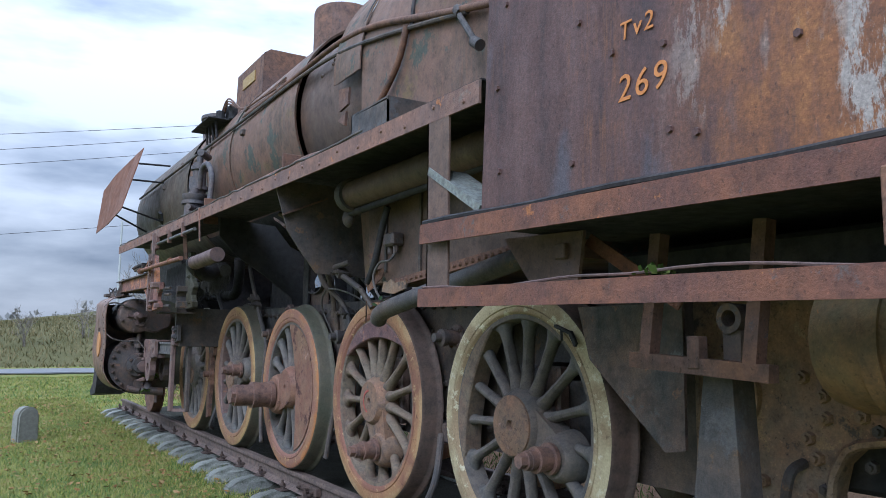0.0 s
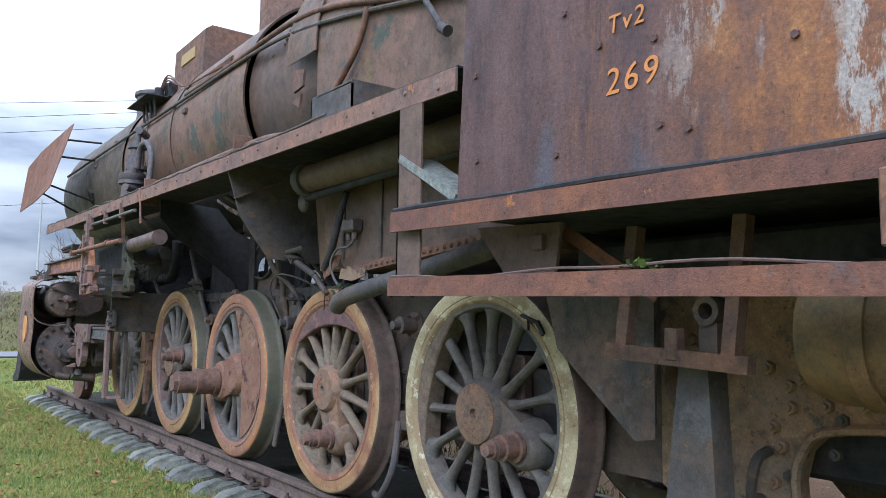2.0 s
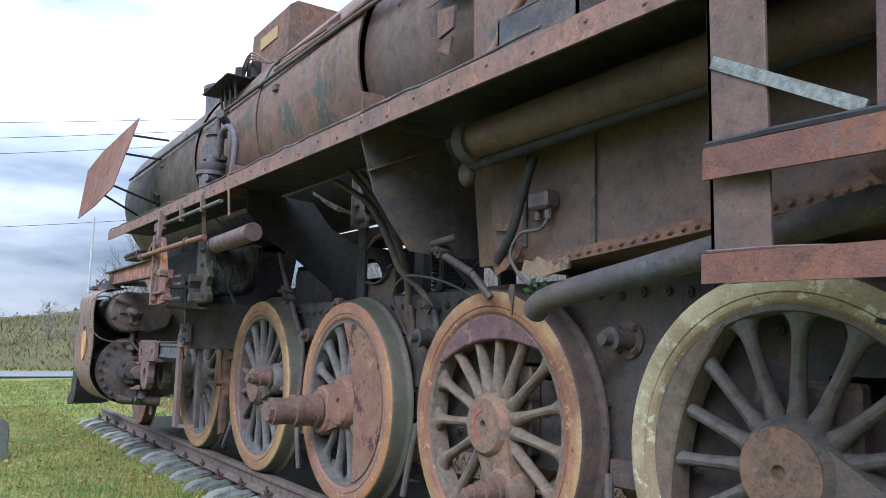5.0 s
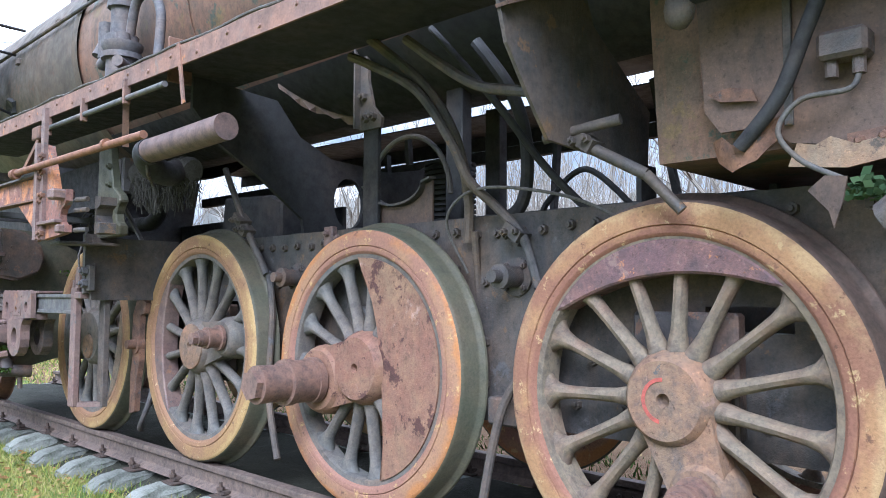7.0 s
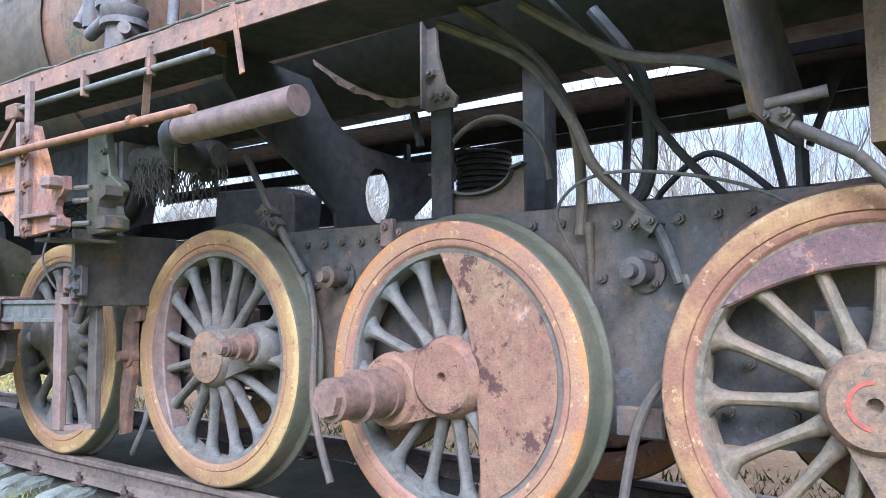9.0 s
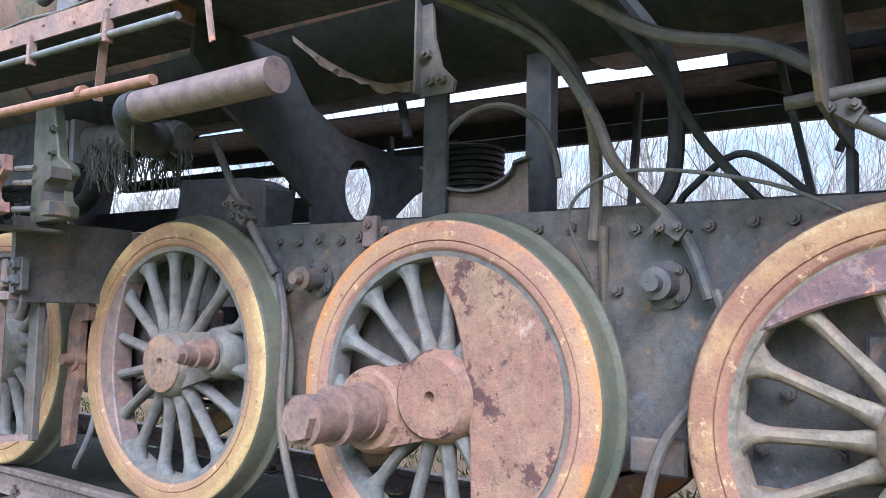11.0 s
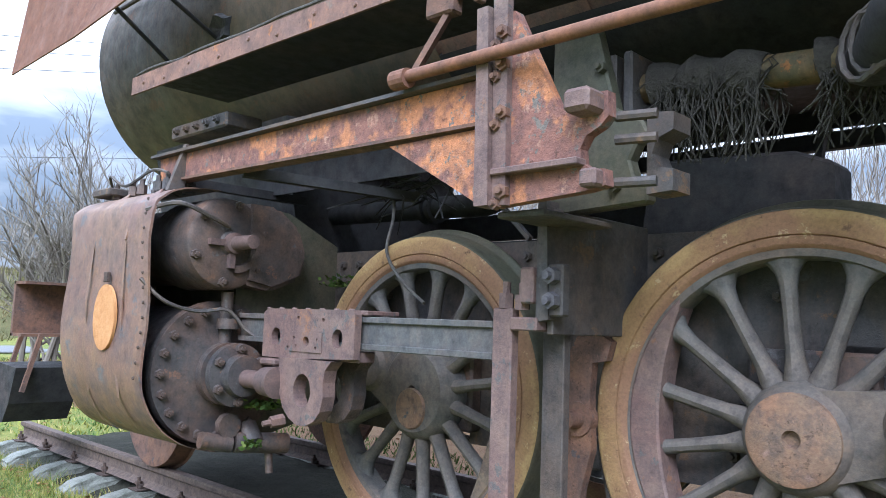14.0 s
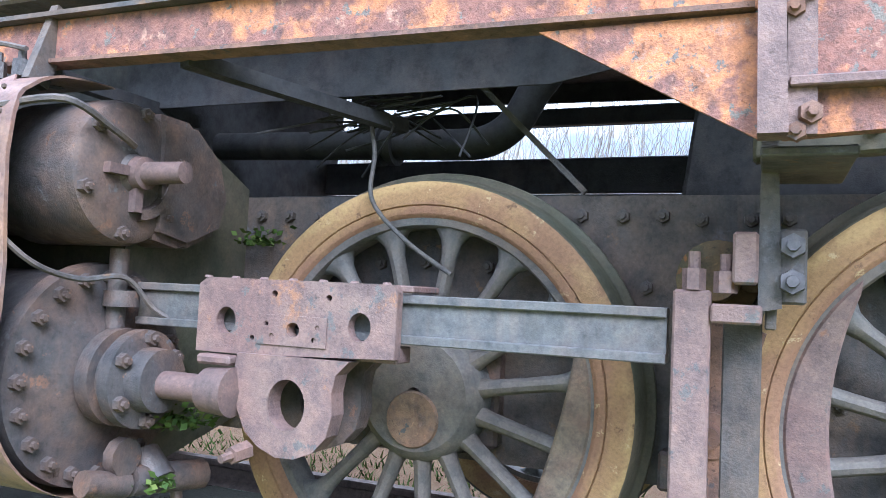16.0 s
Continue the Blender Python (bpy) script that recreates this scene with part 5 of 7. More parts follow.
# guide bar support with stirrup
sb_ = bmesh.new()
slab(sb_, [(5.60, 1.46), (5.565, 1.46), (5.55, 1.07), (5.60, 1.06)], "x", -1.29, -1.22)
part("support_post", sb_, M_FRAME, loco, "grey upright post of the guide bar support")
mp_ = bmesh.new()
box(mp_, (-1.25, 5.56, 1.02), (-0.64, 5.585, 1.44), 0.004)
mpo = part("motion_plate", mp_, M_FRAME, loco, "dark motion bracket plate")
mp_ = bmesh.new()
box(mp_, (-1.285, 5.50, 1.08), (-1.24, 5.565, 1.25), 0.006)
part("bolt_block", mp_, M_FRAME, mpo)
mp_ = bmesh.new()
box(mp_, (-1.5, 5.42, 1.375), (-1.12, 5.6, 1.395), 0.004)
part("shelf_plate", mp_, M_FRAME, mpo)
pp = bmesh.new()
turned(pp, [(-0.68, 0.0), (-0.68, 0.12), (-0.72, 0.12), (-0.74, 0.07), (-0.86, 0.065), (-0.86, 0.0)], (0, 5.72, 1.15), 20)
part("round_boss", pp, M_OLIVE, mpo, "olive round boss", True)
vb = bmesh.new()
box(vb, (-1.29, 5.70, 0.31), (-1.245, 5.785, 1.105), 0.006)
bar(vb, (-1.27, 5.74, 0.325), (-1.10, 5.62, 0.325), 0.05, 0.03)
part("stirrup_bar", vb, M_PINK, loco, "dusty red upright bar")
vb = bmesh.new()
box(vb, (-1.14, 5.59, 0.31), (-1.10, 5.68, 1.06), 0.004)
part("stirrup_bar", vb, M_FRAME, loco, "dark upright bar")
ck = bmesh.new()
box(ck, (-1.30, 5.59, 1.03), (-1.2, 5.70, 1.075), 0.005)
box(ck, (-1.31, 5.60, 1.12), (-1.24, 5.655, 1.24), 0.006)
part("clamp_block", ck, M_PINK, loco)
for p in ((-1.27, 5.74, 1.105), (-1.27, 5.67, 1.10)):
    b_ = bmesh.new()
    rod(b_, p, (p[0], p[1], p[2] + 0.05), 0.027, seg=6)
    rod(b_, p, (p[0], p[1], p[2] + 0.09), 0.014, seg=8)
    part("clamp_nut", b_, M_PINK, loco)
for y, z in ((5.53, 1.21), (5.53, 1.13)):
    b_ = bmesh.new()
    bolt_mesh(b_, (-1.29, y, z), (-1, 0, 0), 0.03, 0.03)
    part("support_bolt", b_, M_BLUEGREY, loco)
# ---- red-lead motion bracket ----
wb = bmesh.new()
slab(wb, [(7.82, 1.825), (7.80, 1.70), (5.60, 1.664), (5.60, 1.815)], "x", -1.55, -1.535)
beam = part("bracket_beam", wb, M_ORANGE, loco, "girder with flaking orange red-lead paint")
fl = bmesh.new()
bar(fl, (-1.535, 5.615, 1.825), (-1.535, 7.86, 1.835), 0.10, 0.014)
part("top_flange", fl, M_FRAME, beam)
fl = bmesh.new()
bar(fl, (-1.535, 5.615, 1.666), (-1.535, 7.80, 1.70), 0.075, 0.012)
part("bottom_flange", fl, M_RUST, beam)
gs = bmesh.new()
slab(gs, [(6.06, 1.655), (5.605, 1.40), (5.605, 1.655)], "x", -1.552, -1.54)
part("gusset", gs, M_ORANGE, beam)
cm = bmesh.new()
slab(cm, [(5.615, 2.02), (5.57, 2.02), (5.55, 1.40), (5.605, 1.40)], "x", -1.605, -1.53)
slab(cm, [(5.57, 2.24), (5.51, 2.24), (5.50, 1.40), (5.55, 1.40)], "x", -1.585, -1.56)
part("column", cm, M_PINK, beam, "rusty T-iron column")
bp = bmesh.new()
jaw = [(5.56, 2.0), (5.50, 2.0), (5.33, 1.665), (5.26, 1.655), (5.255, 1.69), (5.17, 1.69), (5.165, 1.62), (5.19, 1.595), (5.235, 1.575), (5.255, 1.54), (5.25, 1.50), (5.22, 1.48), (5.175, 1.475), (5.17, 1.43), (5.23, 1.42), (5.56, 1.40)]
slab(bp, jaw, "x", -1.56, -1.52)
part("bearing_plate", bp, M_ORANGE, beam, "bearing bracket with flaking orange paint")
for lo, hi, bv in (((-1.60, 5.24, 1.49), (-1.55, 5.55, 1.51), 0.003), ((-1.64, 5.18, 1.625), (-1.50, 5.265, 1.69), 0.012), ((-1.60, 5.18, 1.425), (-1.51, 5.235, 1.475), 0.008)):
    bb = bmesh.new()
    box(bb, lo, hi, bv)
    part("bearing_lug", bb, M_PINK, beam)
cap_ = bmesh.new()
slab(cap_, [(5.14, 1.66), (5.06, 1.65), (5.06, 1.60), (5.11, 1.58), (5.125, 1.54), (5.11, 1.50), (5.06, 1.49), (5.06, 1.43), (5.14, 1.425)], "x", -1.40, -1.30)
part("bearing_cap", cap_, M_FRAME, beam)
ibp = bmesh.new()
slab(ibp, [(5.62, 2.06), (5.45, 2.06), (5.37, 1.76), (5.27, 1.70), (5.25, 1.66), (5.29, 1.63), (5.315, 1.58), (5.30, 1.53), (5.25, 1.50), (5.25, 1.44), (5.62, 1.42)], "x", -1.20, -1.14)
bmesh.ops.bevel(ibp, geom=[e for e in ibp.edges if e.calc_face_angle(0) > 1.2], offset=0.008, segments=1, affect="EDGES")
for y, z in ((5.42, 1.9), (5.41, 1.78), (5.36, 1.50)):
    bolt_mesh(ibp, (-1.20, y, z), (-1, 0, 0), 0.022, 0.022)
part("inner_bearing_plate", ibp, M_TREAD, beam, "mossy dark inner bearing plate")
for z in (1.63, 1.565, 1.445):
    sd_ = bmesh.new()
    rod(sd_, (-1.50, 5.18, z), (-1.47, 5.07, z), 0.015, seg=8)
    part("stud", sd_, M_FRAME, beam)
for y, z in ((5.525, 1.93), (5.525, 1.83), (5.52, 1.68), (5.515, 1.44)):
    b_ = bmesh.new()
    bolt_mesh(b_, (-1.575, y, z), (-1, -0.2, 0), 0.024, 0.024)
    bolt_mesh(b_, (-1.575, y + 0.02, z - 0.035), (-1, 0.1, 0), 0.02, 0.02)
    part("bracket_bolt", b_, M_RUST, beam)
for p, q in (((-1.5, 7.1, 1.69), (-0.7, 6.8, 1.66)), ((-1.52, 7.75, 1.72), (-0.7, 7.75, 1.72))):
    cr = bmesh.new()
    bar(cr, p, q, 0.05, 0.045)
    part("bracket_strut", cr, M_BLACK, beam)
bk = bmesh.new()
slab(bk, [(7.9, 1.72), (7.9, 2.05), (6.2, 2.08), (5.62, 2.0), (5.62, 1.82), (6.2, 1.72)], "x", -0.93, -0.92)
part("inner_web", bk, M_BLACK, beam, "black mossy web plate behind the girder")
# link and reversing parts
lk = bmesh.new()
slab(lk, [(5.72, 1.03), (5.66, 1.04), (5.58, 1.0), (5.60, 0.93), (5.66, 0.92), (5.67, 0.80), (5.66, 0.60), (5.70, 0.45), (5.72, 0.24), (5.80, 0.22), (5.80, 0.50), (5.77, 0.62), (5.79, 0.78), (5.78, 0.92)], "x", -0.86, -0.82)
part("brake_hanger", lk, M_RUST, loco, "rusty hooked brake hanger between the wheels")
lkb = bmesh.new()
turned(lkb, [(-0.82, 0.065), (-0.87, 0.065), (-0.87, 0.035), (-0.93, 0.03), (-0.93, 0.0)], (0, 5.72, 0.71), 18)
part("hanger_pin", lkb, M_RUST, loco, "", True)
for p, q, r in (((-0.75, 4.74, 1.86), (-0.74, 4.52, 1.5), 0.02), ((-0.74, 4.52, 1.5), (-0.72, 4.29, 1.18), 0.022), ((-1.0, 1.88, 1.60), (-0.92, 1.66, 1.47), 0.022), ((-0.92, 1.66, 1.47), (-0.88, 1.55, 1.34), 0.02), ((-1.04, 2.0, 1.62), (-0.98, 1.72, 1.66), 0.02)):
    rd = bmesh.new()
    rod(rd, p, q, r, seg=10)
    part("brake_rod", rd, M_FRAME, loco, smooth=True)
for p in ((-0.745, 4.54, 1.52), (-0.74, 4.50, 1.46), (-0.62, 2.46, 1.32), (-0.68, 2.42, 1.33), (-0.98, 1.86, 1.60)):
    cp = bmesh.new()
    bmesh.ops.create_cube(cp, size=1, matrix=pose(*p, 35, 0, 0) @ Matrix.Diagonal((0.08, 0.10, 0.05, 1)))
    for s in (-1, 1):
        bolt_mesh(cp, (p[0] - 0.04, p[1] + 0.03 * s, p[2]), (-1, 0, 0), 0.018, 0.02)
    part("clamp", cp, M_FRAME, loco)

# ---- pipes below the running board ----
def pipe(name, pts, r, mat, label="", soft=6, seg=10):
    bm = bmesh.new()
    tube(bm, pts, r, seg, soft)
    return part(name, bm, mat, loco, label, True)


tp_ = pipe("thin_pipe", [(-1.62, 5.98, 1.86), (-1.62, 4.9, 1.85), (-1.62, 4.0, 1.84)], 0.021, M_PIPE, "orange-brown thin pipe ending open", 0)
for ya, yb, r in ((5.90, 5.97, 0.034), (4.44, 4.47, 0.028)):
    col_ = bmesh.new()
    rod(col_, (-1.62, ya, 1.855), (-1.62, yb, 1.855), r, seg=14)
    part("pipe_collar", col_, M_PIPE, tp_)
pipe("exhaust_pipe", [(-1.40, 4.47, 1.842), (-1.40, 4.1, 1.845), (-1.40, 3.60, 1.855)], 0.066, M_MAUVE, "thick mauve-brown pipe cut off square", 3, 22)
pipe("exhaust_elbow", [(-1.12, 4.66, 1.79), (-1.20, 4.60, 1.76), (-1.32, 4.54, 1.775), (-1.39, 4.48, 1.83), (-1.40, 4.40, 1.842)], 0.072, M_BLACK, "black lagged elbow wound with chain", 6, 18)
for k in range(5):
    rg = bmesh.new()
    tube(rg, [(-1.36 + 0.02 * k + 0.083 * math.cos(a) * 0.5, 4.50 + 0.03 * k + 0.06 * math.cos(a), 1.80 - 0.008 * k + 0.085 * math.sin(a)) for a in (2 * math.pi * j / 12 for j in range(13))], 0.009, 6)
    part("chain_turn", rg, M_FRAME, loco, "", True)
pipe("reach_rod", [(-1.5, 5.80, 2.15), (-1.5, 4.04, 2.125)], 0.016, M_GREYBAR, "grey rod under the running board", 0)
for y in (5.7, 5.1, 4.5):
    hc = bmesh.new()
    box(hc, (-1.52, y - 0.012, 2.1), (-1.48, y + 0.012, 2.24), 0.003)
    part("rod_hanger", hc, M_BOARD, loco)
rbk = bmesh.new()
box(rbk, (-1.53, 5.80, 2.09), (-1.47, 5.93, 2.18), 0.008)
part("rod_block", rbk, M_RUST, loco)
for p, q in (((-1.48, 4.55, 2.2), (-1.42, 4.68, 1.9)), ((-1.56, 5.95, 1.88), (-1.5, 5.84, 2.1))):
    bs = bmesh.new()
    bar(bs, p, q, 0.035, 0.02)
    part("pipe_bracket", bs, M_RUST, loco)
stf = bmesh.new()
bar(stf, (-1.503, 3.90, 2.30), (-1.503, 3.83, 1.985), 0.008, 0.028, (0, 1, 0))
part("hanging_strap", stf, M_BOARD, loco, "loose hanging strap of flat iron")
lp = pipe("lagged_pipe", [(-1.05, 5.60, 1.865), (-1.05, 5.0, 1.83), (-1.06, 4.75, 1.81), (-1.12, 4.64, 1.79)], 0.052, M_OLIVE, "olive pipe with frayed lagging", 4, 14)
r7 = random.Random(11)
for k in range(520):
    y = r7.choice([r7.uniform(4.95, 5.28), r7.uniform(4.58, 4.78), r7.uniform(4.9, 5.3)])
    a = r7.uniform(0, 6.28)
    z = 1.865 - (5.6 - y) * 0.065
    p = Vector((-1.05 + 0.058 * math.cos(a), y, z + 0.058 * math.sin(a)))
    ln = r7.uniform(0.04, 0.22) if math.sin(a) < 0.4 else 0.06
    if k == 0:
        rag = bmesh.new()
    tube(rag, [p, p + Vector((r7.uniform(-0.03, 0.0), r7.uniform(-0.04, 0.04), -ln * 0.5)), p + Vector((r7.uniform(-0.03, 0.01), r7.uniform(-0.06, 0.06), -ln))], r7.uniform(0.0015, 0.004), 4)
for y0_, y1_ in ((4.94, 5.3), (4.58, 4.78)):
    tube(rag, [(-1.05, y0_ + (y1_ - y0_) * k / 8, 1.865 - (5.6 - y0_ - (y1_ - y0_) * k / 8) * 0.065 + 0.005 * (k % 2)) for k in range(9)], [0.062 + 0.012 * (k % 3) for k in range(9)], 12)
part("frayed_lagging", rag, M_LAG, lp, "torn fibrous pipe lagging", True)
fl2 = bmesh.new()
for y in (5.34, 5.40):
    box(fl2, (-1.15, y, 1.73), (-0.96, y + 0.035, 1.96), 0.008)
part("pipe_flange", fl2, M_FRAME, lp)
# brackets between boiler and frame
tpl = bmesh.new()
slab(tpl, [(-1.18, 2.12), (-1.02, 1.94), (-0.72, 1.76), (-0.42, 1.54), (-0.40, 1.42), (-0.14, 1.42), (-0.03, 1.415), (0.10, 1.42), (0.22, 1.42), (0.26, 1.55), (0.45, 1.70), (0.75, 1.86), (1.0, 2.05), (0.9, 2.14), (0.62, 1.98), (0.30, 1.92), (-0.20, 1.95), (-0.45, 2.06), (-0.62, 2.26), (-1.18, 2.30)], "y", 4.36, 4.39, [circle(-0.05, 1.67, 0.125, 22, 0.17)])
part("boiler_support_plate", tpl, M_BLACK, loco, "black cradle plate with an oval hole")
tp2 = bmesh.new()
box(tp2, (-0.625, 3.40, 1.42), (-0.60, 3.52, 1.97), 0.003)
post_web = part("support_web", tp2, M_BLACK, loco, "black upright strap under the boiler")
tp3 = bmesh.new()
slab(tp3, [(3.53, 1.94), (3.535, 2.38), (3.475, 2.38), (3.46, 2.20), (3.42, 2.06), (3.35, 1.99), (3.36, 1.94)], "x", -0.645, -0.626)
bar(tp3, (-0.66, 3.53, 1.95), (-0.66, 3.53, 2.38), 0.012, 0.05, (1, 0, 0))
part("bracket_foot", tp3, M_FRAME, post_web, "bolted bracket foot")
for y, z in ((3.41, 2.0), (3.47, 2.0), (3.49, 2.12)):
    tb2 = bmesh.new()
    bolt_mesh(tb2, (-0.645, y, z), (-1, 0, 0), 0.026, 0.026)
    part("bolt", tb2, M_FRAME, post_web)
# a tear in the boiler's lower sheet, its edge curled outwards
flp = bmesh.new()
rj = random.Random(77)
tear = []
for k in range(19):
    u = k / 18
    a, y = radians(228 + 24 * math.sin(math.pi * 0.5 * min(1.0, 1.35 * u))), 4.30 - 0.52 * u
    inner = Vector((0.988 * math.cos(a), y, AX_Z + 0.988 * math.sin(a)))
    a2 = a + radians(1.2 + 2.2 * abs(math.sin(3.1 * k)) * rj.random())
    rr_ = 1.0 + rj.uniform(0.0, 0.03)
    outer = Vector((rr_ * math.cos(a2), y + rj.uniform(-0.02, 0.02), AX_Z + rr_ * math.sin(a2)))
    tear.append((inner, outer, Vector((0.008 * math.cos(a), 0, 0.008 * math.sin(a)))))
for (p, q, o), (p2, q2, o2) in zip(tear, tear[1:]):
    vs = [flp.verts.new(c) for c in (p, q, q2, p2, p - o, q - o, q2 - o2, p2 - o2)]
    for f in ((0, 1, 2, 3), (7, 6, 5, 4), (0, 3, 7, 4), (1, 5, 6, 2)):
        flp.faces.new([vs[i] for i in f])
bmesh.ops.remove_doubles(flp, verts=flp.verts[:], dist=1e-4)
part("torn_edge", flp, M_BARE, loco, "ragged curled edge of a rust hole in the boiler underside")
for x, y in ((-0.30, 3.12), (0.45, 3.5)):
    pb = bmesh.new()
    box(pb, (x - 0.04, y - 0.06, 1.42), (x + 0.04, y + 0.06, 2.25), 0.006)
    part("support_pillar", pb, M_BLACK, loco)
sd2 = bmesh.new()
hollow = [(3.28 + 0.20 * math.cos(a), 1.615 - 0.10 * math.sin(a)) for a in (math.pi * k / 14 for k in range(15))]
top_c = [(3.53, 1.41), (3.53, 1.63)] + hollow + [(3.03, 1.63), (3.03, 1.41)]
slab(sd2, top_c, "x", -0.585, -0.573)
lip = [(-0.705, 3.54, 1.635)] + [(-0.705, y, z + 0.004) for y, z in hollow] + [(-0.705, 3.02, 1.635)]
sdo = part("saddle_plate", sd2, M_BARE, loco, "rusty saddle plate with a hollow top edge")
lip_bm = bmesh.new()
under = [(y, z) for _, y, z in lip]
slab(lip_bm, under + [(y, z + 0.012) for y, z in reversed(under)], "x", -0.62, -0.571)
part("lip", lip_bm, M_FRAME, sdo)
hp = bmesh.new()
tube(hp, [(-0.60, 3.20 + 0.31 * math.cos(a), 1.54 + 0.33 * math.sin(a)) for a in (math.pi * (-0.03 + 1.02 * k / 22) for k in range(23))], 0.014, 8)
part("loose_hoop", hp, M_FRAME, loco, "bent iron hoop", True)
ap = bmesh.new()
prof_ = []
for k in range(16):
    z = 1.40 + 0.036 * k
    prof_ += [(z, 0.15), (z + 0.012, 0.15), (z + 0.014, 0.18), (z + 0.032, 0.18)]
turned(ap, [(1.38, 0.0)] + prof_ + [(1.98, 0.15), (1.99, 0.0)], (0.55, 4.0, 0), 24, axis="z")
part("air_pump", ap, M_BLACK, loco, "black ribbed air pump cylinder", True)
bent = [
    ([(-0.98, 3.2, 2.20), (-0.95, 3.10, 2.15), (-0.90, 2.82, 1.98), (-0.85, 2.65, 1.73), (-0.80, 2.59, 1.56), (-0.70, 2.51, 1.44), (-0.68, 2.38, 1.30), (-0.68, 2.30, 1.09)], 0.022, M_FRAME),
    ([(-0.92, 3.12, 2.28), (-0.86, 2.80, 2.0), (-0.77, 2.69, 1.75), (-0.68, 2.70, 1.5), (-0.66, 2.72, 1.30)], 0.024, M_FRAME),
    ([(-1.0, 2.78, 2.18), (-1.0, 2.39, 1.91), (-1.0, 2.07, 1.81), (-1.0, 1.9, 1.70)], 0.022, M_FRAME),
    ([(-0.85, 2.78, 2.27), (-0.75, 2.48, 1.90), (-0.6, 2.33, 1.62), (-0.5, 2.15, 1.40)], 0.018, M_BLACK),
    ([(-0.72, 2.62, 2.2), (-0.66, 2.46, 1.95), (-0.58, 2.44, 1.7), (-0.56, 2.5, 1.45), (-0.57, 2.75, 1.38)], 0.03, M_BLACK),
    ([(-0.4, 2.0, 1.42), (-0.4, 2.25, 1.62), (-0.4, 2.45, 1.5), (-0.4, 2.5, 1.42)], 0.014, M_BLACK),
    ([(-0.66, 2.72, 1.16), (-0.74, 2.78, 1.4), (-0.78, 2.55, 1.52), (-0.76, 2.1, 1.45), (-0.7, 1.8, 1.30)], 0.007, M_WIRE),
    ([(-0.66, 2.68, 1.35), (-0.60, 2.70, 1.0), (-0.64, 2.66, 0.8)], 0.018, M_FRAME),
    ([(-0.68, 2.28, 1.12), (-0.70, 2.24, 0.9), (-0.74, 2.44, 0.6), (-0.78, 2.52, 0.2)], 0.02, M_FRAME),
    ([(-0.70, 4.3, 1.2), (-0.72, 4.22, 0.95), (-0.76, 4.18, 0.5), (-0.80, 4.02, 0.15)], 0.02, M_FRAME),
    ([(-0.70, 0.92, 0.55), (-0.78, 0.85, 0.3), (-0.80, 0.95, 0.12), (-0.76, 1.08, 0.1)], 0.022, M_FRAME),
    ([(-0.7, 5.72, 0.6), (-0.8, 5.6, 0.35), (-0.84, 5.66, 0.15), (-0.78, 5.78, 0.1)], 0.018, M_FRAME),
]
for pts, r, mt in bent:
    pipe("bent_pipe", pts, r, mt, "bent dark pipe" if r > 0.01 else "loose wire", 7, 9)
dark = bmesh.new()
rod(dark, (-0.35, 6.72, 1.665), (-0.35, 8.2, 1.70), 0.062, seg=16)
for y in (7.0, 7.06):
    rod(dark, (-0.35, y, 1.67), (-0.35, y + 0.03, 1.67), 0.085, seg=16)
part("steam_pipe", dark, M_BLACK, loco, "black steam pipe", True)
pipe("steam_pipe_elbow", [(-0.35, 6.8, 1.667), (-0.35, 6.62, 1.672), (-0.35, 6.50, 1.74), (-0.36, 6.42, 1.86), (-0.38, 6.34, 1.96), (-0.4, 6.28, 2.1)], 0.064, M_BLACK, "", 6, 16)
fr2 = bmesh.new()
box(fr2, (0.56, 5.2, 1.60), (0.60, 7.9, 1.775), 0.006)
ctr = bmesh.new()
slab(ctr, [(5.05, 1.43), (5.05, 1.74), (5.2, 1.80), (5.85, 1.83), (5.9, 1.43)], "x", -0.12, 0.12)
bmesh.ops.bevel(ctr, geom=[e for e in ctr.edges if e.calc_face_angle(0) > 0.8], offset=0.015, segments=1, affect="EDGES")
part("spring_casing", ctr, M_BLACK, loco, "black box casting between the frames")
part("far_frame_rail", fr2, M_BLACK, loco, "dark frame rail on the far side")
for x, z in ((0.0, 1.46), (0.75, 2.02)):
    lb = bmesh.new()
    box(lb, (x - 0.03, 1.5, z - 0.04), (x + 0.03, 7.8, z + 0.05), 0.006)
    part("longitudinal_bar", lb, M_BLACK, loco)
fb2 = bmesh.new()
bar(fb2, (1.495, -0.6, 2.24), (1.495, 8.3, 2.40), 0.02, 0.14)
bar(fb2, (1.2, -0.6, 2.30), (1.2, 8.3, 2.45), 0.6, 0.01)
part("far_running_board", fb2, M_BLACK, loco)
# Added plate that shuts out the sky where the gap should be dark.
fw = bmesh.new()
slab(fw, [(0.6, 2.0), (0.6, 2.72), (2.3, 2.72), (2.72, 2.62), (2.7, 2.36), (2.3, 2.2)], "x", 1.18, 1.20)
part("far_gap_cover", fw, M_BLACK, loco, "black plate added on the far side to close a sky gap")
r8 = random.Random(21)
for k in range(20):
    c = Vector((-0.72 + r8.uniform(-0.06, 0.08), 6.95 + r8.uniform(-0.22, 0.22), 1.66 + r8.uniform(-0.06, 0.12)))
    tang = bmesh.new()
    tube(tang, [c, c + Vector((r8.uniform(-0.1, 0.1), r8.uniform(-0.25, 0.25), r8.uniform(-0.06, 0.12))), c + Vector((r8.uniform(-0.2, 0.2), r8.uniform(-0.4, 0.4), r8.uniform(-0.16, 0.1)))], 0.0045, 5, 6)
    part("tangled_wire", tang, M_BLACK, loco, "loose black wire", True)
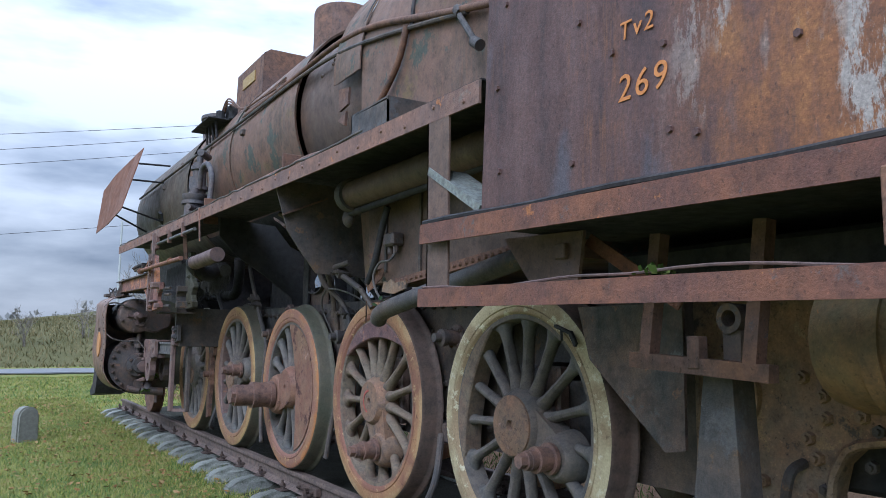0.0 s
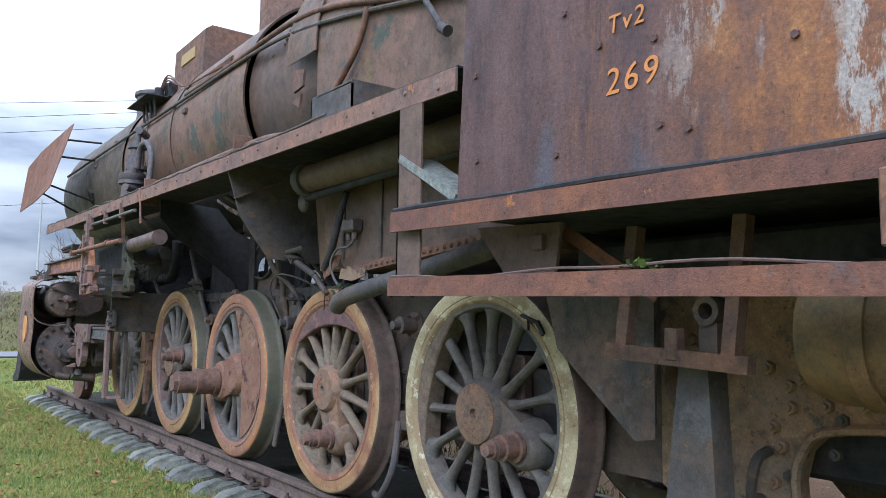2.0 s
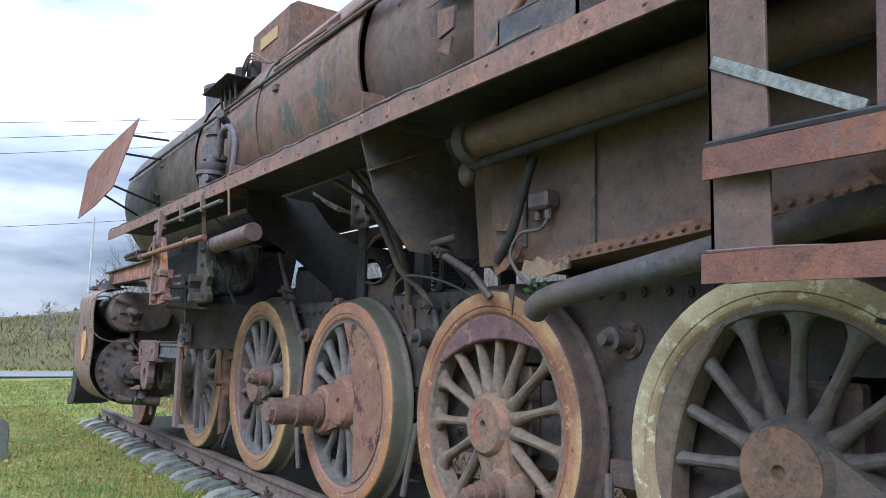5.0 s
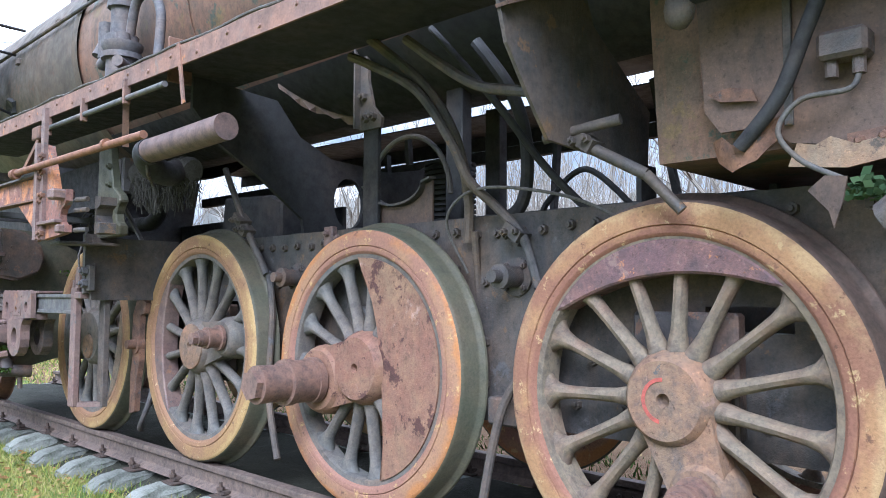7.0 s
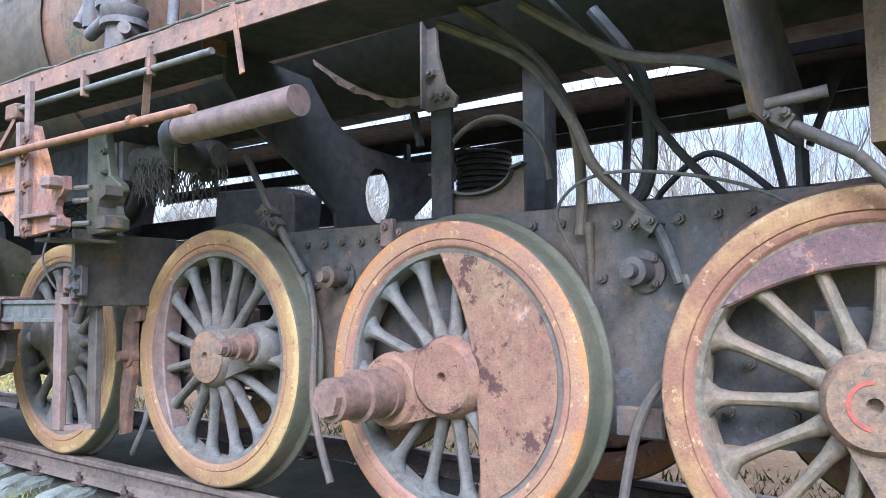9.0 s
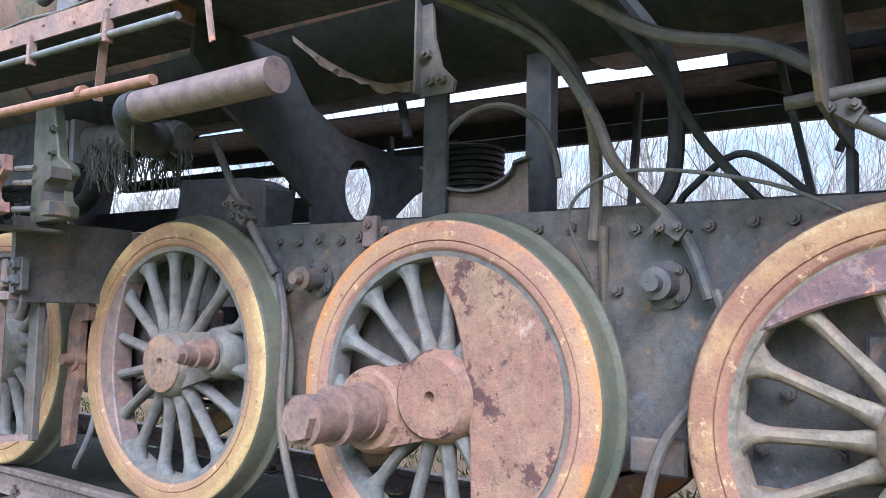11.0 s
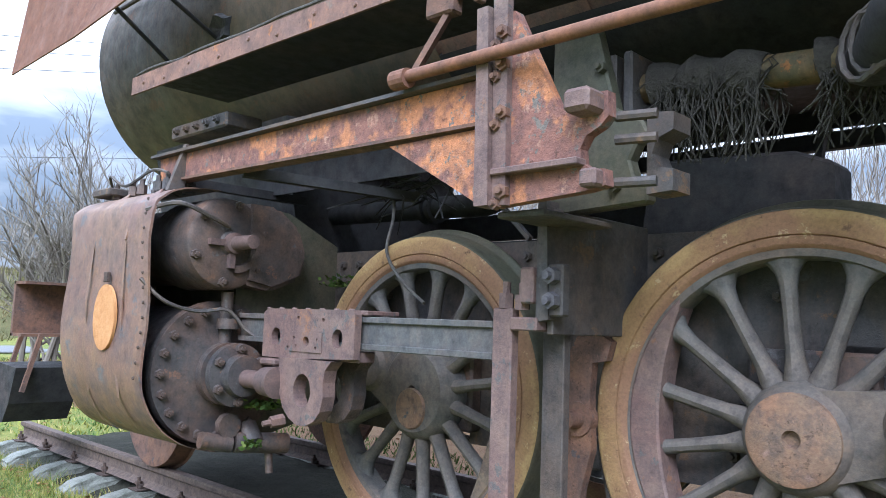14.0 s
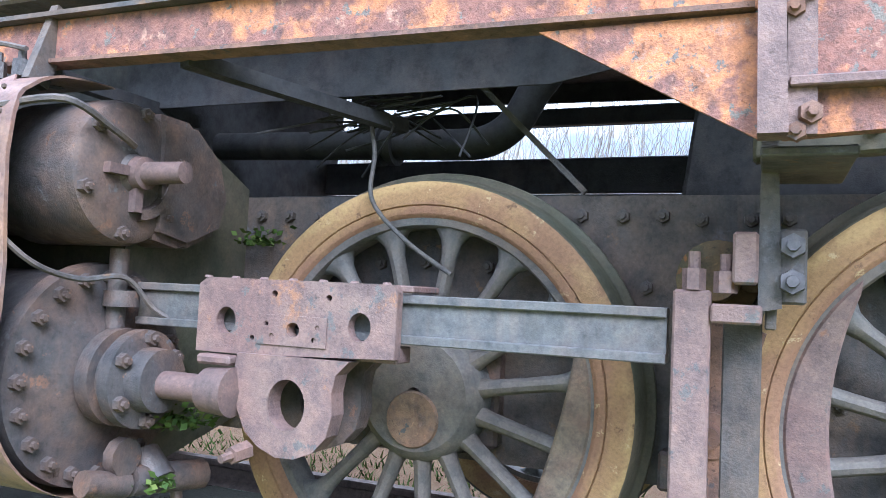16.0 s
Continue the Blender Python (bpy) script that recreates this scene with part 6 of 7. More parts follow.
pipe("loose_wire", [(-0.75, 6.92, 1.72), (-0.80, 6.86, 1.55), (-0.86, 6.83, 1.38), (-0.9, 6.68, 1.24), (-0.92, 6.5, 1.13)], 0.008, M_WIRE, "drooping loose cable end")
strut = bmesh.new()
bar(strut, (-0.62, 6.15, 1.43), (-0.66, 6.62, 1.9), 0.03, 0.02)
part("loose_strut", strut, M_FRAME, loco)

# ---- firebox side, ashpan and injector pipes ----
ch_ = bmesh.new()
slab(ch_, [(-1.49, 2.22), (-1.38, 1.87), (-1.27, 1.72), (-1.16, 1.585), (-0.90, 1.572), (-0.50, 1.575), (-0.48, 1.80), (-0.72, 1.95), (-0.88, 2.05), (-0.96, 2.22)], "y", 1.89, 1.905)
ch_o = part("chute_plate", ch_, M_FRAME, loco, "sloping dark bracket plate under the running board")
cpo = bmesh.new()
box(cpo, (-0.56, 1.885, 1.42), (-0.44, 1.91, 1.58), 0.003)
part("foot", cpo, M_BLACK, ch_o)
cst = bmesh.new()
bar(cst, (-1.42, 1.88, 1.98), (-1.10, 1.88, 2.12), 0.012, 0.05, (0, 1, 0))
part("bracket_strip", cst, M_RUST, ch_o)
fr = bmesh.new()
slab(fr, [(1.45, 2.10), (0.30, 2.10), (-0.6, 2.10), (-0.6, 1.58), (0.0, 1.545), (0.98, 1.47), (1.16, 1.50), (1.23, 1.56), (1.37, 1.56), (1.42, 1.63)], "x", -0.975, -0.96)
fs = part("firebox_side", fr, M_BARE, loco, "rust-brown firebox side sheet with a torn lower edge")
ri = bmesh.new()
bar(ri, (-0.985, 1.0, 1.475), (-0.985, -0.6, 1.60), 0.03, 0.05)
part("foundation_ring", ri, M_RUST, fs)
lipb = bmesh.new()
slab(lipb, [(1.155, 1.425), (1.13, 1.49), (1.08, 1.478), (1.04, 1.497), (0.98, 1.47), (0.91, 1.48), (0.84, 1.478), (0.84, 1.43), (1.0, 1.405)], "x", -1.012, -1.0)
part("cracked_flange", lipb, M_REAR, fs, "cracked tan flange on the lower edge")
rv2 = bmesh.new()
rod(rv2, (0, 0, 0), (-0.014, 0, 0), 0.016, 0.009, 7)
q0 = None
for k in range(26):
    y = 0.97 - 0.06 * k
    p = (-1.0, y, 1.475 + (1.0 - y) * 0.078)
    q0 = part("rivet", rv2, M_RUST, fs, loc=p) if q0 is None else again(q0, p) and q0
jb = bmesh.new()
box(jb, (-1.06, 0.93, 1.70), (-0.975, 1.06, 1.78), 0.012)
for y in (0.96, 1.03):
    rod(jb, (-1.02, y, 1.70), (-1.02, y, 1.655), 0.018, seg=10)
part("junction_box", jb, M_GREASE, fs, "dark junction box with two cable glands")
pipe("junction_cable", [(-1.02, 0.96, 1.66), (-1.05, 0.98, 1.61), (-1.06, 1.10, 1.60), (-1.07, 1.16, 1.52), (-1.08, 1.10, 1.43), (-1.1, 0.98, 1.36)], 0.008, M_WIRE, "grey cable")
tn = bmesh.new()
curl = [(1.39, 1.53), (1.34, 1.533), (1.30, 1.50), (1.235, 1.564), (1.17, 1.578), (1.185, 1.51), (1.237, 1.451), (1.31, 1.423), (1.364, 1.461)]
slab(tn, curl, "x", -1.056, -1.05)
bmesh.ops.subdivide_edges(tn, edges=tn.edges[:], cuts=2)
for v in tn.verts:
    v.co.x += 6.0 * (v.co.y - 1.28) ** 2 + 0.25 * max(0.0, 1.50 - v.co.z)
slab(tn, [(1.40, 1.68), (1.33, 1.69), (1.26, 1.672), (1.245, 1.634), (1.36, 1.65)], "x", -1.0, -0.994)
part("torn_sheet", tn, M_RUST, loco, "curled torn metal sheet")
pipe("rubber_strap", [(-1.05, 1.02, 1.95), (-1.06, 1.08, 1.80), (-1.06, 1.16, 1.62), (-1.05, 1.28, 1.49)], 0.022, M_BLACK, "black rubber hose")
pipe("injector_pipe", [(-1.18, 0.86, 1.24), (-1.20, 0.72, 1.295), (-1.20, 0.1, 1.39), (-1.2, -0.9, 1.54)], 0.05, M_FRAME, "dark sloping pipe", 4, 16)
js = bmesh.new()
slab(js, [(1.05, 1.33), (1.0, 1.361), (0.936, 1.35), (0.95, 1.29), (0.976, 1.225), (0.99, 1.27)], "x", -1.205, -1.197)
for v in js.verts:
    v.co.x += 0.5 * (v.co.y - 0.98)
part("torn_bracket", js, M_BARE, loco, "bent torn bracket at the pipe end")
pipe("reach_shaft", [(-1.133, 1.40, 1.948), (-1.13, -0.9, 1.99)], 0.024, M_BLACK, "black reach rod to the cab", 0, 12)
pipe("delivery_pipe", [(-1.15, 1.32, 2.06), (-1.15, 0.4, 2.06), (-1.15, -0.8, 2.06)], 0.088, M_BARE, "thick dark pipe under the running board", 3, 18)
kn = bmesh.new()
bmesh.ops.create_icosphere(kn, subdivisions=2, radius=0.05, matrix=Matrix.Translation((-1.133, 1.42, 1.92)) @ Matrix.Diagonal((0.8, 1, 1.3, 1)))
rod(kn, (-1.15, 1.30, 2.06), (-1.15, 1.38, 2.06), 0.11, seg=14)
part("rod_joint", kn, M_FRAME, loco, "", True)
for y, z0_, z1_ in ((1.16, 1.55, 1.98), (0.72, 1.5, 2.1)):
    hb = bmesh.new()
    box(hb, (-0.99, y - 0.012, z0_), (-0.976, y + 0.012, z1_), 0.002)
    part("hanger_strip", hb, M_FRAME, fs)

# ---- fittings on the boiler ----
pipe("boiler_pipe", [(-0.92, 4.6, 3.42), (-0.93, 3.4, 3.40), (-0.94, 2.2, 3.40), (-0.97, 1.4, 3.28), (-1.0, 0.4, 3.0), (-1.02, -0.7, 2.72)], 0.022, M_RUST, "long pipe along the boiler", 5, 10)
pipe("boiler_pipe", [(-0.98, 10.0, 3.36), (-0.97, 7.0, 3.36), (-0.95, 4.4, 3.36), (-0.95, 2.6, 3.34), (-0.98, 1.5, 3.2), (-1.0, 0.2, 2.93)], 0.016, M_FRAME, "handrail pipe along the boiler", 5, 8)
pipe("drop_pipe", [(-1.0, 0.9, 3.10), (-1.0, 1.02, 2.88), (-1.03, 1.26, 2.64), (-1.12, 1.30, 2.45), (-1.25, 1.25, 2.28)], 0.022, M_RUST, "bent drop pipe")
pipe("deck_pipe", [(-1.25, 5.0, 2.42), (-1.25, 4.2, 2.42), (-1.25, 2.3, 2.40), (-1.25, 1.7, 2.38), (-1.15, 1.42, 2.36)], 0.032, M_RUST, "brown pipe above the running board", 4, 12)
pipe("deck_pipe", [(-1.33, 5.0, 2.37), (-1.33, 3.0, 2.34), (-1.33, 1.6, 2.30), (-1.3, 1.4, 2.27)], 0.026, M_RUST, "brown pipe above the running board", 4, 12)
for y in (2.1, 4.3):
    ps = bmesh.new()
    box(ps, (-1.36, y, 2.22), (-1.22, y + 0.02, 2.47), 0.004)
    part("pipe_clip", ps, M_RUST, loco)
vv = bmesh.new()
z0 = board_z(5.2)
turned(vv, [(z0, 0.10), (z0 + 0.22, 0.095), (z0 + 0.225, 0.125), (z0 + 0.26, 0.125), (z0 + 0.262, 0.10), (z0 + 0.30, 0.125), (z0 + 0.33, 0.125), (z0 + 0.335, 0.05), (z0 + 0.40, 0.045), (z0 + 0.40, 0.0)], (-1.26, 5.15, 0), 24, axis="z")
rod(vv, (-1.26, 5.08, z0 + 0.17), (-1.36, 4.98, z0 + 0.17), 0.035, seg=12)
valve = part("feed_valve", vv, M_BLUEGREY, loco, "blue-grey flanged valve on the running board", True)
for p, q, r in (((-1.14, 5.45, 2.65), (-1.14, 5.45, 3.06), 0.075), ((-1.14, 5.45, 2.75), (-1.14, 5.45, 2.79), 0.11), ((-1.14, 5.45, 2.98), (-1.14, 5.45, 3.02), 0.10), ((-1.14, 5.72, 2.7), (-1.14, 5.72, 2.95), 0.05), ((-1.0, 5.7, 2.72), (-1.18, 5.5, 2.72), 0.045), ((-1.14, 5.45, 3.06), (-1.14, 5.45, 3.14), 0.035), ((-1.2, 5.2, 3.13), (-1.04, 5.5, 3.15), 0.04), ((-1.2, 5.62, 2.62), (-1.22, 5.4, 2.66), 0.04), ((-1.05, 5.9, 2.95), (-1.15, 5.86, 2.75), 0.03)):
    v2 = bmesh.new()
    rod(v2, p, q, r, seg=12)
    part("check_valve_piece", v2, M_BLUEGREY, valve, "", True)
pipe("feed_pipe", [(-1.2, 5.18, 2.72), (-1.2, 5.1, 2.92), (-1.18, 4.95, 2.95), (-1.16, 4.84, 2.8), (-1.18, 4.82, 2.5)], 0.03, M_BLUEGREY, "bent grey feed pipe")
pf = bmesh.new()
box(pf, (-1.06, 5.5, 3.62), (-0.70, 6.3, 3.635), 0.003)
for y in (5.6, 5.75, 5.9, 6.02):
    rod(pf, (-0.95, y, 3.62), (-0.93, y, 3.42), 0.014, seg=8)
for x, y, h, r in ((-0.9, 5.6, 0.10, 0.05), (-0.85, 5.75, 0.14, 0.04), (-0.8, 5.62, 0.18, 0.03), (-0.92, 5.85, 0.08, 0.04), (-0.78, 5.5, 0.16, 0.05)):
    rod(pf, (x, y, 3.635), (x, y, 3.635 + h), r, seg=10)
part("lubricator_shelf", pf, M_BLACK, loco, "black shelf carrying small lubricators")
for k in range(3):
    pipe("lubricator_pipe", [(-0.85, 5.6 + 0.08 * k, 3.72), (-0.87, 5.4, 3.78 + 0.03 * k), (-0.85, 4.9, 3.60), (-0.88, 4.2, 3.52), (-0.9, 3.4, 3.5 - 0.02 * k)], 0.010, M_RUST, "thin oil pipe", 5, 6)
bx = bmesh.new()
slab(bx, [(0.40, 2.235), (0.87, 2.24), (0.87, 2.43), (0.40, 2.42)], "x", -1.38, -1.37)
for y in (0.40, 0.86):
    box(bx, (-1.38, y, 2.235), (-1.1, y + 0.01, 2.43))
box(bx, (-1.38, 0.40, 2.43), (-1.1, 0.87, 2.44))
part("tool_box", bx, M_FRAME, loco, "open sheet-metal box on the running board")
fp2 = bmesh.new()
slab(fp2, [(1.90, 2.95), (1.72, 2.92), (1.74, 2.80), (1.88, 2.78)], "x", -1.02, -1.0)
slab(fp2, [(1.86, 2.70), (1.72, 2.74), (1.74, 2.64)], "x", -1.04, -1.02)
part("loose_sheet", fp2, M_RUST, loco, "bent loose sheet flaps")
hn = bmesh.new()
rod(hn, (-1.02, 0.25, 2.92), (-1.05, 0.02, 2.66), 0.018, seg=8)
rod(hn, (-1.0, 0.30, 2.98), (-1.0, 0.26, 2.94), 0.035, seg=10)
rod(hn, (-1.05, 0.06, 2.70), (-1.05, 0.0, 2.66), 0.032, seg=10)
part("stay_rod", hn, M_FRAME, loco, "", True)
for y, a in ((4.45, 172), (4.75, 150), (3.5, 160), (7.3, 160), (8.2, 170)):
    cb2 = bmesh.new()
    c = Vector((0.97 * math.cos(radians(a)), y, AX_Z + 0.97 * math.sin(radians(a))))
    box(cb2, c - Vector((0.03, 0.04, 0.03)), c + Vector((0.03, 0.04, 0.03)), 0.008)
    part("small_lug", cb2, M_FRAME, loco)

shole = bmesh.new()
rh = random.Random(4)
ring_o = [(8.40 + 0.13 * (1 + rh.uniform(-0.3, 0.3)) * math.cos(2 * math.pi * k / 14), 194 + 5.5 * (1 + rh.uniform(-0.35, 0.3)) * math.sin(2 * math.pi * k / 14)) for k in range(14)]
def on_shell(y, a, r):
    return Vector((r * math.cos(radians(a)), y, AX_Z + r * math.sin(radians(a))))
outer_v = [shole.verts.new(on_shell(y, a, 0.974)) for y, a in ring_o]
lip_v = [shole.verts.new(on_shell(8.40 + (y - 8.40) * 0.8, 194 + (a - 194) * 0.8, 0.99 + rh.uniform(0, 0.02))) for y, a in ring_o]
deep = shole.verts.new(on_shell(8.40, 194, 0.976))
for k in range(14):
    j = (k + 1) % 14
    shole.faces.new((outer_v[k], outer_v[j], lip_v[j], lip_v[k]))
    shole.faces.new((lip_v[k], lip_v[j], deep))
part("rust_hole", shole, M_BLACK, boiler, "ragged black rust hole in the smokebox side")

# ---- smoke deflector ----
df = bmesh.new()
outl = [(7.92, 2.84), (8.0, 3.15), (8.05, 3.45), (8.13, 3.78), (8.6, 3.76), (9.6, 3.62), (10.3, 3.48), (10.35, 2.78), (9.2, 2.80)]
slab(df, outl, "x", -1.56, -1.548)
for v in df.verts:
    v.co.x += max(0.0, v.co.z - 2.84) * (0.30 - 0.085 * max(0.0, v.co.y - 8.1)) + 0.015 * math.sin(v.co.y * 3)
defl = part("smoke_deflector", df, M_DEFL, loco, "orange-rusted smoke deflector plate on thin struts")
for y, z, zz in ((8.15, 3.55, 3.62), (8.1, 3.30, 3.35), (8.2, 2.92, 2.80), (8.6, 2.86, 2.62)):
    ds = bmesh.new()
    rod(ds, (-1.55 + (z - 2.84) * 0.30, y, z), (-0.86 if zz > 3.5 else -0.95, y + 0.25, zz), 0.014, seg=8)
    part("strut", ds, M_BLACK, defl)
# front end
fd = bmesh.new()
slab(fd, [(8.3, 2.20), (8.34, 2.24), (9.6, 1.72), (9.6, 1.68)], "x", -0.6, 0.6)
part("front_apron", fd, M_BLACK, loco)
sd3 = bmesh.new()
slab(sd3, [(-0.62, 1.42), (-0.75, 2.25), (0.75, 2.25), (0.62, 1.42)], "y", 7.9, 9.6)
part("smokebox_saddle", sd3, M_BLACK, loco, "black smokebox saddle")
hw = bmesh.new()
box(hw, (-1.32, 7.6, 2.02), (-1.10, 8.2, 2.10), 0.01)
for k in range(5):
    bolt_mesh(hw, (-1.32, 7.68 + 0.11 * k, 2.06), (-1, 0, 0), 0.02, 0.02)
part("apron_bracket", hw, M_FRAME, loco)
bfm = bmesh.new()
slab(bfm, [(-1.42, 0.84), (-1.42, 1.24), (1.42, 1.24), (1.42, 0.84)], "y", 10.30, 10.34)
box(bfm, (-1.42, 10.1, 1.22), (1.42, 10.34, 1.24))
box(bfm, (-1.42, 10.1, 0.84), (1.42, 10.34, 0.86))
bfo = part("buffer_beam", bfm, M_RUST, loco, "rusty front buffer beam")
bu = bmesh.new()
turned(bu, [(10.34, 0.12), (10.5, 0.12), (10.52, 0.09), (10.72, 0.09), (10.73, 0.22), (10.77, 0.21), (10.78, 0.0)], (-0.875, 0, 1.05), 24, axis="y")
b1_ = part("buffer", bu, M_OLIVE, bfo, "round buffer", True)
again(b1_, (1.75, 0, 0))
pg = bmesh.new()
slab(pg, [(10.05, 0.62), (10.15, 0.36), (10.25, 0.22), (10.75, 0.16), (10.80, 0.24), (10.55, 0.36), (10.45, 0.64)], "x", -1.45, -1.0)
part("rail_guard", pg, M_BLACK, loco, "black sheet guard in front of the wheels")
for y in (10.05, 10.45):
    bs2 = bmesh.new()
    bar(bs2, (-1.30, y, 0.86), (-1.40, y, 0.45), 0.03, 0.03, (0, 1, 0))
    part("guard_hanger", bs2, M_RUST, loco)
for x in (-0.5, 0.5):
    lw = bmesh.new()
    turned(lw, [(-0.06, 0.0), (-0.06, 0.12), (-0.05, 0.36), (-0.06, 0.38), (-0.06, 0.42), (0.06, 0.43), (0.07, 0.45), (0.07, 0.36), (0.07, 0.0)], (x * 1.52, 9.2, 0.425), 40)
    part("leading_wheel", lw, M_RUST, loco, "small leading wheel", True)
# hanging bars under the boiler
for y0_, z0_, y1_, z1_, x_ in ((4.05, 2.12, 4.0, 1.92, -0.1), (3.95, 2.1, 3.93, 1.9, 0.1), (2.25, 2.15, 2.1, 1.42, 0.2), (1.9, 2.1, 2.05, 1.75, 0.4), (2.9, 2.1, 2.95, 1.42, 0.3), (1.55, 2.0, 1.5, 1.42, -0.2), (4.6, 2.1, 4.55, 1.42, 0.5), (5.2, 2.1, 5.3, 1.42, 0.3)):
    hb = bmesh.new()
    bar(hb, (x_, y0_, z0_), (x_, y1_, z1_), 0.04, 0.03, (0, 1, 0))
    part("hanging_bar", hb, M_BLACK, loco)
# weeds growing on the machine
def tuft(c, n, size, mat, seed, parent, label):
    bm = bmesh.new()
    rr = random.Random(seed)
    for k in range(n):
        p = Vector(c) + Vector((rr.gauss(0, size), rr.gauss(0, size), abs(rr.gauss(0, size * 0.6))))
        a, s = rr.uniform(0, 6.28), rr.uniform(0.010, 0.022)
        d = Vector((math.cos(a), math.sin(a), rr.uniform(-0.2, 0.9))).normalized() * s * 1.8
        e = d.cross(Vector((rr.random(), rr.random(), rr.random()))).normalized() * s * 0.6
        vs = [bm.verts.new(p), bm.verts.new(p + d * 0.5 + e), bm.verts.new(p + d), bm.verts.new(p + d * 0.5 - e)]
        bm.faces.new(vs)
    o = part("weed", bm, mat, parent, label)
    return tagged(o, kind="stuff")


tuft((-1.07, 0.92, 1.31), 130, 0.035, M_FERN, 1, loco, "small green weed growing on the rusty step")
tuft((-1.18, 7.30, 0.60), 160, 0.045, M_MOSS, 2, loco, "moss on the cylinder")
tuft((-1.25, 7.32, 0.42), 60, 0.03, M_MOSS, 3, loco, "moss on the drain cock")
tuft((-0.66, 7.42, 1.22), 120, 0.05, M_MOSS, 5, loco, "moss on the frame")
tuft((-1.5, -1.6, 1.325), 50, 0.02, M_MOSS, 6, loco, "moss on the step beam")


# ---------------- ground and surroundings ----------------
def ground_height(x, y):
    """Flat round the track, rising to a grassy bank ahead and behind the engine."""
    d1 = max(0.0, y - 36.0)
    bank = (2.2 + 1.6 / (1 + math.exp(-(x - 1.0) / 3.0))) * (1 - math.exp(-d1 / 13.0))
    d2 = max(0.0, x - 5.0)
    return -0.27 + bank + 0.9 * (1 - math.exp(-d2 / 6.0)) * (1 if y > -30 else 0.5)


def spread(u):
    return 420.0 * u * abs(u) ** 1.6


gb = bmesh.new()
N = 150
cols = [[None] * (N + 1) for _ in range(N + 1)]
for i in range(N + 1):
    for j in range(N + 1):
        x, y = spread(2 * i / N - 1), spread(2 * j / N - 1) + 6.0
        z = ground_height(x, y) + 0.035 * noise.noise(Vector((x * 0.7, y * 0.7, 0)))
        if abs(x) < 1.0 and -15 < y < 12:
            z = min(z, -0.29)
        cols[i][j] = gb.verts.new((x, y, z))
for i in range(N):
    for j in range(N):
        gb.faces.new((cols[i][j], cols[i + 1][j], cols[i + 1][j + 1], cols[i][j + 1]))
ground = part("ground", gb, M_SOIL, None, smooth=True)
tagged(ground, "short green turf with moss and fallen leaves", "ground", "", "structure")
ground.data.materials.append(M_HILL)
ground.data.materials.append(M_LEAFBED)
for p in ground.data.polygons:
    if p.center.y > 35:
        p.material_index = 1
    elif p.center.x > 0.9 and p.center.y < 25:
        p.material_index = 2

bed = bmesh.new()
bmesh.ops.create_grid(bed, x_segments=16, y_segments=160, size=0.5, matrix=Matrix.Translation((0, -1.0, -0.232)) @ Matrix.Diagonal((2.05, 25.5, 1, 1)))
for v in bed.verts:
    v.co.z += 0.03 * noise.noise(v.co * 6) - 0.05 * max(0, abs(v.co.x) - 0.8) / 0.2
    if abs(v.co.x) < 0.66:
        v.co.z += 0.085
bedo = part("track_bed", bed, M_BALLAST, None, smooth=True)
tagged(bedo, "dark overgrown ballast between the sleepers", "track bed", "", "structure")

rdm = bmesh.new()
slab(rdm, [(-60, 26.5), (60, 29.5), (60, 33.3), (-60, 30.3)], "z", -0.24, -0.20)
rd = part("road", rdm, M_ROAD, None)
tagged(rd, "narrow grey asphalt road crossing the grass", "road", "", "structure")

st = bmesh.new()
slab(st, [(-0.14, 0.0), (0.14, 0.0), (0.135, 0.36), (0.11, 0.43), (0.06, 0.47), (0.0, 0.485), (-0.06, 0.47), (-0.11, 0.43), (-0.135, 0.36)], "y", -0.09, 0.09)
bmesh.ops.bevel(st, geom=[e for e in st.edges if e.calc_face_angle(0) > 0.8], offset=0.02, segments=2, affect="EDGES")
sto = part("stone_marker", st, M_GRANITE, None, smooth=True)
sto.location = (-2.50, 8.5, -0.29)
sto.rotation_euler = (0, 0, radians(20))
tagged(sto, "small round-topped granite marker stone in the grass", "marker stone")


def grass(name, n, seed, region, mat, label, h0, h1, w):
    rr = random.Random(seed)
    verts, faces = [], []
    while len(faces) < n:
        x, y = region(rr)
        z = ground_height(x, y) + 0.035 * noise.noise(Vector((x * 0.7, y * 0.7, 0))) - 0.005
        a, h = rr.uniform(0, 6.28), rr.uniform(h0, h1)
        lean = Vector((rr.gauss(0, 0.5), rr.gauss(0, 0.5))) * h
        i = len(verts)
        dx, dy = math.cos(a) * w, math.sin(a) * w
        verts += [(x - dx, y - dy, z), (x + dx, y + dy, z), (x + lean.x, y + lean.y, z + h)]
        faces.append((i, i + 1, i + 2))
    me = bpy.data.meshes.new(name)
    me.from_pydata(verts, [], faces)
    me.materials.append(mat)
    return tagged(new(name, me), label, "grass", "", "stuff")


def near_strip(rr):
    while True:
        y = -1 + 17 * rr.random() ** 0.9
        x = -1.05 - 4.0 * rr.random() ** 1.5
        if x > -1.3 and rr.random() < 0.5:
            continue
        return x, y


def between(rr):
    return rr.uniform(-1.25, -0.85), rr.uniform(-2, 12)


def far_field(rr):
    return rr.uniform(-12, 8), rr.uniform(12, 26)


def bank_field(rr):
    return rr.uniform(-20, 25), rr.uniform(34, 60)


def under(rr):
    return rr.uniform(-0.7, 2.5), rr.uniform(-2, 12)


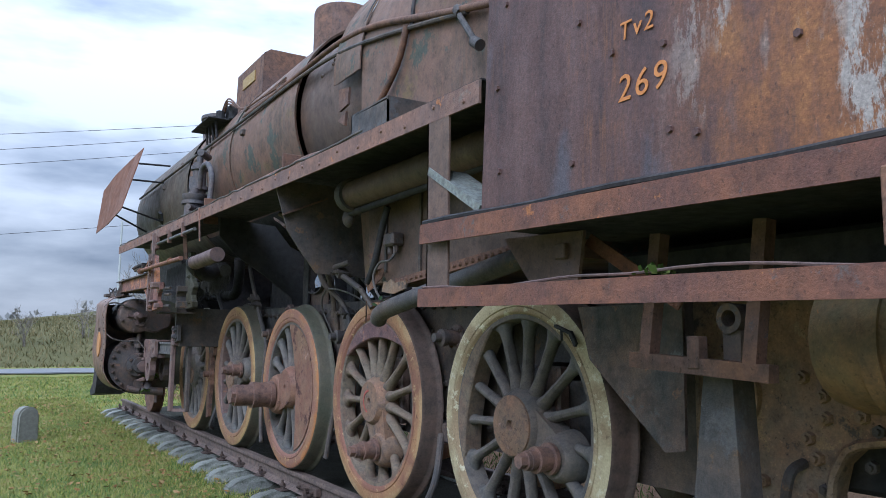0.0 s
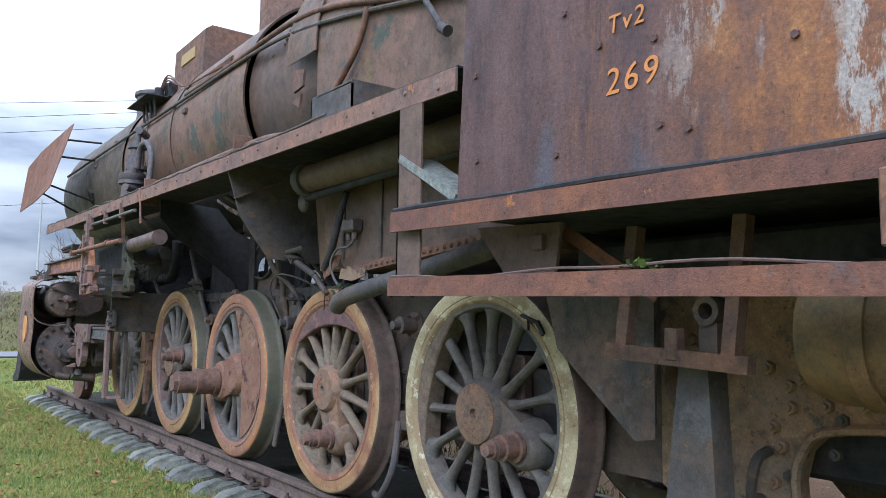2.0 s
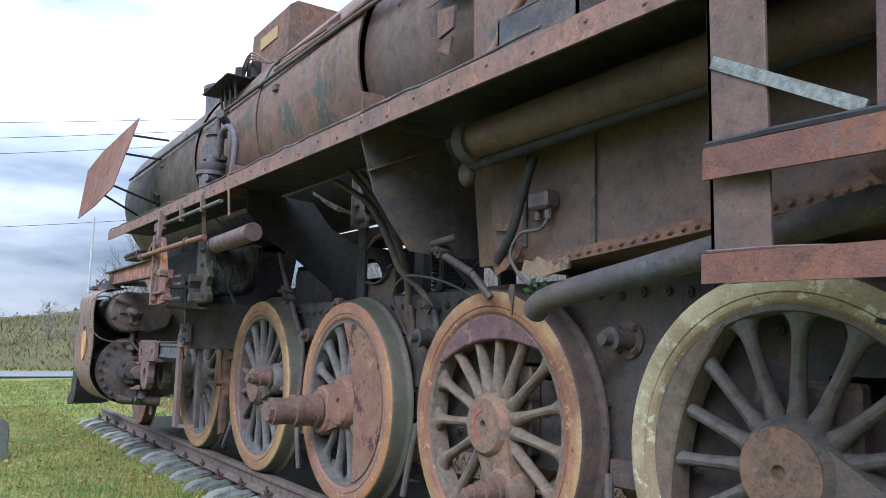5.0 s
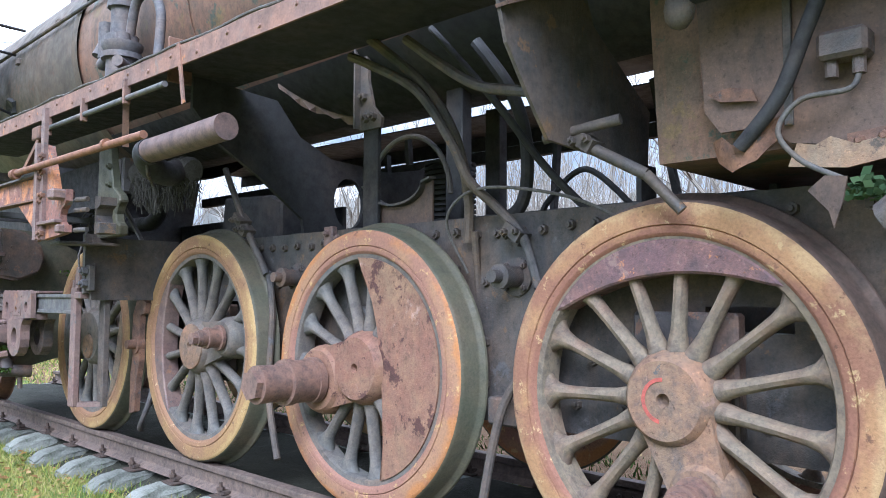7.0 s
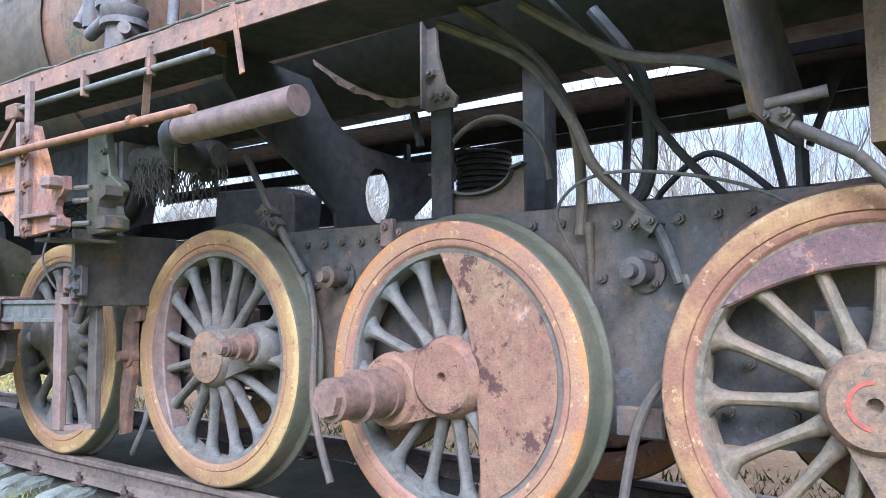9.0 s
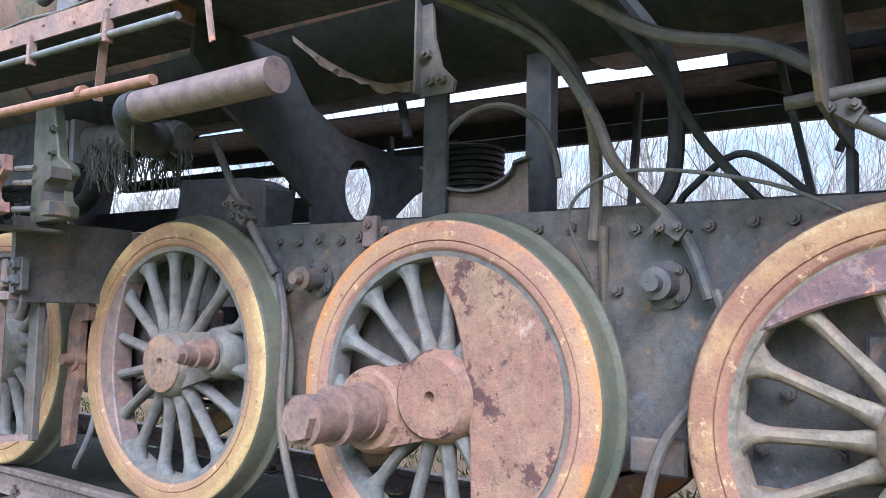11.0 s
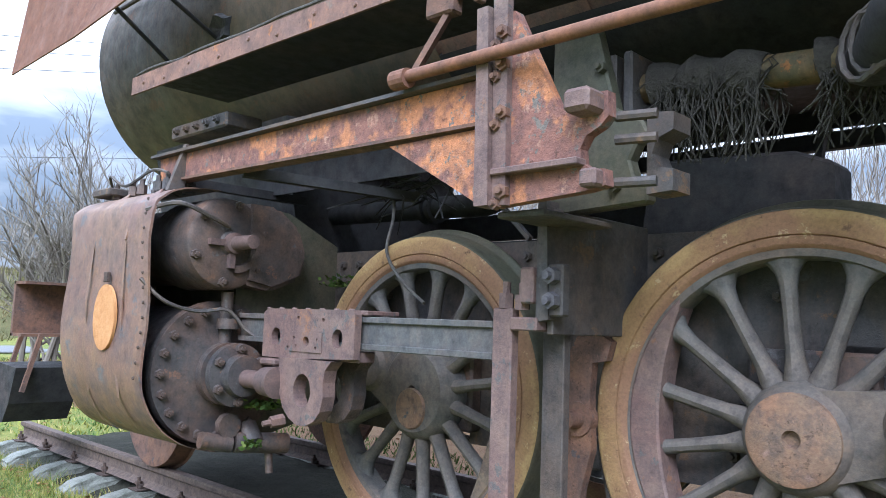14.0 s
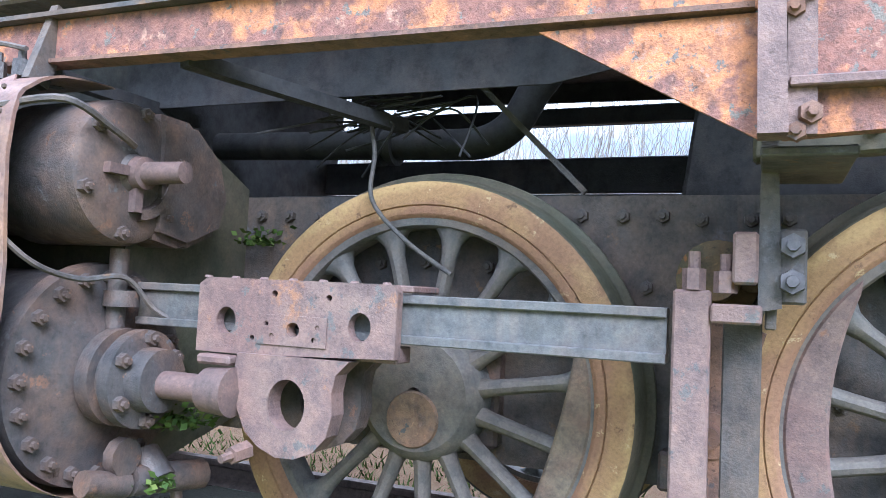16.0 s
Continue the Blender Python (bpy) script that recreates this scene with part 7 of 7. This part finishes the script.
grass("grass_near", 150000, 1, near_strip, M_BLADE, "short green grass blades beside the track", 0.015, 0.055, 0.0035)
grass("grass_track", 5000, 2, between, M_BLADE, "grass tufts between the sleepers", 0.03, 0.10, 0.004)
grass("grass_far", 60000, 3, far_field, M_BLADE, "short grass in front of the engine", 0.03, 0.08, 0.012)
grass("grass_bank", 26000, 4, bank_field, leafy("dry_blades", [(0.2, (0.065, 0.07, 0.026)), (0.5, (0.135, 0.118, 0.052)), (0.8, (0.22, 0.175, 0.09))]), "dry grass on the bank", 0.08, 0.30, 0.03)
grass("weeds_under", 9000, 6, under, M_MOSS, "low weeds under the engine", 0.02, 0.10, 0.010)


def leaves(n, seed, region, name):
    rr = random.Random(seed)
    verts, faces = [], []
    for k in range(n):
        x, y = region(rr)
        z = ground_height(x, y) + 0.035 * noise.noise(Vector((x * 0.7, y * 0.7, 0))) + rr.uniform(0.012, 0.04)
        a, s = rr.uniform(0, 6.28), rr.uniform(0.012, 0.035)
        c, d = math.cos(a) * s, math.sin(a) * s
        t = rr.uniform(-0.5, 0.5) * s
        i = len(verts)
        verts += [(x - c, y - d, z), (x + d * 0.6, y - c * 0.6, z + t), (x + c, y + d, z + abs(t)), (x - d * 0.6, y + c * 0.6, z - t * 0.5)]
        faces.append((i, i + 1, i + 2, i + 3))
    me = bpy.data.meshes.new(name)
    me.from_pydata(verts, [], faces)
    me.materials.append(M_LEAF)
    return tagged(new(name, me), "scattered brown fallen leaves", "leaves", "", "stuff")


leaves(4200, 8, near_strip, "fallen_leaves_near")
leaves(3000, 9, far_field, "fallen_leaves_field")
leaves(9000, 10, lambda rr: (rr.uniform(2.5, 14), rr.uniform(-4, 22)), "fallen_leaves_behind")


# bare trees: a tapered trunk with limbs and many fine twigs
def bare_tree(seed, height, stems):
    rr = random.Random(seed)
    trunk, crown = bmesh.new(), bmesh.new()

    def grow(p, d, length, r, depth):
        pts, q = [p], p
        n = 4
        for k in range(n):
            d = (d + Vector((rr.gauss(0, 0.13), rr.gauss(0, 0.13), rr.gauss(0.05, 0.08)))).normalized()
            q = q + d * length / n
            pts.append(q)
        tube(trunk if depth == 0 else crown, pts, [r * (1 - 0.15 * k) for k in range(n + 1)], 6 if depth < 2 else 3)
        if depth >= 4:
            return
        for k in range(rr.choice((3, 4)) if depth < 3 else 3):
            i = rr.randint(1, n)
            side = Vector((rr.gauss(0, 1), rr.gauss(0, 1), rr.gauss(0.2, 0.5))).normalized()
            grow(pts[i], (d * 0.9 + side * 0.75).normalized(), length * rr.uniform(0.45, 0.7), max(r * 0.5, 0.006), depth + 1)

    for s in range(stems):
        base = Vector((rr.gauss(0, 0.3), rr.gauss(0, 0.3), -0.2)) if stems > 1 else Vector((0, 0, -0.2))
        grow(base, Vector((rr.gauss(0, 0.15), rr.gauss(0, 0.15), 1)).normalized(), height * rr.uniform(0.4, 0.55), 0.011 * height + 0.01, 0)
    t = thing("bare_tree", "leafless grey-brown tree with fine twigs on the bank", "tree", group="bare trees round the track")
    part("trunk", trunk, M_BARK, t, smooth=True)
    part("crown", crown, M_BARK, t, "fine leafless branches and twigs")
    return t


kinds = [bare_tree(31, 7.5, 1), bare_tree(32, 6.0, 3), bare_tree(33, 9.0, 1), bare_tree(34, 4.2, 4)]
rt = random.Random(17)
spots = []
for k in range(56):
    spots.append((rt.uniform(7.0, 20), rt.uniform(-4, 18)))
for k in range(26):
    spots.append((rt.uniform(2.5, 20), rt.uniform(15, 27)))
for k in range(5):
    spots.append((rt.uniform(-1.0, 4.0), rt.uniform(37, 44)))
for k in range(14):
    spots.append((rt.uniform(2.2, 6.5), rt.uniform(17, 26)))
for k in range(26):
    spots.append((rt.uniform(18, 40), rt.uniform(-10, 40)))
spots = [p for p in spots if p[1] > 34 or p[0] > -0.9 + 0.209 * p[1]]
spots += [(3.7, 20.0), (4.3, 22.0), (5.3, 25.0), (6.1, 27.0), (5.0, 23.5), (7.3, 30.0), (6.6, 28.5), (4.7, 20.5), (8.4, 31.0)]
tall = [(1.3 + 0.24 * k + rt.uniform(-0.1, 0.1), 18.4 - 0.25 * (k % 4) + rt.uniform(-0.5, 0.3)) for k in range(9)] + [(3.0 + 0.5 * k + rt.uniform(-0.2, 0.2), 22.5 + rt.uniform(-0.8, 0.8)) for k in range(6)]
spots += tall
for k, (x, y) in enumerate(spots):
    t = kinds[1 + 2 * (k % 2)] if (x, y) in tall else kinds[3 if 80 > y > 34 and x < 6 else rt.choice((0, 1, 2, 1, 3, 3))]
    m = pose(x, y, ground_height(x, y) - 0.05, 0, 0, rt.uniform(0, 360)) @ Matrix.Scale(rt.uniform(0.75, 1.2), 4)
    if k < 4:
        kinds[k].matrix_basis = pose(x + 9, y, ground_height(x + 9, y) - 0.05)
    else:
        c = copy_thing(t, m)
        c.scale = [rt.uniform(0.72, 0.85) if k % 2 == 0 else rt.uniform(1.0, 1.15)] * 3 if (x, y) in tall else [rt.uniform(0.75, 1.2) * (0.55 if x > 5.5 and y < 16 or y > 30 and x < 6 else 0.62 if x < 9 else 1.0)] * 3

# a thicket of bare shoots behind the engine
def thicket(n, seed):
    rr = random.Random(seed)
    verts, faces = [], []
    for k in range(n):
        x, y = rr.uniform(9.5, 17), rr.uniform(-9, 17)
        z = ground_height(x, y) - 0.1
        p, d = Vector((x, y, z)), Vector((rr.gauss(0, 0.12), rr.gauss(0, 0.16), 1)).normalized()
        h = 1.2 + 4.6 * rr.random() ** 1.6
        w = 0.006 + 0.0022 * h
        steps = 4
        for j in range(steps):
            d2 = (d + Vector((rr.gauss(0, 0.10), rr.gauss(0, 0.14), 0))).normalized()
            q = p + d2 * h / steps
            i = len(verts)
            w2 = w * 0.75
            verts += [p + Vector((0, -w, 0)), p + Vector((-w, w * 0.4, 0)), p + Vector((w, w * 0.4, 0)), q + Vector((0, -w2, 0)), q + Vector((-w2, w2 * 0.4, 0)), q + Vector((w2, w2 * 0.4, 0))]
            faces += [(i, i + 1, i + 4, i + 3), (i + 1, i + 2, i + 5, i + 4), (i + 2, i, i + 3, i + 5)]
            if j:
                e = p + (d2 + Vector((rr.gauss(0, 0.7), rr.gauss(0, 0.9), rr.uniform(0, 0.6)))).normalized() * h * rr.uniform(0.12, 0.3)
                i = len(verts)
                verts += [p + Vector((0, -w2, 0)), p + Vector((-w2, w2, 0)), p + Vector((w2, w2, 0)), e]
                faces += [(i, i + 1, i + 3), (i + 1, i + 2, i + 3), (i + 2, i, i + 3)]
            p, d, w = q, d2, w2
    me = bpy.data.meshes.new("thicket")
    me.from_pydata(verts, [], faces)
    me.materials.append(M_BARK)
    return tagged(new("thicket", me), "dense grey-brown thicket of leafless shoots", "thicket", "", "stuff")


thicket(5200, 61)

# distant wood on the horizon
def far_wood(name, n, seed, place, label):
    rr = random.Random(seed)
    bm = bmesh.new()
    for k in range(n):
        x, y, h = place(rr)
        z = ground_height(x, y)
        for j in range(5):
            w = h * rr.uniform(0.15, 0.4)
            c = Vector((x + rr.gauss(0, w), y, z + h * rr.uniform(0.2, 0.9)))
            a, b = rr.uniform(0, 3.14), w * rr.uniform(0.3, 0.8)
            vs = [bm.verts.new(c + Vector((b * math.cos(a + t), rr.uniform(-0.5, 0.5), b * math.sin(a + t) * 1.3))) for t in (0, 1.4, 2.9, 4.4)]
            bm.faces.new(vs)
    o = part(name, bm, leafy("far_wood_" + name, [(0.2, (0.20, 0.205, 0.20)), (0.8, (0.32, 0.31, 0.29))]), None)
    return tagged(o, label, "woodland", "", "stuff")


far_wood("wood_ahead", 200, 41, lambda rr: (rr.uniform(-60, 60), rr.uniform(110, 135), 0.6 + 2.4 * rr.random() ** 2), "low grey-green wood on the horizon")
far_wood("wood_behind", 500, 42, lambda rr: (rr.uniform(44, 60), rr.uniform(-60, 90), rr.uniform(3, 8)), "grey-brown wood behind the trees")

# a pale shed, a pole and overhead lines
shed = thing("shed", "pale grey-green metal shed behind the engine", "shed", (7.2, 9.4, 0.25))
for nm, lo, hi in (("wall", (-1.3, -1.3, -0.5), (1.3, 1.3, 1.25)), ("roof", (-1.45, -1.45, 1.25), (1.45, 1.45, 1.36))):
    bm = bmesh.new()
    box(bm, lo, hi, 0.02)
    part(nm, bm, M_PALEMETAL, shed)
pole = bmesh.new()
rod(pole, (0, 0, 0), (0, 0, 6.6), 0.06, 0.04, 10)
po = part("utility_pole", pole, M_PALEMETAL, None, smooth=True)
po.location = (2.4, 34.0, -0.3)
tagged(po, "slim pale pole beside the road", "pole")
for x0, z0, x1, z1 in ((-42, 4.6, 46, 22.3), (-42, 3.3, 46, 22.0), (-42, 2.6, 46, 21.0), (-42, 0.6, 46, 15.0)):
    ln = bmesh.new()
    tube(ln, [(x0 + (x1 - x0) * i / 8, 44, z0 + (z1 - z0) * i / 8 - 0.7 * math.sin(math.pi * i / 8)) for i in range(9)], 0.016, 4)
    lo_ = part("overhead_line", ln, M_BLACK, None)
    tagged(lo_, "thin dark overhead wire", "wire", "overhead wires", "structure")
